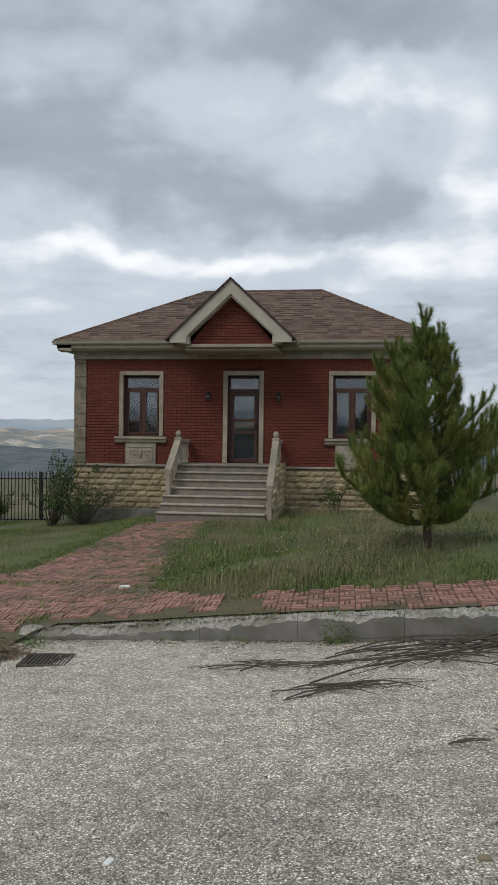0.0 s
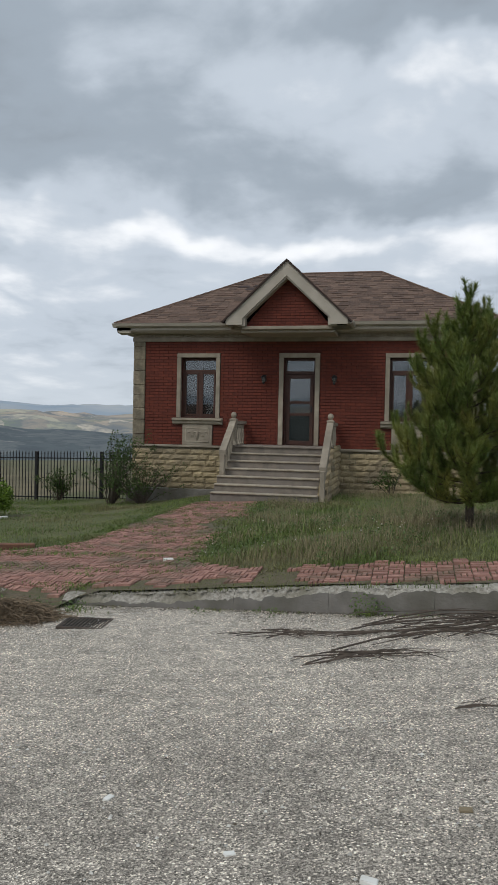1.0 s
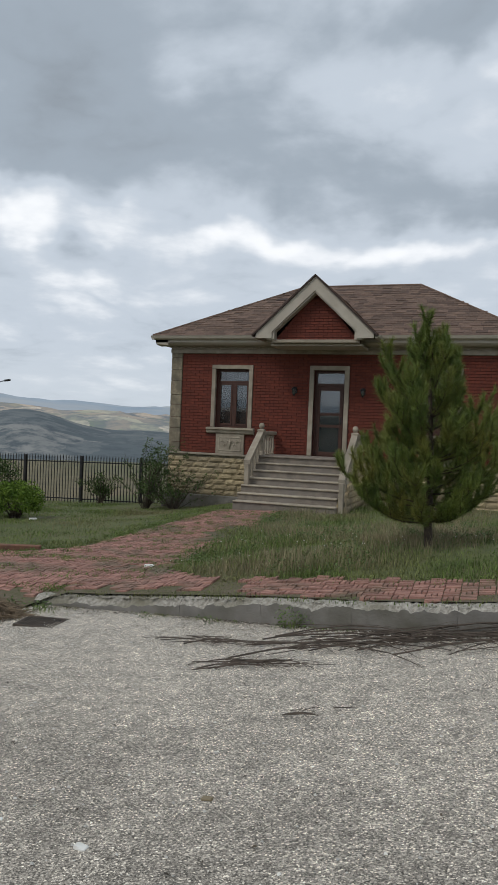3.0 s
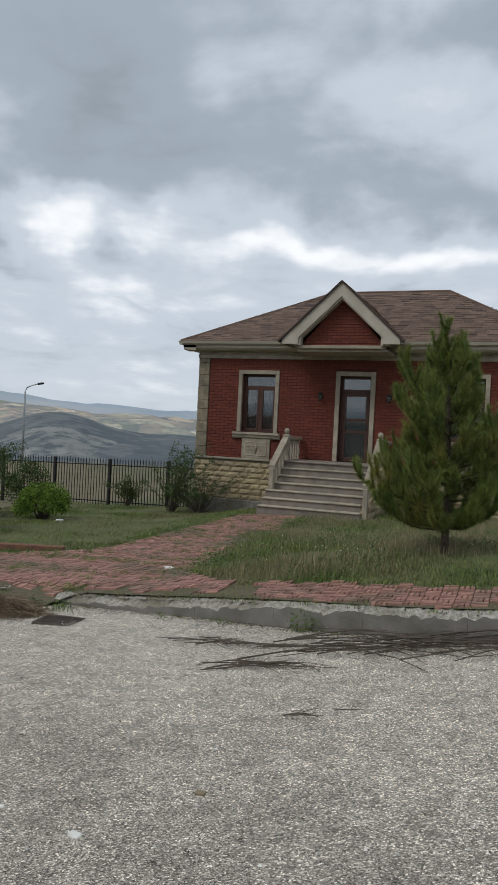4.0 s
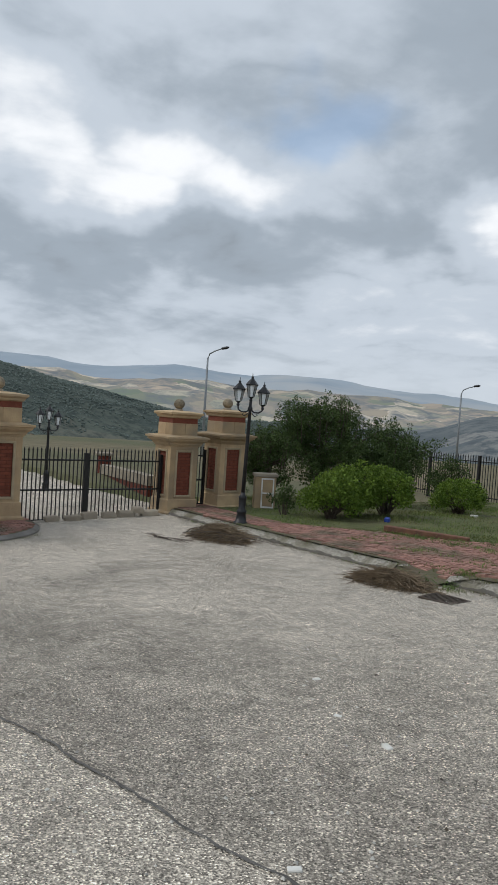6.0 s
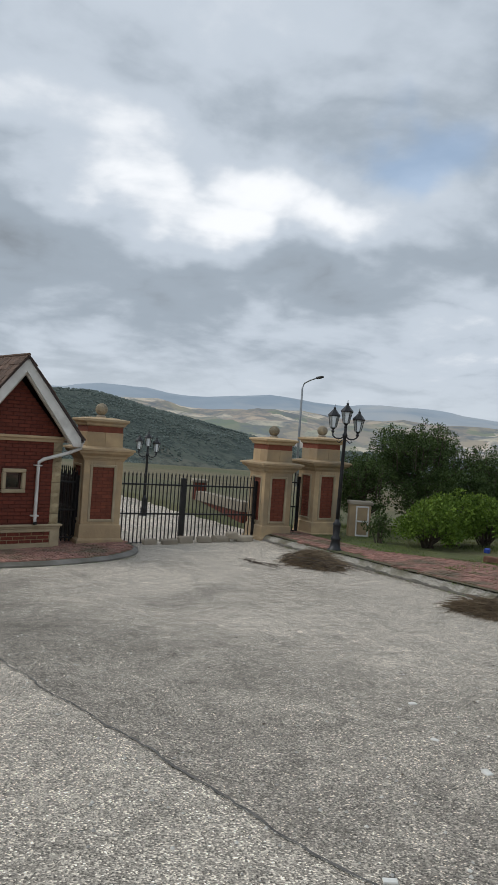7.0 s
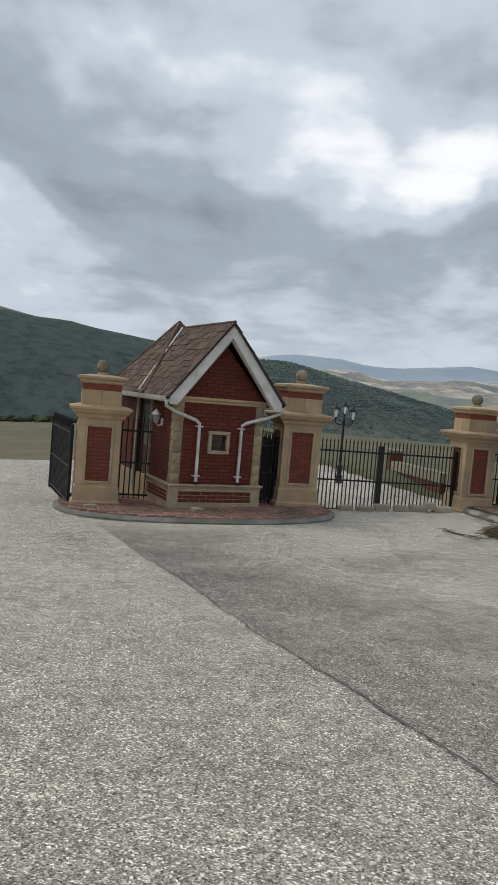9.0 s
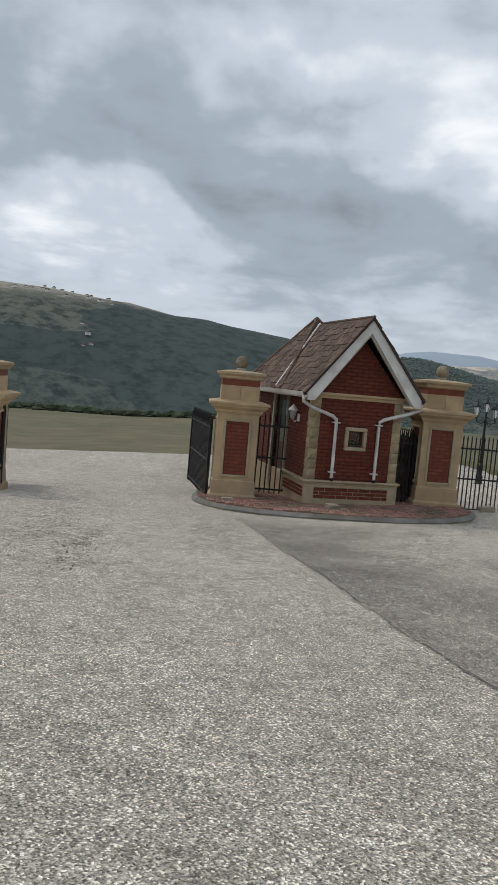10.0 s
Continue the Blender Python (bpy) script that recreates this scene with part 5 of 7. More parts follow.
for s in (-1, 1):
    bpart("rake_board", prism(bmesh.new(), [(0, AP), (s * OV, EV - 0.02), (s * OV, EV - 0.17), (s * (OV - 0.14), EV - 0.17), (0, AP - 0.25)], "y", -0.32, -0.27), M_WHITE, "white gable board")
    bpart("rake_moulding", prism(bmesh.new(), [(0, AP - 0.18), (s * (OV - 0.10), EV - 0.12), (s * (OV - 0.20), EV - 0.12), (0, AP - 0.31)], "y", -0.28, -0.22), M_TRIM)
    bpart("rake_soffit", prism(bmesh.new(), [(0, AP - 0.12), (s * (OV - 0.03), EV - 0.10), (s * (OV - 0.03), EV - 0.14), (0, AP - 0.16)], "y", -0.27, 0.02), M_TRIM)
    a, b = (s * (OV + 0.05), EV - 0.02), (0, AP + 0.04)
    bm = prism(bmesh.new(), [a, b, (b[0], b[1] - 0.05), (a[0], a[1] - 0.05)], "y", -0.36, 2.3)
    rf = bpart("roof", bm, M_UNDER, "steep roof of brown shingles")
    bpy.context.view_layer.update()
    w = booth.matrix_world
    back, tip = w @ Vector((a[0], 4.3, a[1])), w @ Vector((0, 2.75, AP + 0.16))
    p0, p1, q0, q1 = w @ Vector((a[0], -0.36, a[1])), w @ Vector((a[0], 2.6, a[1])), w @ Vector((b[0], -0.36, b[1])), w @ Vector((b[0], 2.6, b[1]))
    if s < 0:
        slope_face(rf, p1, p0, q1, q0, near=90, seed=21, tabs=0.20, expo=0.15)
    else:
        slope_face(rf, p0, p1, q0, q1, near=0, seed=22, tabs=0.20, expo=0.15)
    bm = tube(bmesh.new(), [(s * OV * 1.04, 1.55, EV + 0.02), (s * 0.06, 2.35, AP + 0.05)], 0.018, 6)
    bpart("valley_flashing", bm, M_WHITE)
    # gutter, bent downpipe with clips
    bpart("gutter", prism(bmesh.new(), [(s * (OV + 0.0) - s * p * 0.8, EV - 0.12 + q * 0.9) for p, q in GUT], "y", -0.3, 3.9), M_WHITE, "white gutter")
    px = 0.43
    tb = tube(bmesh.new(), [(s * (OV + 0.05), -0.26, EV - 0.10), (s * (OV + 0.04), -0.24, EV - 0.20), (s * (OV - 0.16), -0.16, EV - 0.30), (s * (px + 0.09), -0.09, EV - 0.44), (s * (px + 0.01), -0.07, EV - 0.50), (s * px, -0.07, EV - 0.60), (s * px, -0.07, 0.58), (s * px, -0.085, 0.50)], 0.034, 8)
    dp = bpart("downpipe", tb, M_WHITE, "white bent downpipe", smooth=True)
    for z in (0.62, 1.55):
        part("pipe_clip", boxed(s * px - 0.07, s * px + 0.07, -0.10, 0.005, z, z + 0.025, 0.004), M_WHITE, dp)
    # closed black sleeve paints in the shade of the pipe's open end
    part("pipe_mouth", tube(bmesh.new(), [(s * px, -0.082, 0.515), (s * px, -0.095, 0.475)], 0.036, 8), M_DARK, dp)
# rear hip with its own peak
bm = bmesh.new()
e = OV + 0.05
pk = bm.verts.new((0, 2.75, AP + 0.17))
cs = [bm.verts.new(p) for p in ((-e, 1.2, EV - 0.02), (e, 1.2, EV - 0.02), (e, 4.3, EV - 0.02), (-e, 4.3, EV - 0.02))]
for i in range(4):
    bm.faces.new((cs[i], cs[(i + 1) % 4], pk))
bm.faces.new(cs[::-1])
bmesh.ops.recalc_face_normals(bm, faces=bm.faces)
hip = bpart("hip_roof", bm, M_UNDER, "hipped rear roof of brown shingles")
bpy.context.view_layer.update()
w = booth.matrix_world
corner = [w @ Vector(p) for p in ((-e, 1.2, EV - 0.02), (e, 1.2, EV - 0.02), (e, 4.3, EV - 0.02), (-e, 4.3, EV - 0.02), (0, 2.75, AP + 0.17))]
slope_face(hip, corner[3], corner[0], corner[4], corner[4], near=60, seed=25, tabs=0.20, expo=0.15)
slope_face(hip, corner[0], corner[1], corner[4], corner[4], near=0, seed=26, tabs=0.20, expo=0.15)
slope_face(hip, corner[2], corner[3], corner[4], corner[4], near=0, seed=27, tabs=0.20, expo=0.15)
bpart("ridge_cap", tube(bmesh.new(), [(0, -0.36, AP + 0.045), (0, 2.3, AP + 0.05)], 0.03, 6), M_SHINGLE)
bpart("roof_tip", tube(bmesh.new(), [(0, 2.75, AP + 0.12), (0, 2.75, AP + 0.22)], [0.06, 0.02], 6), M_SHINGLE)
for a in ((-e, 4.3), (-e, 1.2), (e, 4.3), (e, 1.2)):
    bpart("hip_cap", tube(bmesh.new(), [(a[0], a[1], EV), (0, 2.75, AP + 0.19)], 0.035, 6), M_SHINGLE, parent=hip)
bpart("soffit", boxed(-OV, -BH - 0.01, -0.2, 3.9, EV - 0.06, EV - 0.03), M_TRIM)
bpart("frieze", boxed(-BH - 0.06, -BH - 0.012, 0.16, 3.7, 1.98, 2.08, 0.006), M_YELLOW)
# door on the side
dr = bpart("door", boxed(-BH + 0.05, -BH + 0.09, bdoor[0], bdoor[1], 0.05, 1.98, 0.004), M_WOOD, "dark wooden booth door")
part("door_frame", box(box(boxed(-BH - 0.05, -BH + 0.05, bdoor[0] - 0.1, bdoor[0], 0, 2.0, 0.006), -BH - 0.05, -BH + 0.05, bdoor[1], bdoor[1] + 0.1, 0, 2.0, 0.006), -BH - 0.05, -BH + 0.05, bdoor[0] - 0.1, bdoor[1] + 0.1, 1.96, 2.06, 0.006), M_LIME, dr)
part("pane", boxed(-BH + 0.04, -BH + 0.048, bdoor[0] + 0.15, bdoor[1] - 0.15, 1.0, 1.85), M_GLASS, dr)
# pale lantern on the side wall
wv = booth.matrix_world @ Vector((-BH - 0.012, 0.72, 1.62))
lan = thing("wall_lantern", tuple(wv), "white wall lantern on the booth's brick side", "wall lamp", rz=BR - 90)
bm = bmesh.new()
box(bm, -0.05, 0.05, -0.02, 0.012, -0.13, 0.02, 0.004)
tube(bm, [(0, -0.01, -0.08), (0, -0.08, -0.14), (0, -0.13, -0.08)], 0.012, 6)
part("bracket", bm, M_WHITE, lan)
part("lamp_glass", lathe(bmesh.new(), [(0.04, -0.08), (0.08, 0.08)], 6, (0, -0.13, 0)), M_LAMPGLASS, lan)
part("lamp_hood", lathe(bmesh.new(), [(0.10, 0.08), (0.09, 0.10), (0.03, 0.17), (0.01, 0.20)], 6, (0, -0.13, 0)), M_WHITE, lan)

# ---- paved island under the booth and pillars ----
def isl_z(x, y):
    return road_z(x, y) + 0.09


ICX, ICY, IRX, IRY = -13.6, 1.2, 2.75, 2.66
bm = bmesh.new()
ring = []
for k in range(48):
    a = 2 * math.pi * k / 48
    ca, sa = math.cos(a), math.sin(a)
    p = 2.6
    x = ICX + IRX * math.copysign(abs(ca) ** (2 / p), ca)
    y = ICY + IRY * math.copysign(abs(sa) ** (2 / p), sa)
    ring.append((x, y))
top = [bm.verts.new((x, y, isl_z(x, y) - 0.015)) for x, y in ring]
bm.faces.new(top)
tagged(part("island", bm, M_JOINT), "paved traffic island round the booth", "pavement", kind="structure")
kb = thing("island_kerb", (0, 0, 0), "low concrete kerb round the paved island", "kerb", kind="structure")
for k in range(0, 48, 2):
    bm = bmesh.new()
    for j in (k, k + 1):
        a, b = ring[j], ring[(j + 1) % 48]
        oa, ob_ = [(ICX + (q[0] - ICX) * 1.035, ICY + (q[1] - ICY) * 1.035) for q in (a, b)]
        prv = [bm.verts.new((p[0], p[1], isl_z(*p) + dz)) for p, dz in ((a, -0.25), (b, -0.25), (ob_, -0.25), (oa, -0.25), (a, -0.008), (b, -0.008), (ob_, -0.062 + 0.02 * noise.noise(Vector((*ob_, 7)) * 3)), (oa, -0.062 + 0.02 * noise.noise(Vector((*oa, 7)) * 3)))]
        for q in ((0, 3, 2, 1), (4, 5, 6, 7), (2, 3, 7, 6), (0, 1, 5, 4), (1, 2, 6, 5), (3, 0, 4, 7)):
            bm.faces.new([prv[i] for i in q])
    bmesh.ops.remove_doubles(bm, verts=bm.verts, dist=0.001)
    part("kerbstone", bm, M_KERB, kb)


# ---- iron gates ----
def gate_leaf(name, a, b, z0, z1, label, n, group="iron gates", post=0.0, sheet_=False):
    """A barred leaf between two points on plan; z0, z1: foot and top at the first and last end."""
    a, b = Vector((*a, 0)), Vector((*b, 0))
    ln = (b - a).length
    ang = math.degrees(math.atan2(b.y - a.y, b.x - a.x))
    g = thing(name, (a.x, a.y, z0), label, "gate", group, rz=ang)
    h = z1 - z0
    for z in (0.06, h * 0.43, h * 0.82):
        part("rail", boxed(0, ln, -0.018, 0.018, z, z + 0.035, 0.004), M_IRON, g)
    unit = None
    for k in range(n):
        x = ln * (k + 0.5) / n
        if unit is None:
            bm = tube(bmesh.new(), [(0, 0, 0.0), (0, 0, h * 0.95), (0, 0, h * 0.96), (0, 0, h)], [0.013, 0.013, 0.018, 0.001], 6)
            unit = part("bar", bm, M_IRON, g)
            unit.location.x = x
        else:
            ob = new("bar", unit.data)
            ob.parent = g
            ob.location.x = x
    for x in (0.0, ln):
        part("stile", boxed(x - 0.03, x + 0.03, -0.03, 0.03, -0.02, h * 0.93, 0.005), M_IRON, g)
    if post:
        part("stile", boxed(post - 0.05, post + 0.05, -0.04, 0.04, -0.02, h * 0.93, 0.005), M_IRON, g)
    if sheet_:
        part("sheet", boxed(0.03, ln - 0.03, -0.004, 0.004, 0.05, h * 0.88), M_IRON, g, "black sheet metal")
    return g


gate_leaf("double_gate", (-13.36, 3.68), (-13.36, 6.92), -0.90, 0.68, "closed black iron double gate between pillars", 37, post=1.46)
gate_leaf("side_gate", (-13.5, 7.76), (-13.5, 8.16), -0.66, 0.80, "narrow black iron side gate between pillars", 5)
gate_leaf("side_gate", (-13.62, -0.36), (-13.62, 0.46), -0.84, 0.80, "narrow black iron side gate beside the booth", 8)
gate_leaf("side_gate", (-13.3, 2.44), (-13.3, 2.84), -0.76, 0.66, "narrow black iron side gate beside the booth", 5)
gate_leaf("open_gate", (-13.45, -1.28), (-15.9, -1.66), -1.0, 0.70, "black sheet iron gate standing open", 22, sheet_=True)
gate_leaf("open_gate", (-13.45, -5.30), (-15.9, -5.86), -1.16, 0.62, "black sheet iron gate standing open", 22, sheet_=True)
gate_leaf("open_gate", (-13.42, 2.80), (-14.9, 2.70), -0.78, 0.72, "black sheet iron gate standing open", 12, sheet_=True)

# ---- iron fence behind the lawn ----
def fence_run(a, b, za, zb, hgt, label, step=0.112, post_step=2.24):
    a, b = Vector((*a, za)), Vector((*b, zb))
    ln = (b - a).length
    f = thing("iron_fence", tuple(a), label, "fence", rz=math.degrees(math.atan2(b.y - a.y, b.x - a.x)))
    sl = (zb - za) / ln
    n = int(ln / step)
    bar = tube(bmesh.new(), [(0, 0, 0.02), (0, 0, hgt - 0.12), (0, 0, hgt - 0.10), (0, 0, hgt)], [0.014, 0.014, 0.02, 0.002], 5)
    me = bpy.data.meshes.new("picket")
    bar.to_mesh(me)
    bar.free()
    me.materials.append(M_IRON)
    for k in range(n):
        x = (k + 0.5) * step
        ob = new("picket", me)
        ob.parent = f
        ob.location = (x, 0, sl * x)
    for z in (0.12, hgt - 0.26):
        bm = prism(bmesh.new(), [(0, z), (ln, z + sl * ln), (ln, z + 0.035 + sl * ln), (0, z + 0.035)], "y", -0.018, 0.018)
        part("rail", bm, M_IRON, f)
    k = 0
    while k * post_step < ln:
        x = k * post_step
        part("post", boxed(x - 0.05, x + 0.05, -0.05, 0.05, sl * x - 0.5, sl * x + hgt - 0.03, 0.008), M_IRON, f)
        k += 1
    return f


fence_run((-8.45, 20.6), (-24.0, 20.9), -0.82, -1.15, 1.62, "black iron picket fence along the lawn")
fence_run((0.75, 20.9), (9.0, 20.6), 0.15, 0.5, 1.9, "black iron picket fence beside the house")


# ---- lamps ----
def lantern(par, x, y, z):
    """A four-sided lantern: foot, glass, hood, finial. z is its foot."""
    l = part("lantern", lathe(bmesh.new(), [(0.02, 0.0), (0.035, 0.03), (0.02, 0.06), (0.045, 0.09), (0.06, 0.10)], 8, (x, y, z)), M_POLE, par)
    part("lamp_glass", lathe(bmesh.new(), [(0.055, 0.10), (0.10, 0.32)], 6, (x, y, z)), M_LAMPGLASS, l)
    bm = bmesh.new()
    for k in range(6):
        a = 2 * math.pi * k / 6
        tube(bm, [(x + 0.058 * math.cos(a), y + 0.058 * math.sin(a), z + 0.10), (x + 0.103 * math.cos(a), y + 0.103 * math.sin(a), z + 0.325)], 0.007, 4)
    part("lamp_cage", bm, M_POLE, l)
    part("lamp_hood", lathe(bmesh.new(), [(0.12, 0.32), (0.125, 0.335), (0.07, 0.40), (0.045, 0.43), (0.02, 0.46), (0.028, 0.48), (0.008, 0.50), (0.003, 0.56)], 6, (x, y, z)), M_POLE, l)


def street_lantern(at, h, label, rz=0.0):
    s = thing("street_lamp", at, label, "street lamp", "ornate street lamps", rz=rz)
    part("base", lathe(bmesh.new(), [(0.15, -0.1), (0.15, 0.04), (0.11, 0.06), (0.085, 0.20), (0.10, 0.23), (0.10, 0.26), (0.065, 0.30), (0.075, 0.5), (0.085, 0.53), (0.05, 0.57), (0.04, 0.62)], 10), M_POLE, s, "cast iron foot", smooth=True)
    part("pole", lathe(bmesh.new(), [(0.04, 0.6), (0.036, h * 0.5), (0.03, h - 0.75), (0.05, h - 0.73), (0.05, h - 0.70), (0.028, h - 0.66), (0.03, h - 0.60), (0.02, h - 0.56)], 10), M_POLE, s, smooth=True)
    for sg, ht in ((-1, h - 0.68), (1, h - 0.72)):
        bm = tube(bmesh.new(), [(0, 0, h - 0.72), (sg * 0.08, 0, h - 0.78), (sg * 0.17, 0, h - 0.78), (sg * 0.23, 0, h - 0.74), (sg * 0.24, 0, ht)], 0.016, 6)
        tube(bm, [(sg * 0.04, 0, h - 0.80), (sg * 0.10, 0, h - 0.86), (sg * 0.15, 0, h - 0.83), (sg * 0.12, 0, h - 0.80)], 0.010, 5)
        part("arm", bm, M_POLE, s, "scrolled iron arm")
        lantern(s, sg * 0.24, 0, ht)
    lantern(s, 0, 0, h - 0.58)
    return s


street_lantern((-10.46, 7.13, yard_z(-10.46, 7.13) - 0.02), 2.96, "black ornate street lamp with three lanterns on the pavement", rz=60).rotation_euler.y += radians(1.0)
street_lantern((-18.3, 6.17, road_z(-18.3, 6.17) - 0.05), 2.48, "black ornate street lamp with lanterns beyond the gate", rz=75)


def tall_lamp(at, h, rz, label):
    s = thing("tall_street_lamp", at, label, "street lamp", "tall road lamps", rz=rz)
    part("pole", tube(bmesh.new(), [(0, 0, -1), (0, 0, h * 0.55), (0, 0, h - 0.5), (0.12, 0, h - 0.2), (0.5, 0, h), (1.0, 0, h + 0.16)], [0.095, 0.08, 0.058, 0.05, 0.045, 0.04], 8), M_GALV, s, smooth=True)
    part("lamp_head", lathe(bmesh.new(), [(0.04, -0.28), (0.08, -0.22), (0.095, 0.1), (0.05, 0.26)], 8), M_POLE, s).matrix_local = pose(1.2, 0, h + 0.2, 0, 80, 0)


# ---- low wall, sheets and stones about the gate ----
sw = thing("garden_wall", (-12.75, 9.1, -0.62), "low limestone wall with a moulded coping", "wall", rz=62)
part("wall_body", boxed(0, 0.50, -0.14, 0.14, -0.4, 0.78, 0.01), M_YELLOW, sw)
part("coping", boxed(-0.03, 0.54, -0.18, 0.18, 0.78, 0.86, 0.015), M_LIME, sw)
bm = bmesh.new()
for q in ((0, 0.04, 0, 0.75), (0.36, 0.40, 0, 0.75), (0.04, 0.36, 0, 0.04), (0.04, 0.36, 0.35, 0.39), (0.04, 0.36, 0.71, 0.75)):
    box(bm, q[0], q[1], -0.015, 0.015, q[2], q[3], 0.004)
wf = tagged(part("window_frame", bm, M_WHITE), "old white frame leaning on the low wall", "frame")
wf.matrix_world = pose(-12.49, 9.13, -0.56, -6, 0, 62) @ Matrix.Diagonal((0.75, 1, 0.93, 1))
rnd = random.Random(31)


def rock(name, at, sx, sy, sz, material, label, cat, group="", rz=0.0, seed=0):
    r = random.Random(seed)
    bm = boxed(-sx / 2, sx / 2, -sy / 2, sy / 2, 0, sz, min(sx, sy, sz) * 0.18)
    for v in bm.verts:
        v.co += Vector((r.uniform(-1, 1) * sx, r.uniform(-1, 1) * sy, r.uniform(-1, 1) * sz)) * 0.07
    ob = tagged(part(name, bm, material), label, cat, group)
    ob.matrix_world = pose(*at, r.uniform(-4, 4), r.uniform(-4, 4), rz)
    return ob


for k, (yy, ln) in enumerate(((4.35, 0.28), (4.75, 0.34), (5.15, 0.32), (5.55, 0.3), (5.95, 0.36), (6.2, 0.24), (6.5, 0.4))):
    zz = road_z(-13.05, yy) - 0.02 + (0.0 if k != 5 else 0.1)
    rock("stone_block", (-13.05 + rnd.uniform(-0.06, 0.08), yy, zz), 0.2, ln, 0.12 + rnd.uniform(0, 0.05), M_LIME, "loose pale stone block at the gate's foot", "stone", "stones under the gate", rnd.uniform(-14, 14), 40 + k)
rock("stone_block", (-11.75, 0.95, isl_z(-11.75, 0.95) - 0.01), 0.16, 0.22, 0.10, M_LIME, "loose pale stone on the paved island", "stone", "", 25, 60)
rock("stone_block", (-12.3, -0.9, isl_z(-12.3, -0.9) - 0.01), 0.12, 0.2, 0.07, M_LIME, "loose broken stone beside the gate pillar", "stone", "", 5, 61)
bwall = thing("boundary_wall", (-21.3, 9.3, -1.32), "low brown-red wall with a pier beyond the gate", "wall", rz=-14)
part("wall_body", prism(bmesh.new(), [(0, -0.5), (6.2, -0.2), (6.2, 0.95), (0, 0.62)], "y", -0.12, 0.12), M_BRICK, bwall)
part("coping", prism(bmesh.new(), [(0, 0.62), (6.25, 0.95), (6.25, 1.2), (0, 0.92)], "y", -0.16, 0.16), M_LIME, bwall)
part("pier", boxed(-0.42, 0.0, -0.2, 0.2, -0.6, 1.2, 0.02), M_BRICK, bwall)
part("pier_cap", boxed(-0.48, 0.06, -0.26, 0.26, 1.2, 1.3, 0.02), M_LIME, bwall)


# ---- brickwork and stone facing of the house ----
bpy.context.view_layer.update()
keep = [(c - w - 0.13, c + w + 0.13, WZ0 - 0.02, WZ1 + 0.13) for c, w in WINS] + [(c - w - 0.23, c + w + 0.23, WZ0 - 0.21, WZ0) for c, w in WINS] + [(c - 0.46, c + 0.46, ZP, WZ0 - 0.19) for c, w in WINS] + [(DOOR_X - 0.59, DOOR_X + 0.59, ZL - 0.1, 3.72)]
rnd = random.Random(5)
lay("brick", courses(XL + 0.34, XR - 0.34, ZP + 0.01, ZF, 0.27, 0.074, 0.012, holes=keep), Matrix.Translation((0, FY, 0)), front, M_BRICK, M_BRICK_FIELD, 0.014, near=300, full=0.27, key=lambda r: (r[0] - DOOR_X) ** 2 + (r[2] - 2.2) ** 2 * 2, rnd=rnd)

rocks = {w: rock_meshes("stone", w, 0.156, 0.045, M_RUBBLE, 5, int(w * 100)) for w in (0.30, 0.38, 0.46)}


def face_stones(parent, place, x0, x1, z0, z1, top=None, seed=0):
    r = random.Random(seed)
    z, row = z0, 0
    while z < z1 - 0.1:
        x = x0 + (0 if row % 2 else -0.17)
        while x < x1 - 0.05:
            w = r.choice((0.30, 0.38, 0.46))
            if x >= x0 - 0.2 and (top is None or z + 0.1 < top(x + w / 2)):
                ob = new("stone", r.choice(rocks[w]))
                ob.parent = parent
                lo, hi = max(x, x0), min(x + w, x1)
                ob.matrix_local = place @ Matrix.Translation((lo, 0, z)) @ Matrix.Diagonal(((hi - lo - 0.008) / w, 1, 1, 1))
            x += w
        z += 0.165
        row += 1


PZ0 = -0.24
face_stones(plinth, Matrix.Translation((0, FY - 0.02, 0)), XL - 0.03, SX0 - 0.24, PZ0, ZP - 0.07, seed=1)
face_stones(plinth, Matrix.Translation((0, FY - 0.02, 0)), SX1 + 0.24, XR + 0.03, PZ0, ZP - 0.07, seed=2)
face_stones(plinth, Matrix.Translation((XL - 0.02, FY, 0)) @ Matrix.Rotation(-math.pi / 2, 4, "Z"), -3.0, 0.02, PZ0, ZP - 0.07, seed=3)
fl = flanks[0]
face_stones(fl, Matrix.Translation((SX1 + 0.24, 0, 0)) @ Matrix.Rotation(math.pi / 2, 4, "Z"), 16.95, FY - 0.06, -0.5, ZL + 0.04, top=lambda y: ZL + 0.04 if y > 18.5 else 0.58 - 0.5 + (ZL - 0.05) * (y - 16.95) / 1.55, seed=4)

# ---- pavers ----
def pave_mesh(material):
    v, f = slab(0, 0.153, 0, 0.0475, 0.04, 0.004)
    me = mesh_from("paver", [(p[0], p[2], -p[1] - 0.04) for p in v], [q[::-1] for q in f])
    me.materials.append(material)
    me.update()
    return me


PU = 0.16


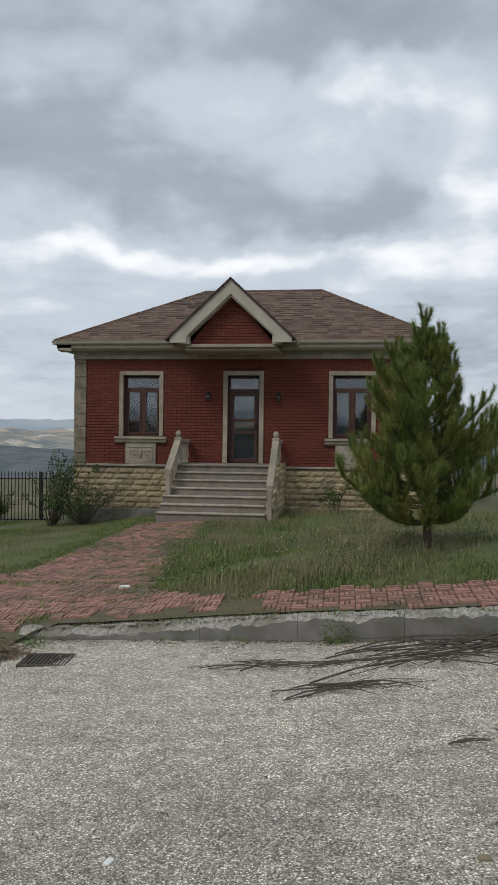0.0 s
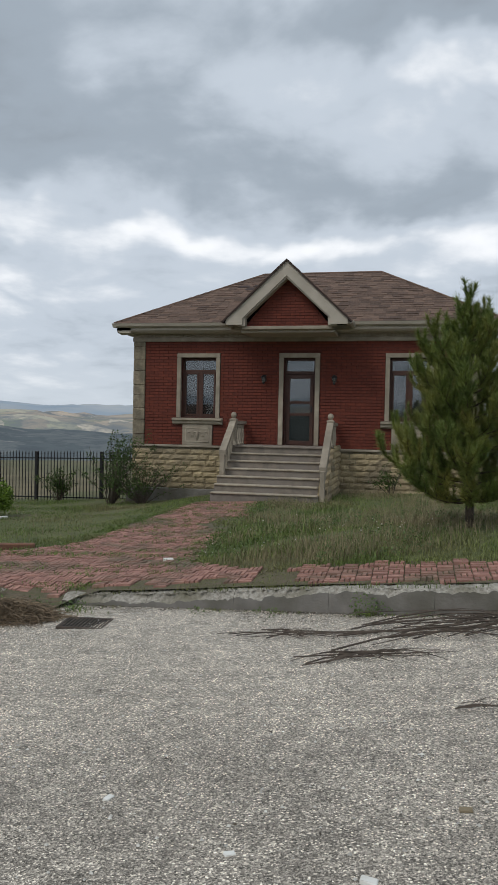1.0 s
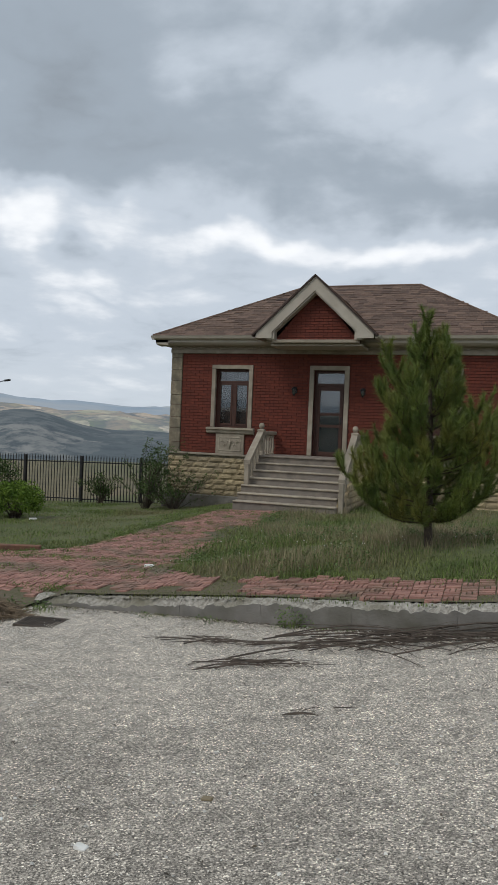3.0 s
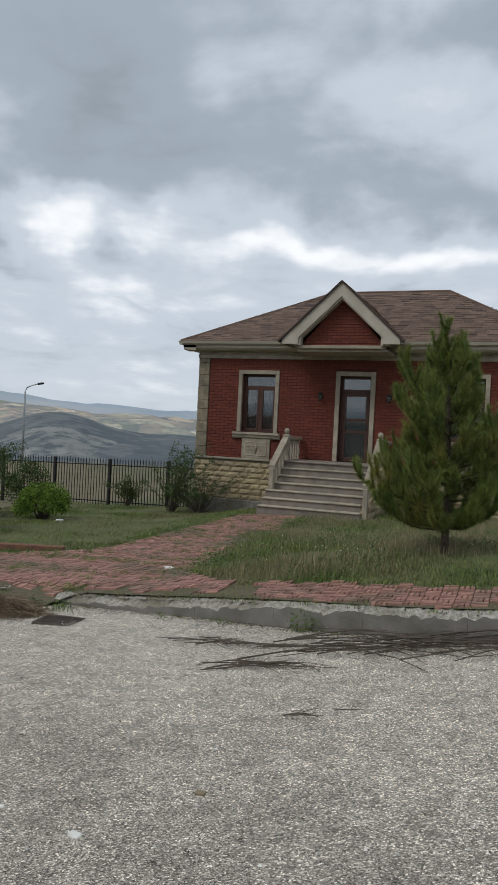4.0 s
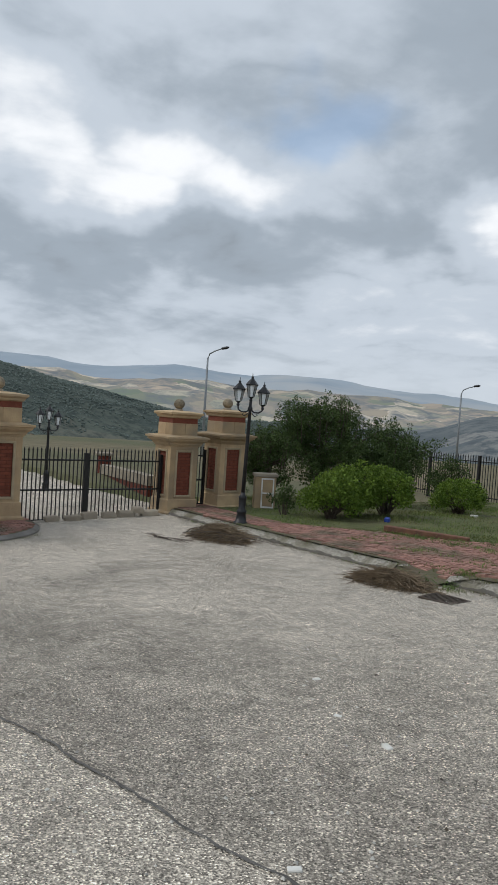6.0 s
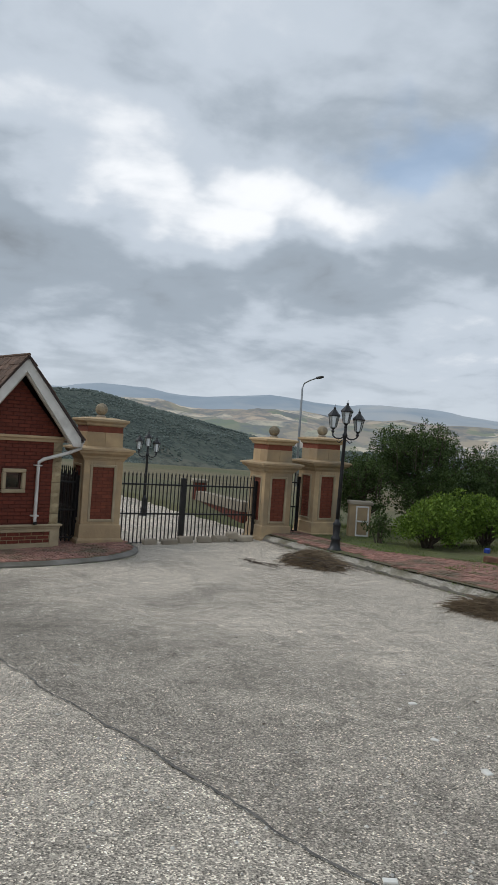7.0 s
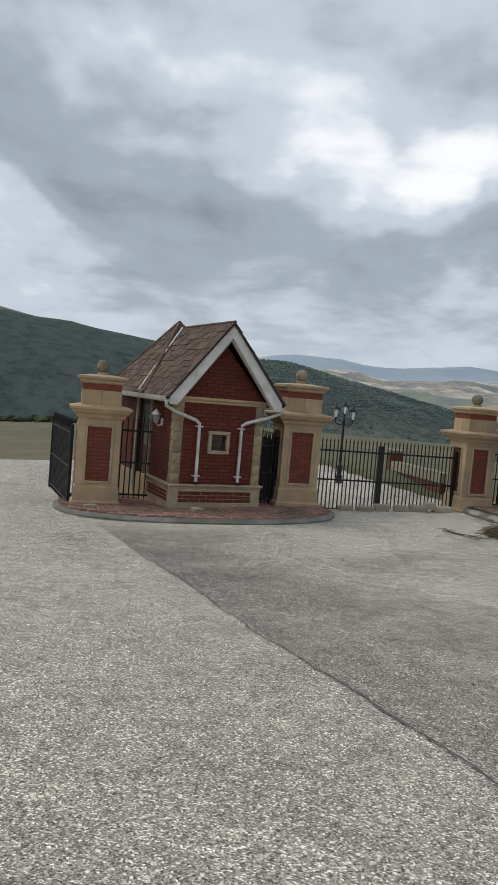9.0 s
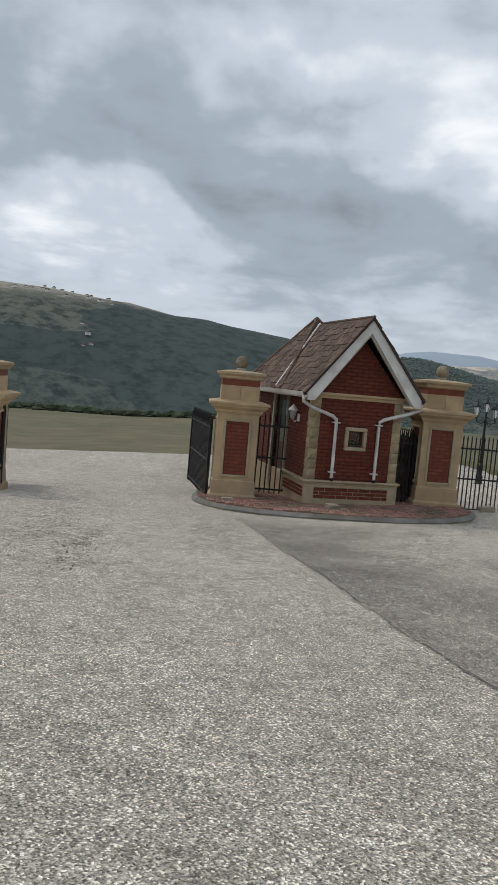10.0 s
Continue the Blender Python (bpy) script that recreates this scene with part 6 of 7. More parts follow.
def pave(parent, spots, zf, near_key, near, seed):
    """Pairs of pavers laid as a basket weave, sunk and tilted a little."""
    r = random.Random(seed)
    unit = pave_mesh(M_PAVER)
    base = [tuple(v.co) for v in unit.vertices]
    faces = [tuple(p.vertices) for p in unit.polygons]
    items = []
    for i, j in spots:
        for k in (0, 1, 2):
            x, y, rot = (i * PU, j * PU + PU / 3 * k, 0) if (i + j) % 2 else (i * PU + PU / 3 * k + 0.05, j * PU, 90)
            items.append((x, y, rot))
    items.sort(key=near_key)
    vs, fs = [], []
    for n, (x, y, rot) in enumerate(items):
        z = zf(x + 0.05, y + 0.05) + 0.022 + r.uniform(-0.006, 0.005)
        sx, sy = (zf(x + 0.3, y) - zf(x - 0.3, y)) / 0.6, (zf(x, y + 0.3) - zf(x, y - 0.3)) / 0.6
        m = Matrix.Translation((x, y, z)) @ Matrix(((1, 0, 0, 0), (0, 1, 0, 0), (sx + r.uniform(-0.02, 0.02), sy + r.uniform(-0.02, 0.02), 1, 0), (0, 0, 0, 1))) @ Matrix.Rotation(radians(rot), 4, "Z")
        if n < near:
            ob = new("paver", unit)
            ob.parent = parent
            ob.matrix_world = m
        else:
            k = len(vs)
            vs += [m @ Vector(p) for p in base]
            fs += [tuple(q + k for q in f) for f in faces]
    ob = part_mesh("paver_field", mesh_from("paver_field", vs, fs), M_PAVER_FIELD, parent)
    tagged(ob, kind="stuff")


def worn(x, y):
    return noise.noise(Vector((x * 0.55, y * 0.55, 9))) + 0.6 * noise.noise(Vector((x * 1.7, y * 1.7, 4)))




def ramp_at(x):
    """Where the kerb is gone and the footway runs out on to the road."""
    return sstep(-6.0, -5.7, x) * (1 - sstep(-4.95, -4.7, x))


def pav_z(x, y):
    g = ramp_at(x)
    z = yard_z(x, y) + 0.006
    low = road_z(x, y) + 0.012
    return z + (low - z) * g * (1 - sstep(-0.2, 1.0, y - kerb_y(x)))


xs = [-13.4 + 0.2 * k for k in range(int((5.0 + 13.4) / 0.2) + 1)]
pav = part_mesh("pavement", sheet(xs, lambda x: [kerb_y(x) + 0.15 - 0.4 * ramp_at(x) + (PAVE_W(x) - 0.15 + 0.4 * ramp_at(x)) * k / 14 for k in range(15)], pav_z, "pavement"), M_JOINT)
tagged(pav, "red paved footway with weeds in its joints", "pavement", kind="structure")
ys = [8.2 + 0.25 * k for k in range(35)]
bm = bmesh.new()
rows_ = []
for y in ys:
    rows_.append([bm.verts.new((PATH_X0(y) + (PATH_X1(y) - PATH_X0(y)) * k / 10, y, yard_z(PATH_X0(y) + (PATH_X1(y) - PATH_X0(y)) * k / 10, y) + 0.010)) for k in range(11)])
for a, b in zip(rows_, rows_[1:]):
    for k in range(10):
        bm.faces.new((a[k], a[k + 1], b[k + 1], b[k]))
pth = tagged(part("garden_path", bm, M_JOINT), "sunken red paver path to the stairs, weeds in its joints", "path", kind="structure")

strip_spots, path_spots = [], []
for i in range(-84, 31):
    for j in range(32, 106):
        x, y = (i + 0.5) * PU, (j + 0.5) * PU
        d = y - kerb_y(x)
        if 0.24 < d < PAVE_W(x) - 0.06:
            lost = worn(x, y) + (0.36 if -5.2 < x < -2.4 else 0.0) * (1.0 if d < 1.0 else 0.5) + (0.2 if d < 0.4 else 0)
            if lost < 0.55:
                strip_spots.append((i, j))
        elif d >= PAVE_W(x) - 0.06 and PATH_X0(y) + 0.08 < x < PATH_X1(y) - 0.1 and y < 16.7:
            if worn(x, y) + 0.35 * (x > PATH_X1(y) - 0.7) < 0.62:
                path_spots.append((i, j))
pave(pav, strip_spots, lambda x, y: pav_z(x, y) - 0.006, lambda t: (t[0] + 0.6) ** 2 + (t[1] - kerb_y(t[0])) ** 2 * 4, 300, 3)
pave(pth, path_spots, yard_z, lambda t: t[1], 200, 4)
isl = next(o for o in scene.objects if o.name == "island")
isl_spots = []
for i in range(-103, -66):
    for j in range(-13, 29):
        x, y = (i + 0.5) * PU, (j + 0.5) * PU
        if abs((x - ICX) / IRX) ** 2.6 + abs((y - ICY) / IRY) ** 2.6 < 0.93 and x > -14.5:
            isl_spots.append((i, j))
pave(isl, isl_spots, lambda x, y: isl_z(x, y) - 0.015, lambda t: -t[0], 200, 6)

# ---- road seam, patch, drain, pebbles ----
def seam_y(x):
    return SEAM0 + SEAM1 * x + SEAM2 * x * x + 0.022 * math.sin(x * 1.9) + 0.010 * math.sin(x * 7.1)


xs = [-8.6 + 0.08 * k for k in range(int(11.0 / 0.08))]
r = random.Random(8)
vs, fs = [], []
for k, x in enumerate(xs):
    c = seam_y(x) + r.uniform(-0.012, 0.012)
    w = r.uniform(0.003, 0.010)
    for q in (c - w, c + w):
        vs.append((x, q, road_z(x, q) + 0.011))
    if k:
        n = 2 * k
        fs.append((n - 2, n, n + 1, n - 1))
tagged(part_mesh("road_crack", mesh_from("road_crack", vs, fs), M_SEAM), "open dark seam across the asphalt", "crack", kind="structure")
gz = road_z(-4.4, 5.72)
grate = thing("drain_grate", (-4.34, 5.72, gz), "rusty iron drain grate sunk in the road edge", "drain", rz=6)
part("frame", box(box(box(boxed(-0.36, 0.36, -0.26, -0.22, -0.03, 0.022, 0.004), -0.36, 0.36, 0.22, 0.26, -0.03, 0.022, 0.004), -0.36, -0.32, -0.22, 0.22, -0.03, 0.022, 0.004), 0.32, 0.36, -0.22, 0.22, -0.03, 0.022, 0.004), M_TWIG, grate)
# flat black plate on the road paints in the shade below the bars
part("pit", boxed(-0.32, 0.32, -0.22, 0.22, 0.008, 0.012), M_DARK, grate)
for k in range(11):
    x = -0.29 + k * 0.058
    part("bar", boxed(x - 0.011, x + 0.011, -0.22, 0.22, 0.013, 0.022), M_TWIG, grate)

grate.matrix_world = grate.matrix_world @ Matrix.Diagonal((0.64, 0.75, 1, 1))
for k, (x, y, s, m, lb) in enumerate(((-0.98, 2.12, 0.055, M_RUBBLE, "tan flat pebble on the road"), (-1.35, 1.58, 0.06, M_PETAL, "white pebble on the road"), (-1.9, 1.75, 0.045, M_PETAL, "white pebble on the road"), (-0.62, 0.35, 0.05, M_PETAL, "white pebble on the road"), (-2.6, 2.2, 0.05, M_PETAL, "white pebble on the road"))):
    rock("pebble", (x, y, road_z(x, y) - 0.005), s, s * 0.6, s * 0.32, m, lb, "pebble", "pebbles on the road", r.uniform(0, 180), 70 + k)
# stone chips scattered over the asphalt
vs, fs = [], []
for k in range(6500):
    x, y = r.uniform(-9, 3.2), r.uniform(-0.5, 6.0)
    if r.random() < 0.45:
        x, y = r.uniform(-5, 2.2), kerb_y(x) - abs(r.gauss(0, 0.28)) - 0.02
    s = r.choice((0.004, 0.005, 0.006, 0.008, 0.011))
    z = road_z(x, y) + 0.006
    n = len(vs)
    a = r.uniform(0, 6.28)
    vs += [(x + s * math.cos(a + q) * r.uniform(0.7, 1.3), y + s * math.sin(a + q) * r.uniform(0.7, 1.3), z) for q in (0, 1.57, 3.14, 4.71)] + [(x, y, z + s * 0.9)]
    fs += [(n, n + 1, n + 4), (n + 1, n + 2, n + 4), (n + 2, n + 3, n + 4), (n + 3, n, n + 4)]
tagged(part_mesh("road_grit", mesh_from("road_grit", vs, fs), M_GRIT), "pale stone chips scattered over the road", "gravel", kind="stuff")


# broken concrete crumbs on the kerb's edge
vs, fs = [], []
for k in range(2600):
    x = r.uniform(-4.7, 3.0) if r.random() < 0.75 else r.uniform(-12.5, -5.8)
    d = r.uniform(0.04, 0.24)
    y = kerb_y(x) + d
    s = r.choice((0.006, 0.009, 0.013, 0.02))
    z = road_z(x, kerb_y(x)) + kerb_h(x) - 0.02
    n, a = len(vs), r.uniform(0, 6.28)
    vs += [(x + s * math.cos(a + q) * r.uniform(0.7, 1.4), y + s * math.sin(a + q) * r.uniform(0.7, 1.4), z) for q in (0, 1.57, 3.14, 4.71)] + [(x + r.uniform(-s, s) * 0.4, y, z + s * 0.7)]
    fs += [(n, n + 1, n + 4), (n + 1, n + 2, n + 4), (n + 2, n + 3, n + 4), (n + 3, n, n + 4)]
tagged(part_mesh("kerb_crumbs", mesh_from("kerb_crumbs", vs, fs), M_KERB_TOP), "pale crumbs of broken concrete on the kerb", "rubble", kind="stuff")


# soil, leaves and twig ends washed against the kerb's foot, and a few leaves blown over the road
vs, fs = [], []
for k in range(5200):
    x = r.uniform(-12.5, 3.2)
    y = kerb_y(x) - abs(r.gauss(0, 0.10 if k % 3 else 0.30)) - 0.005
    if k > 4700:
        x, y = r.uniform(-12.0, 2.5), r.uniform(0.8, 5.8)
    s, q = r.uniform(0.006, 0.02), r.uniform(0, 6.28)
    z, t = road_z(x, y) + 0.008, r.uniform(0.12, 0.5)
    n = len(vs)
    for f, g in ((-1, 0), (0, -t), (1, 0), (0, t)):
        vs.append((x + s * (f * math.cos(q) - g * math.sin(q)), y + s * (f * math.sin(q) + g * math.cos(q)), z + r.uniform(0, 0.008)))
    fs += [(n, n + 1, n + 2), (n, n + 2, n + 3)]
# trodden dirt and grit lying in drifts on the asphalt near the gate
for dx, dy, sx, sy, count in ((-9.4, -3.9, 0.8, 0.5, 500), (-7.6, -3.3, 1.0, 0.22, 700), (-6.8, -2.7, 0.9, 0.12, 500), (-8.7, -1.2, 0.5, 0.25, 400), (-8.0, 4.7, 0.5, 0.3, 350), (-10.6, 3.6, 0.6, 0.4, 400)):
    for _ in range(count):
        x, y = r.gauss(dx, sx), r.gauss(dy, sy)
        s, q = r.uniform(0.004, 0.016), r.uniform(0, 6.28)
        n, z = len(vs), road_z(x, y) + 0.009
        vs += [(x + s * math.cos(q + a) * r.uniform(0.6, 1.2), y + s * math.sin(q + a) * r.uniform(0.6, 1.2), z + r.uniform(0, 0.006)) for a in (0, 1.57, 3.14, 4.71)]
        fs += [(n, n + 1, n + 2), (n, n + 2, n + 3)]
tagged(part_mesh("leaf_litter", mesh_from("leaf_litter", vs, fs), M_LITTER), "dead leaves and soil crumbs along the road edge", "leaf litter", kind="stuff")


# ---- planting ----
def blades(name, spots, label, material=None, width=0.007, seed=0):
    """Bent grass blades: spots are (x, y, z, height)."""
    g = np.random.RandomState(seed)
    p = np.array(spots)
    n = len(p)
    a = g.uniform(0, 2 * np.pi, n)
    lean = g.uniform(0.1, 0.7, n) * p[:, 3]
    w = g.uniform(0.6, 1.3, n) * width
    dx, dy = np.cos(a), np.sin(a)
    v = np.empty((n, 5, 3))
    v[:, 0] = np.stack([p[:, 0] - dy * w, p[:, 1] + dx * w, p[:, 2]], 1)
    v[:, 1] = np.stack([p[:, 0] + dy * w, p[:, 1] - dx * w, p[:, 2]], 1)
    mid = np.stack([p[:, 0] + dx * lean * 0.3, p[:, 1] + dy * lean * 0.3, p[:, 2] + p[:, 3] * 0.6], 1)
    off = np.stack([-dy * w * 0.7, dx * w * 0.7, 0 * w], 1)
    v[:, 2], v[:, 3] = mid - off, mid + off
    v[:, 4] = np.stack([p[:, 0] + dx * lean, p[:, 1] + dy * lean, p[:, 2] + p[:, 3]], 1)
    i = np.arange(n)[:, None] * 5
    fs = [tuple(q) for q in np.concatenate([i + [0, 1, 2, 3]], 1).tolist()] + [tuple(q) for q in (i + [3, 2, 4]).tolist()]
    return tagged(part_mesh(name, mesh_from(name, v.reshape(-1, 3), fs), material or M_GRASS), label, "grass", kind="stuff")


r = random.Random(17)
spots = []


def add_tuft(x, y, n, h, spread):
    for _ in range(n):
        xx, yy = x + r.gauss(0, spread), y + r.gauss(0, spread)
        z = yard_z(xx, yy) if yy > kerb_y(xx) else road_z(xx, yy)
        spots.append((xx, yy, z - 0.01, h * r.uniform(0.5, 1.2)))


while len(spots) < 190000:
    if r.random() < 0.6:
        x, y = r.uniform(-5.5, 4.5), 6.3 + 13.2 * r.random() ** 1.6
    else:
        x, y = r.uniform(-15.0, -5.5), 7.5 + 13 * r.random() ** 1.2
    d = y - kerb_y(x)
    if d < PAVE_W(x) - 0.1 or (PATH_X0(y) + 0.05 < x < PATH_X1(y) - 0.05 and y < 16.9) or (y > 19.6 and x > XL - 0.2) or (SX0 - 0.3 < x < SX1 + 0.3 and y > 16.7):
        continue
    den = noise.noise(Vector((x * 0.8, y * 0.8, 0)))
    if r.random() > 0.75 + 0.5 * den:
        continue
    hgt = (0.046 if x > -5.5 else 0.034) * (1 + 0.8 * den) * (0.75 + 1.1 * noise.noise(Vector((x * 0.5, y * 0.5, 40))) ** 2 * 4) * r.uniform(0.4, 1.6)
    if x > -5.5 and r.random() < 0.05:
        hgt *= 1.9
    spots.append((x, y, yard_z(x, y) - 0.01, hgt))
# weeds in the joints, along the kerb and where pavers are lost
for _ in range(7500):
    x = r.uniform(-12.5, 3.0)
    y = kerb_y(x) + r.uniform(0.2, PAVE_W(x)) if r.random() < 0.62 else r.uniform(8.3, 16.6)
    if y > kerb_y(x) + PAVE_W(x) and not PATH_X0(y) < x < PATH_X1(y):
        continue
    bare = worn(x, y) + 0.35 * (x > PATH_X1(y) - 0.7) + (0.55 if -5.2 < x < -2.2 and y < kerb_y(x) + 1.5 else 0.0)
    if bare > 0.26 or r.random() < 0.14:
        add_tuft(x, y, 10 if bare > 0.5 else 6, 0.028, 0.06)
# low weed lines along the sunken joints of the path
for _ in range(130):
    y = 7.4 + 9.0 * r.random()
    x = r.uniform(PATH_X0(y) - 0.2, PATH_X1(y))
    ln = r.uniform(0.1, 0.45)
    for _ in range(9):
        add_tuft(x + r.uniform(-ln, ln), y + r.gauss(0, 0.06), 12, 0.07, 0.035)
# ragged edges where the lawn grows over the pavers
for k in range(520):
    y = r.uniform(7.6, 16.6)
    x = PATH_X0(y) + abs(r.gauss(0, 0.16)) - 0.04 if k % 2 else PATH_X1(y) - abs(r.gauss(0, 0.18)) + 0.02
    if y - kerb_y(x) > PAVE_W(x) - 0.1:
        add_tuft(x, y, 16, 0.06, 0.05)
for k in range(420):
    x = r.uniform(-11.5, 3.5)
    add_tuft(x, kerb_y(x) + PAVE_W(x) - abs(r.gauss(0, 0.10)), 14, 0.055, 0.05)
for _ in range(150):
    x = r.uniform(-12.0, 3.0)
    add_tuft(x, kerb_y(x) + r.choice((-0.03, -0.03, 0.2)), 12, 0.04, 0.05)
for k in range(46):
    a = r.uniform(-1.1, 0.9)
    x, y = ICX + IRX * 1.04 * abs(math.cos(a)) ** 0.77, ICY + IRY * 1.04 * math.copysign(abs(math.sin(a)) ** 0.77, math.sin(a))
    add_tuft(x, y, 14, 0.035, 0.07)
for x, y, n, h, s in ((-1.62, 6.06, 60, 0.10, 0.05), (-4.7, 6.3, 120, 0.06, 0.16), (-5.1, 6.2, 120, 0.07, 0.16), (-3.6, 9.6, 260, 0.14, 0.25), (-3.9, 10.6, 260, 0.16, 0.25), (-4.1, 12.0, 200, 0.15, 0.25)):
    add_tuft(x, y, n, h, s)
blades("lawn_grass", spots, "uneven green lawn grass with taller weeds", width=0.0045, seed=2)
stalks = []
while len(stalks) < 26000:
    x, y = (r.uniform(-4.6, 4.5), 7.2 + 12.0 * r.random() ** 1.3) if r.random() < 0.93 else (r.uniform(-15.0, -7.0), r.uniform(9.5, 20.3))
    if y - kerb_y(x) < PAVE_W(x) or PATH_X0(y) - 0.1 < x < PATH_X1(y) + 0.05 or y > 19.6 and x > XL - 0.2 or SX0 - 0.3 < x < SX1 + 0.3 and y > 16.7:
        continue
    den = noise.noise(Vector((x * 0.6, y * 0.6, 21)))
    if r.random() < 0.35 + 1.3 * den:
        stalks.append((x, y, yard_z(x, y) - 0.01, (0.14 if x > -5 else 0.09) * r.uniform(0.5, 1.5) * (1 + 0.5 * den)))
blades("dry_stalks", stalks, "dry straw-coloured grass stalks standing in the lawn", M_STALK, 0.003, 5)
# small white flowers
vs, fs = [], []
for _ in range(130):
    x, y = r.uniform(-4.2, 2.5), 8.4 + 5 * r.random() ** 2
    if paved(x, y) > 0.01 or y - kerb_y(x) < PAVE_W(x):
        continue
    z = yard_z(x, y) + r.uniform(0.05, 0.13)
    n, s = len(vs), r.uniform(0.005, 0.010)
    vs += [(x - s, y, z), (x, y - s, z), (x + s, y, z), (x, y + s, z), (x, y, z + s), (x, y, z - s)]
    fs += [(n, n + 1, n + 4), (n + 1, n + 2, n + 4), (n + 2, n + 3, n + 4), (n + 3, n, n + 4), (n + 1, n, n + 5), (n + 2, n + 1, n + 5), (n + 3, n + 2, n + 5), (n, n + 3, n + 5)]
tagged(part_mesh("wild_flowers", mesh_from("wild_flowers", vs, fs), M_PETAL), "tiny white wild flowers in the lawn", "flowers", kind="stuff")


def leaf_cloud(centres, n, size, seed, up=0.2):
    """Leaves as bent diamonds scattered round clump centres of (x, y, z, radius)."""
    g = np.random.RandomState(seed)
    c = np.array(centres)
    k = g.choice(len(c), n, p=c[:, 3] ** 2 / (c[:, 3] ** 2).sum())
    d = g.normal(size=(n, 3))
    d /= np.linalg.norm(d, axis=1)[:, None]
    p = c[k, :3] + d * (c[k, 3] * g.uniform(0.35, 1.0, n) ** 0.5)[:, None]
    ax = d + g.normal(size=(n, 3)) * 0.8
    ax[:, 2] += up
    ax /= np.linalg.norm(ax, axis=1)[:, None]
    s = np.cross(ax, g.normal(size=(n, 3)))
    s /= np.linalg.norm(s, axis=1)[:, None]
    ln = (size * g.uniform(0.6, 1.35, n))[:, None]
    v = np.empty((n, 4, 3))
    v[:, 0], v[:, 2] = p, p + ax * ln
    v[:, 1], v[:, 3] = p + ax * ln * 0.5 + s * ln * 0.28, p + ax * ln * 0.5 - s * ln * 0.28
    i = np.arange(n)[:, None] * 4
    return v.reshape(-1, 3), [tuple(q) for q in (i + [0, 1, 2, 3]).tolist()]


weeds = []
for _ in range(420):
    x, y = r.uniform(-4.6, 3.6), 7.0 + 9.5 * r.random() ** 1.4
    if y - kerb_y(x) < PAVE_W(x) - 0.05 or PATH_X0(y) < x < PATH_X1(y) - 0.15:
        continue
    if noise.noise(Vector((x * 0.7, y * 0.7, 33))) > -0.05:
        weeds += [(x + r.gauss(0, 0.06), y + r.gauss(0, 0.06), yard_z(x, y) + r.uniform(0.02, 0.14), 0.06) for _ in range(6)]
for y in [7.4 + 0.16 * k for k in range(52)]:
    weeds += [(PATH_X1(y) + r.gauss(0, 0.12), y, yard_z(PATH_X1(y), y) + r.uniform(0.02, 0.10), 0.05) for _ in range(3)]
    weeds += [(PATH_X0(y) + r.gauss(0, 0.14), y, yard_z(PATH_X0(y), y) + r.uniform(0.0, 0.06), 0.05) for _ in range(2)]
for x, y, k, hh in ((-1.66, 5.98, 44, 0.22), (-1.5, 6.0, 20, 0.12), (-2.6, 6.08, 14, 0.07), (-3.3, 6.15, 16, 0.06), (-0.5, 5.9, 12, 0.05), (-4.7, 6.3, 30, 0.09), (-5.2, 6.4, 30, 0.09), (-5.7, 6.4, 24, 0.08)):
    weeds += [(x + r.gauss(0, 0.07), y + r.gauss(0, 0.03), max(road_z(x, y), -9) + r.uniform(0.01, hh), 0.035) for _ in range(k)]
tagged(part_mesh("weed_plants", mesh_from("weed_plants", *leaf_cloud(weeds, 15000, 0.03, 12)), M_WEED), "low broad-leaved weeds in the lawn and along the kerb", "weeds", kind="stuff")


def bush(name, at, rx, ry, h, n, size, material, label, cat="bush", seed=0, clump=0.16, group=""):
    r = random.Random(seed)
    b = thing(name, at, label, cat, group)
    cs, bm = [], bmesh.new()
    k = int(34 * rx * ry / 0.3) + 20
    for _ in range(k):
        a, el = r.uniform(0, 2 * math.pi), math.asin(r.uniform(-0.25, 1))
        q = r.uniform(0.62, 0.98)
        p = Vector((rx * q * math.cos(a) * math.cos(el), ry * q * math.sin(a) * math.cos(el), h * (0.42 + 0.56 * q * math.sin(el))))
        cs.append((*p, clump * r.uniform(0.6, 1.4)))
        if r.random() < 0.5:
            tube(bm, [(r.uniform(-0.1, 0.1), r.uniform(-0.1, 0.1), -0.02), tuple(p * 0.5 + Vector((0, 0, 0.05))), tuple(p)], [0.018, 0.011, 0.004], 4)
    part("stemwork", bm, M_BARK, b)
    part_mesh("crown", mesh_from("crown", *leaf_cloud(cs, n, size, seed)), material, b)
    return b


for bx, by, b1, b2, bh_, bn, lb, sd in ((-10.5, 9.55, 0.62, 0.62, 0.98, 8000, "rounded green bush with uneven shoots on the lawn", 1), (-10.75, 10.4, 0.65, 0.7, 1.16, 9000, "taller rounded green bush among others on the lawn", 11), (-10.4, 11.05, 0.62, 0.62, 1.06, 8500, "broad rounded green bush on the lawn", 12)):
    bush("hedge_bush", (bx, by, yard_z(bx, by)), b1, b2, bh_, bn, 0.06, M_LEAF_BRIGHT, lb, seed=sd, group="lawn bushes")
bush("hedge_bush", (-10.6, 13.9, yard_z(-10.6, 13.9)), 0.6, 0.6, 0.86, 8000, 0.055, M_LEAF_BRIGHT, "round clipped green bush on the lawn", seed=2, group="lawn bushes")
bush("shrub", (-13.6, 17.2, yard_z(-13.6, 17.2)), 0.7, 0.6, 1.5, 4200, 0.06, M_LEAF, "loose dark shrub by the iron fence", "shrub", seed=5, clump=0.2)


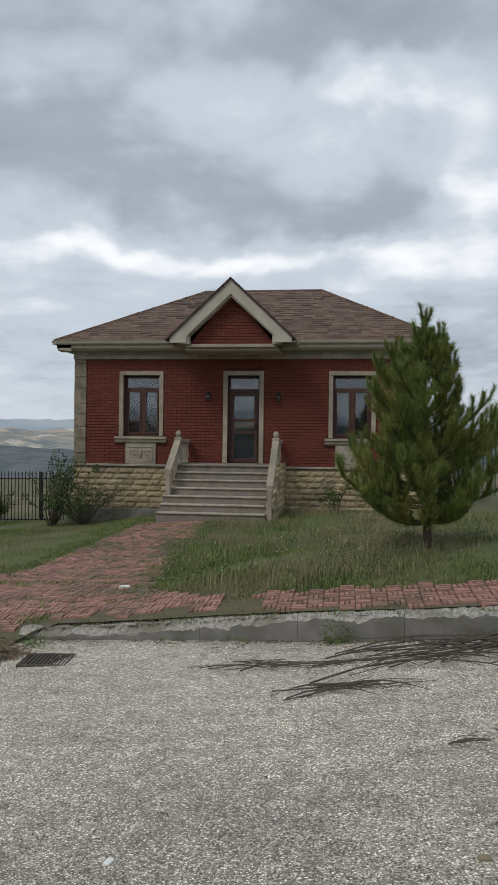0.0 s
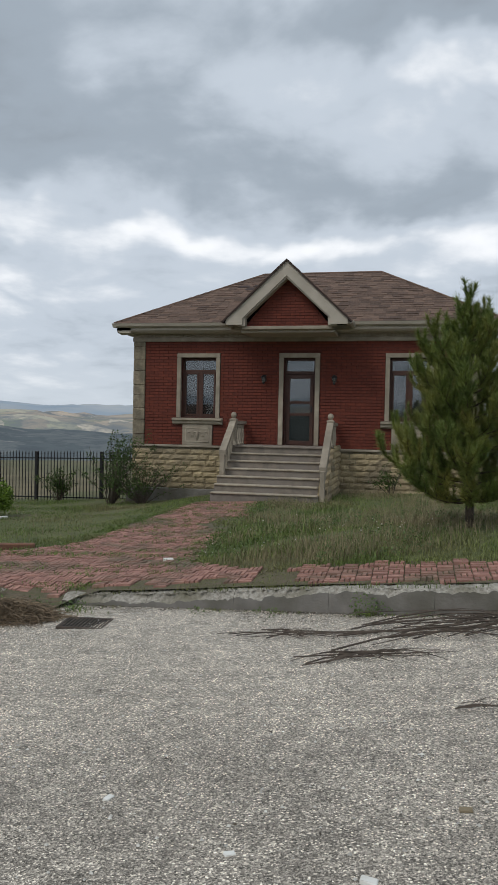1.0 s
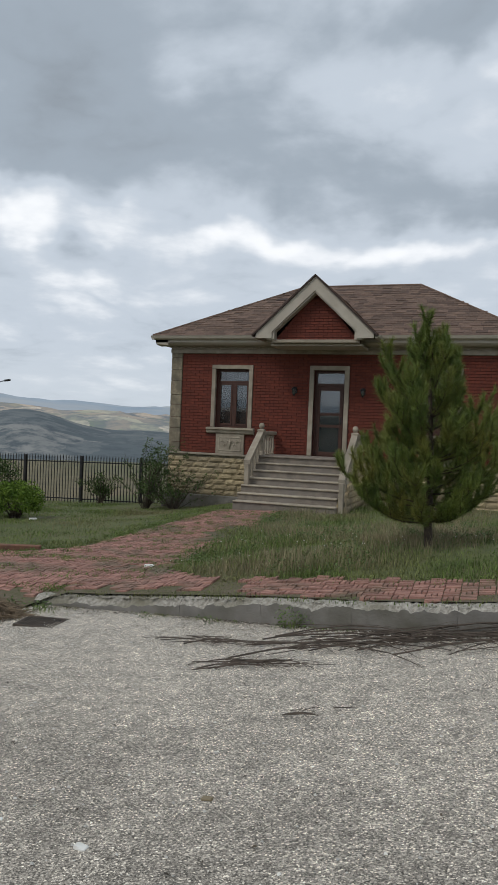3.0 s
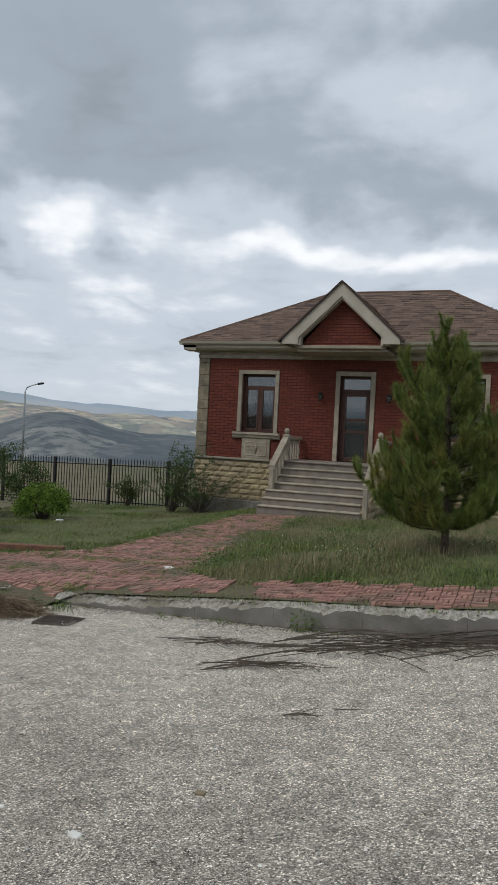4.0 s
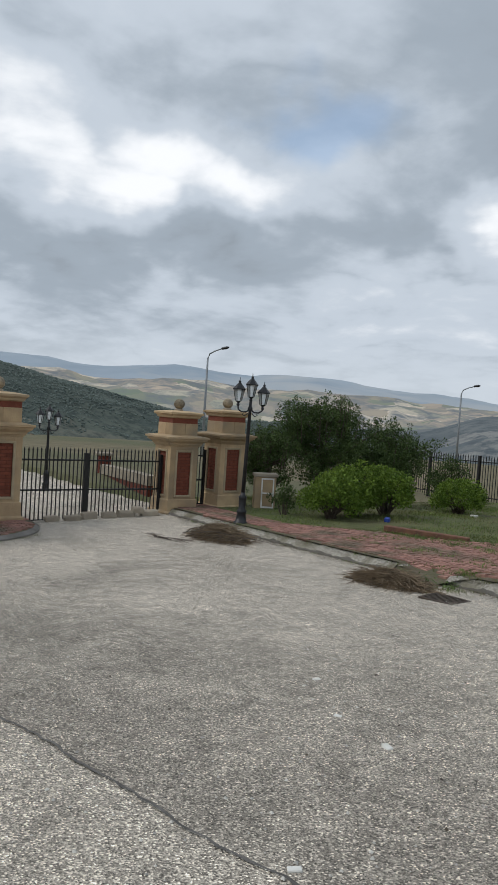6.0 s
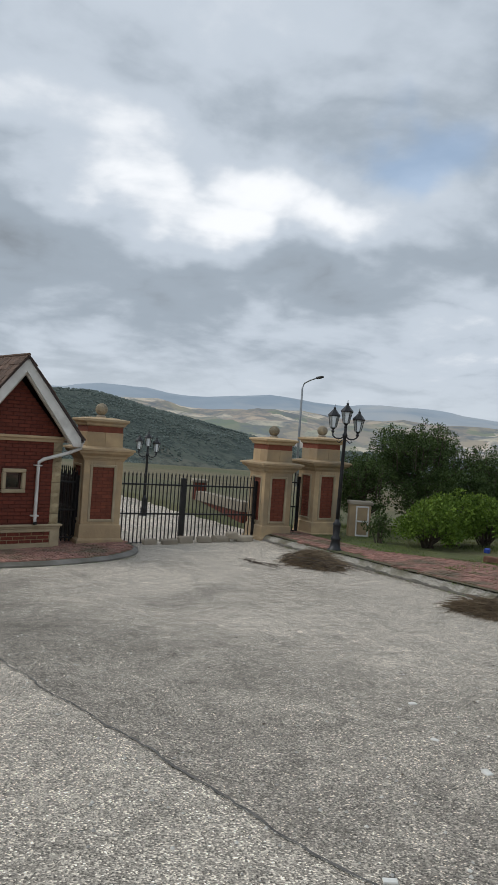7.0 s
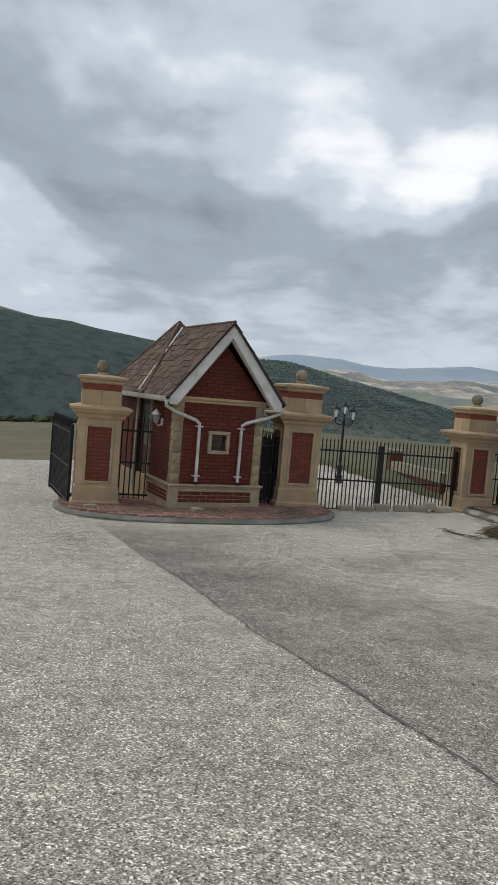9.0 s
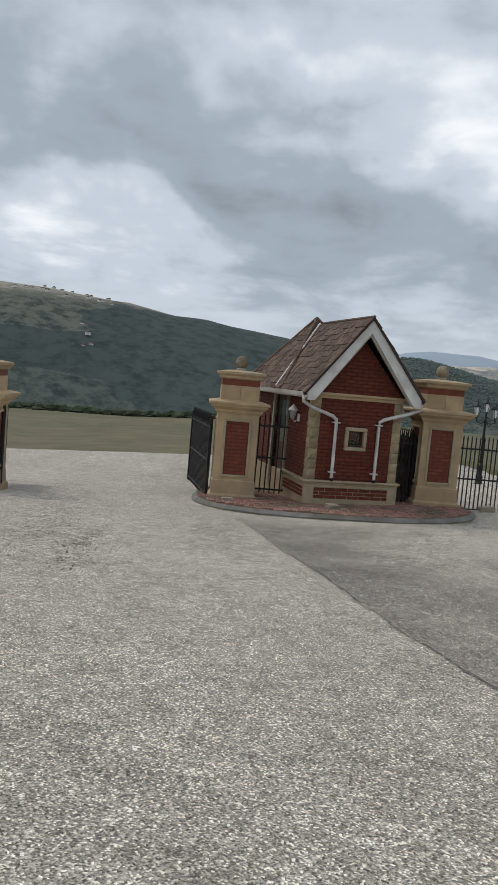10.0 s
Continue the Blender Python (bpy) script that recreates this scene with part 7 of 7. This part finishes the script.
def tree(name, at, h, rad, n, size, material, label, seed=0, first=0.3, group=""):
    """Trunk, forking limbs and a ragged crown of clumps at their ends."""
    r = random.Random(seed)
    t = thing(name, at, label, "tree", group)
    bm = bmesh.new()
    top = Vector((r.uniform(-0.1, 0.1), r.uniform(-0.1, 0.1), h * 0.8))
    tube(bm, [(0, 0, -0.3), (0.03, 0.02, h * first), tuple(top * 0.75), tuple(top)], [0.10, 0.08, 0.05, 0.015], 8)
    part("trunk", bm, M_BARK, t)
    cs = []
    bm = bmesh.new()
    for k in range(46):
        f = r.uniform(first * 0.55, 0.98)
        o = top * f
        a = r.uniform(0, 2 * math.pi)
        reach = rad * (math.sin(math.pi * min(max((f - 0.05) / 1.08, 0), 1)) ** 0.6) * r.uniform(0.55, 1.15)
        e = o + Vector((math.cos(a) * reach * 0.85, math.sin(a) * reach * 0.85, r.uniform(0.10, 0.36) * h * (1.15 - 0.75 * f)))
        m = o.lerp(e, 0.5) + Vector((0, 0, -0.04 * h))
        tube(bm, [tuple(o), tuple(m), tuple(e)], [0.03, 0.018, 0.006], 5)
        for _ in range(7):
            q = o.lerp(e, r.uniform(0.4, 1.08))
            cs.append((q.x + r.gauss(0, 0.14 * rad), q.y + r.gauss(0, 0.14 * rad), min(q.z + r.gauss(0, 0.1 * rad), h), r.uniform(0.06, 0.20) * rad * 0.8))
    # whippy upright shoots that break the outline
    for k in range(26):
        a, q = r.uniform(0, 2 * math.pi), r.uniform(0.1, 0.8) * rad
        z0 = h * (0.92 - 0.34 * (q / rad) ** 2)
        o = Vector((q * math.cos(a), q * math.sin(a), z0 - 0.25 * h))
        e = o + Vector((0.12 * math.cos(a), 0.12 * math.sin(a), h * r.uniform(0.25, 0.38)))
        tube(bm, [tuple(o), tuple((o + e) / 2), tuple(e)], [0.014, 0.009, 0.003], 4)
        cs += [(*o.lerp(e, f / 6), 0.055) for f in range(1, 7)]
    part("limb_work", bm, M_BARK, t)
    part_mesh("crown", mesh_from("crown", *leaf_cloud(cs, n, size, seed)), material, t)
    return t


tree("broadleaf_tree", (-13.75, 12.0, yard_z(-13.7, 12.0) - 0.1), 2.95, 1.6, 34000, 0.056, M_LEAF, "dark green bushy tree beyond the lawn", 1, 0.25, "dark garden trees")
tree("broadleaf_tree", (-13.5, 14.1, yard_z(-13.5, 14.1) - 0.1), 2.45, 1.45, 28000, 0.056, M_LEAF, "dark green bushy tree beyond the lawn", 2, 0.22, "dark garden trees")
tree("broadleaf_tree", (-13.9, 10.4, yard_z(-13.9, 10.4) - 0.1), 2.1, 1.0, 14000, 0.056, M_LEAF, "small dark tree behind the garden wall", 3, 0.2, "dark garden trees")


def sparse_shrub(at, h, label, seed, stems=16, n=1500, spread=1.0):
    r = random.Random(seed)
    s = thing("wild_shrub", at, label, "shrub")
    bm, cs = bmesh.new(), []
    for k in range(stems):
        a, sp = r.uniform(0, 6.28), r.uniform(0.1, 0.75) * spread
        hh = h * r.uniform(0.4, 1.0)
        pts = [(0.05 * math.cos(a), 0.05 * math.sin(a), -0.05)]
        for q in (0.35, 0.7, 1.0):
            pts.append((sp * q * math.cos(a) + r.gauss(0, 0.03), sp * q * math.sin(a) + r.gauss(0, 0.03), hh * q ** 0.85))
        tube(bm, pts, [0.014, 0.010, 0.007, 0.003], 5)
        for _ in range(12):
            q = r.uniform(0.3, 1.0)
            i = min(int(q * 3), 2)
            v = Vector(pts[i]).lerp(Vector(pts[i + 1]), q * 3 - i)
            cs.append((v.x + r.gauss(0, 0.05), v.y + r.gauss(0, 0.05), v.z, 0.07))
    part("stemwork", bm, M_TWIG, s)
    part_mesh("leaves", mesh_from("leaves", *leaf_cloud(cs, n, 0.055, seed)), M_LEAF, s)


sparse_shrub((-9.55, 18.7, yard_z(-9.55, 18.7)), 2.25, "thin wild shrub by the house corner", 4, 30, 4200, 1.7)
sparse_shrub((-8.7, 18.9, yard_z(-8.7, 18.9)), 1.2, "low thin wild shrub by the stone plinth", 6, 34, 2400, 2.3)
sparse_shrub((-11.35, 8.9, yard_z(-11.35, 8.9)), 0.75, "small pale green sapling near the low wall", 13, 9, 900, 0.5)
sparse_shrub((-11.9, 20.2, yard_z(-11.9, 20.2)), 1.05, "low wild shrub against the iron fence", 8, 20, 2200, 1.2)
sparse_shrub((-1.75, 19.2, yard_z(-1.75, 19.2)), 0.9, "low wild shrub against the stone plinth", 9, 9, 700)


def pine(at, h, wide, label, seed=0):
    """A young pine: whorls of boughs that turn up at the tip, every twig set with long needles."""
    r = random.Random(seed)
    g = np.random.RandomState(seed)
    t = thing("pine_tree", at, label, "tree")
    part("trunk", tube(bmesh.new(), [(0.02, 0, -0.2), (0.0, 0.0, 0.3), (0.0, 0.01, h * 0.4), (-0.05, 0.0, h * 0.75), (-0.09, 0.0, h * 0.94)], [0.06, 0.05, 0.038, 0.022, 0.008], 8), M_BARK, t, smooth=True)
    bm, twigs = bmesh.new(), []

    def bough(o, d, ln, lift, rad):
        pts, p, v = [Vector(o)], Vector(o), Vector(d)
        for k in range(5):
            v = (v + Vector((r.gauss(0, 0.06), r.gauss(0, 0.06), lift * (k / 4)))).normalized()
            p = p + v * ln / 5
            pts.append(p.copy())
        tube(bm, [tuple(q) for q in pts], [rad * (1 - 0.16 * k) for k in range(6)], 5)
        return pts

    z = 0.34
    while z < h * 0.93:
        f = (z - 0.34) / (h - 0.34)
        reach = wide * (0.80 + 0.20 * math.sin(min(f / 0.3, 1) * math.pi / 2)) * (1 - f) ** 0.62 + 0.08
        n = 10 if f < 0.35 else 8 if f < 0.6 else 6
        a0 = r.uniform(0, 6.28)
        for k in range(n):
            a = a0 + 6.28 * k / n + r.gauss(0, 0.2)
            ln = reach * min(max(0.88 + 0.75 * noise.noise(Vector((1.3 * math.cos(a), 1.3 * math.sin(a), z * 1.6 + seed))), 0.5), 1.25) * r.uniform(0.85, 1.1) * (1.0 - 0.15 * math.cos(a))
            el = 0.02 + 0.8 * f
            pts = bough((0, 0, z + r.uniform(-0.05, 0.05)), (math.cos(a) * math.cos(el), math.sin(a) * math.cos(el), math.sin(el)), ln, 0.30, 0.014)
            for i in range(1, 6):
                twigs.append((pts[i - 1], pts[i], 0.35 if i < 2 else 1.0))
                if i > 1:
                    for s in (-1, 1):
                        if r.random() < 0.92:
                            b = a + s * r.uniform(0.5, 1.1)
                            tw = bough(tuple(pts[i]), (math.cos(b) * 0.7, math.sin(b) * 0.7, r.uniform(0.4, 1.2)), min(ln * r.uniform(0.22, 0.40), 0.30), 0.5, 0.007)
                            for q in range(1, 6):
                                twigs.append((tw[q - 1], tw[q], 1.0))
            # upright shoot at the end of the bough
            tip = bough(tuple(pts[-1]), (0.15 * math.cos(a), 0.15 * math.sin(a), 1), r.uniform(0.12, 0.26), 0.3, 0.008)
            for i in range(1, 6):
                twigs.append((tip[i - 1], tip[i], 1.2))
        z += 0.185 + 0.04 * f
    for a, off, z0, ln in ((0, 0.0, 0.86, 0.155), (3.14, 0.20, 0.80, 0.13), (0.3, 0.24, 0.79, 0.15), (1.7, 0.18, 0.74, 0.12), (4.4, 0.2, 0.74, 0.12), (5.6, 0.34, 0.64, 0.13), (2.6, 0.34, 0.62, 0.13)):
        pts = bough((off * math.cos(a), off * math.sin(a), h * z0), (0.15 * math.cos(a), 0.15 * math.sin(a), 1), h * ln, 0.3, 0.010)
        for i in range(1, 6):
            twigs.append((pts[i - 1], pts[i], 0.9))
            if i in (2, 4):
                for b in (a + 1.0, a + 3.1, a + 5.2):
                    tw = bough(tuple(pts[i]), (0.45 * math.cos(b), 0.45 * math.sin(b), 1), h * 0.04, 0.3, 0.006)
                    for q in range(1, 6):
                        twigs.append((tw[q - 1], tw[q], 0.9))
    part("branchwork", bm, M_BARK, t)
    a = np.array([tw[0] for tw in twigs])
    b = np.array([tw[1] for tw in twigs])
    wgt = np.array([tw[2] for tw in twigs]) * np.linalg.norm(b - a, axis=1)
    n = 210000
    k = g.choice(len(a), n, p=wgt / wgt.sum())
    p = a[k] + (b[k] - a[k]) * g.uniform(0, 1, n)[:, None]
    ax = (b[k] - a[k]) / np.linalg.norm(b[k] - a[k], axis=1)[:, None]
    d = ax * 0.9 + g.normal(size=(n, 3)) * 0.55
    d[:, 2] += 0.25
    d /= np.linalg.norm(d, axis=1)[:, None]
    s = np.cross(d, g.normal(size=(n, 3)))
    s /= np.linalg.norm(s, axis=1)[:, None]
    ln = g.uniform(0.06, 0.12, n)[:, None]
    v = np.empty((n, 3, 3))
    v[:, 0], v[:, 1], v[:, 2] = p - s * 0.0030, p + s * 0.0030, p + d * ln
    i = np.arange(n)[:, None] * 3
    part_mesh("needles", mesh_from("needles", v.reshape(-1, 3), [tuple(q) for q in (i + [0, 1, 2]).tolist()]), M_NEEDLE, t, "long green needles")
    return t


pine((-0.525, 8.5, yard_z(-0.525, 8.5)), 2.68, 1.12, "young green pine with upturned shoots on the lawn", 3)

# ---- cut branches, brush heaps, litter ----
def sticks(name, at, n, lx, ly, ln, label, seed, along=0.0, rad=0.0055, cat="branches", lift=0.10, fork=3, material=None):
    r = random.Random(seed)
    bm = bmesh.new()
    for _ in range(n):
        x, y = r.uniform(-lx, lx), r.gauss(0, ly * 0.5)
        a = along + r.gauss(0, 0.2)
        L = ln * r.uniform(0.4, 1.1)
        c, s = math.cos(a), math.sin(a)
        h0 = r.uniform(0.005, lift)
        bend = r.uniform(-0.5, 0.5) * L / 2
        pts = []
        for k in range(6):
            q = k / 5 - 0.5
            xx, yy = at[0] + x + c * L * q - s * bend * q * q * 4, at[1] + y + s * L * q + c * bend * q * q * 4
            pts.append((xx, yy, road_z(xx, yy) + 0.012 + h0 * (1 - 1.6 * q * q * 2) + r.uniform(0, 0.008)))
        rr = rad * r.uniform(0.5, 1.4)
        tube(bm, pts, [rr, rr, rr * 0.9, rr * 0.75, rr * 0.55, rr * 0.3], 4)
        for _ in range(r.randint(0, fork)):
            k = r.randint(2, 4)
            p = Vector(pts[k])
            b = a + r.choice((-1, 1)) * r.uniform(0.3, 0.8)
            l2 = L * r.uniform(0.12, 0.3)
            e = p + Vector((math.cos(b) * l2, math.sin(b) * l2, r.uniform(-0.02, 0.05)))
            e.z = max(e.z, road_z(e.x, e.y) + 0.01)
            tube(bm, [tuple(p), tuple((p + e) / 2 + Vector((0, 0, 0.01))), tuple(e)], [rr * 0.5, rr * 0.4, rr * 0.2], 4)
    return tagged(part(name, bm, material or M_TWIG), label, cat, kind="stuff")


sticks("cut_branches", (-0.10, 5.32, 0), 40, 0.95, 0.32, 2.0, "heap of dry cut branches lying along the kerb", 2, along=-0.06, rad=0.006, lift=0.12)
sticks("cut_branches", (1.5, 5.15, 0), 44, 0.9, 0.36, 2.0, "heap of dry cut branches lying along the kerb", 5, along=-0.08, rad=0.006, lift=0.12)
sticks("fallen_twigs", (-1.45, 4.55, 0), 16, 0.35, 0.10, 0.8, "thin dry twigs scattered on the road", 3, lift=0.03, rad=0.005)
sticks("fallen_twigs", (-0.72, 3.35, 0), 7, 0.25, 0.22, 0.28, "thin dry twigs scattered on the road", 4, lift=0.02, rad=0.004)
sticks("fallen_twigs", (-2.0, 5.3, 0), 14, 0.45, 0.12, 0.9, "thin dry twigs scattered on the road", 7, lift=0.03, rad=0.005)
sticks("fallen_twigs", (-9.8, 5.2, 0), 10, 0.5, 0.2, 0.9, "thin dry twigs scattered on the road", 9, lift=0.04, rad=0.006)


def heap(at, lx, ly, h, n, label, seed):
    r = random.Random(seed)
    bm = bmesh.new()
    for _ in range(n):
        a, q = r.uniform(0, 6.28), r.random() ** 0.6
        x, y = at[0] + lx * q * math.cos(a), at[1] + ly * q * math.sin(a)
        z = road_z(x, y) + h * (1 - q * q) * r.uniform(0.3, 1.0)
        b, L = r.uniform(0, 6.28), r.uniform(0.08, 0.3)
        e = (x + L * math.cos(b), y + L * math.sin(b), max(z + r.uniform(-0.06, 0.05), road_z(x, y) + 0.005))
        m = ((x + e[0]) / 2, (y + e[1]) / 2, (z + e[2]) / 2 + 0.02)
        tube(bm, [(x, y, z), m, e], [0.004, 0.0035, 0.002], 3)
    return tagged(part("brush_heap", bm, M_STRAW), label, "brush", kind="stuff")


heap((-5.32, 5.87, 0), 0.60, 0.30, 0.20, 1700, "heap of dry brown brush at the road edge", 1)
heap((-9.6, 6.1, 0), 0.72, 0.42, 0.27, 1800, "heap of dry brown brush near the gate", 2)
sticks("fallen_twigs", (-9.3, 5.9, 0), 22, 0.6, 0.4, 1.0, "dry twigs poking from the brush heap", 11, lift=0.2, rad=0.006)
pl = tagged(part("timber_beam", boxed(-0.8, 0.8, -0.07, 0.07, 0.0, 0.11, 0.012), M_PLANK), "weathered reddish timber beam lying on the lawn", "beam")
pl.matrix_world = pose(-7.75, 9.35, yard_z(-7.75, 9.35) - 0.005, 0, 0, 20)
rock("litter", (-4.42, 8.5, yard_z(-4.42, 8.5) + 0.0), 0.14, 0.08, 0.05, M_PETAL, "crumpled white paper litter on the grass", "litter", "", 20, 90)
rock("litter", (-9.65, 10.35, yard_z(-9.65, 10.35)), 0.12, 0.09, 0.10, M_BLUE, "crumpled blue plastic litter under the bush", "litter", "", 20, 91)
rock("litter", (-9.9, 13.6, yard_z(-9.9, 13.6)), 0.16, 0.09, 0.05, M_PETAL, "crumpled white paper litter on the grass", "litter", "", 50, 92)

# ---- tall lamps far off ----
for az, el, d, rz in LAMPS:
    x, y = 1.2 - d * math.sin(radians(az)), -1.3 + d * math.cos(radians(az))
    zh = 1.6 + d * math.tan(radians(el))
    gzz = terrain_z(x, y)
    tall_lamp((x, y, gzz), zh - gzz - 0.3, rz, "tall grey road lamp on the slope beyond the fence")


# ---- woods and houses on the far slopes ----
r = random.Random(77)
vs, fs = [], []
count = 0
while count < 12000:
    az, d = r.uniform(50, 112), r.uniform(520, 1150)
    x, y = 1.0 - d * math.sin(radians(az)), -1.2 + d * math.cos(radians(az))
    if noise.noise(Vector((x * 0.006, y * 0.006, 11))) + 0.4 * noise.noise(Vector((x * 0.03, y * 0.03, 2))) < r.uniform(-0.45, 0.25):
        continue
    if az > 76:
        continue
    z = terrain_z(x, y)
    s = r.uniform(0.7, 1.7) * (0.5 + d / 1500)
    h = s * r.uniform(0.8, 1.3)
    n = len(vs)
    for rr, hh in ((0.7, -0.5), (1.0, 0.35), (0.65, 0.8)):
        for k in range(6):
            a = k * 1.047 + r.uniform(-0.3, 0.3)
            q = s * rr * r.uniform(0.75, 1.2)
            vs.append((x + q * math.cos(a), y + q * math.sin(a), z + hh * h))
    vs.append((x, y, z + h))
    for lv in (0, 6):
        for k in range(6):
            fs.append((n + lv + k, n + lv + (k + 1) % 6, n + lv + 6 + (k + 1) % 6, n + lv + 6 + k))
    for k in range(6):
        fs.append((n + 12 + k, n + 12 + (k + 1) % 6, n + 18))
    count += 1
# the tree tops share the hillside's painted-in haze
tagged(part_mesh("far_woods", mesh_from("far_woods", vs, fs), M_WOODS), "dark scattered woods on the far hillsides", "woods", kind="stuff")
# a dark belt of trees where the field ends
vs, fs = [], []
for k in range(900):
    az, d = r.uniform(80, 112), r.uniform(76, 87)
    x, y = 1.0 - d * math.sin(radians(az)), -1.2 + d * math.cos(radians(az))
    s, h, z = r.uniform(0.25, 0.8), r.uniform(0.2, 0.8), terrain_z(x, y)
    n = len(vs)
    for rr, hh in ((0.7, -0.2), (1.0, 0.45), (0.6, 0.85)):
        for q in range(6):
            a, e = q * 1.047 + r.uniform(-0.3, 0.3), s * rr * r.uniform(0.6, 1.3)
            vs.append((x + e * math.cos(a), y + e * math.sin(a), z + hh * h))
    vs.append((x, y, z + h))
    fs += [(n + lv + q, n + lv + (q + 1) % 6, n + lv + 6 + (q + 1) % 6, n + lv + 6 + q) for lv in (0, 6) for q in range(6)] + [(n + 12 + q, n + 12 + (q + 1) % 6, n + 18) for q in range(6)]
tagged(part_mesh("tree_belt", mesh_from("tree_belt", vs, fs), M_BELT), "dark scrubby trees at the end of the field", "trees", kind="stuff")
for k in range(30):
    az, d = (r.uniform(95, 106), r.uniform(1035, 1100)) if k < 20 else (r.uniform(98, 107), r.uniform(840, 960)) if k < 26 else (r.uniform(66.5, 70.5), r.uniform(700, 760))
    x, y = 1.0 - d * math.sin(radians(az)), -1.2 + d * math.cos(radians(az))
    w, dd, h = r.uniform(3, 6), r.uniform(3, 5), r.uniform(1.6, 2.8)
    fh = thing("far_house", (x, y, terrain_z(x, y) - 0.5), "tiny pale house on the far hillside", "house", "hillside houses", rz=r.uniform(0, 90))
    part("wall_body", boxed(-w / 2, w / 2, -dd / 2, dd / 2, -1.5, h), M_PETAL, fh)
    part("roof", prism(bmesh.new(), [(-dd / 2 - 0.4, h), (dd / 2 + 0.4, h), (0, h + 1.2)], "x", -w / 2 - 0.4, w / 2 + 0.4), M_SHINGLE, fh)
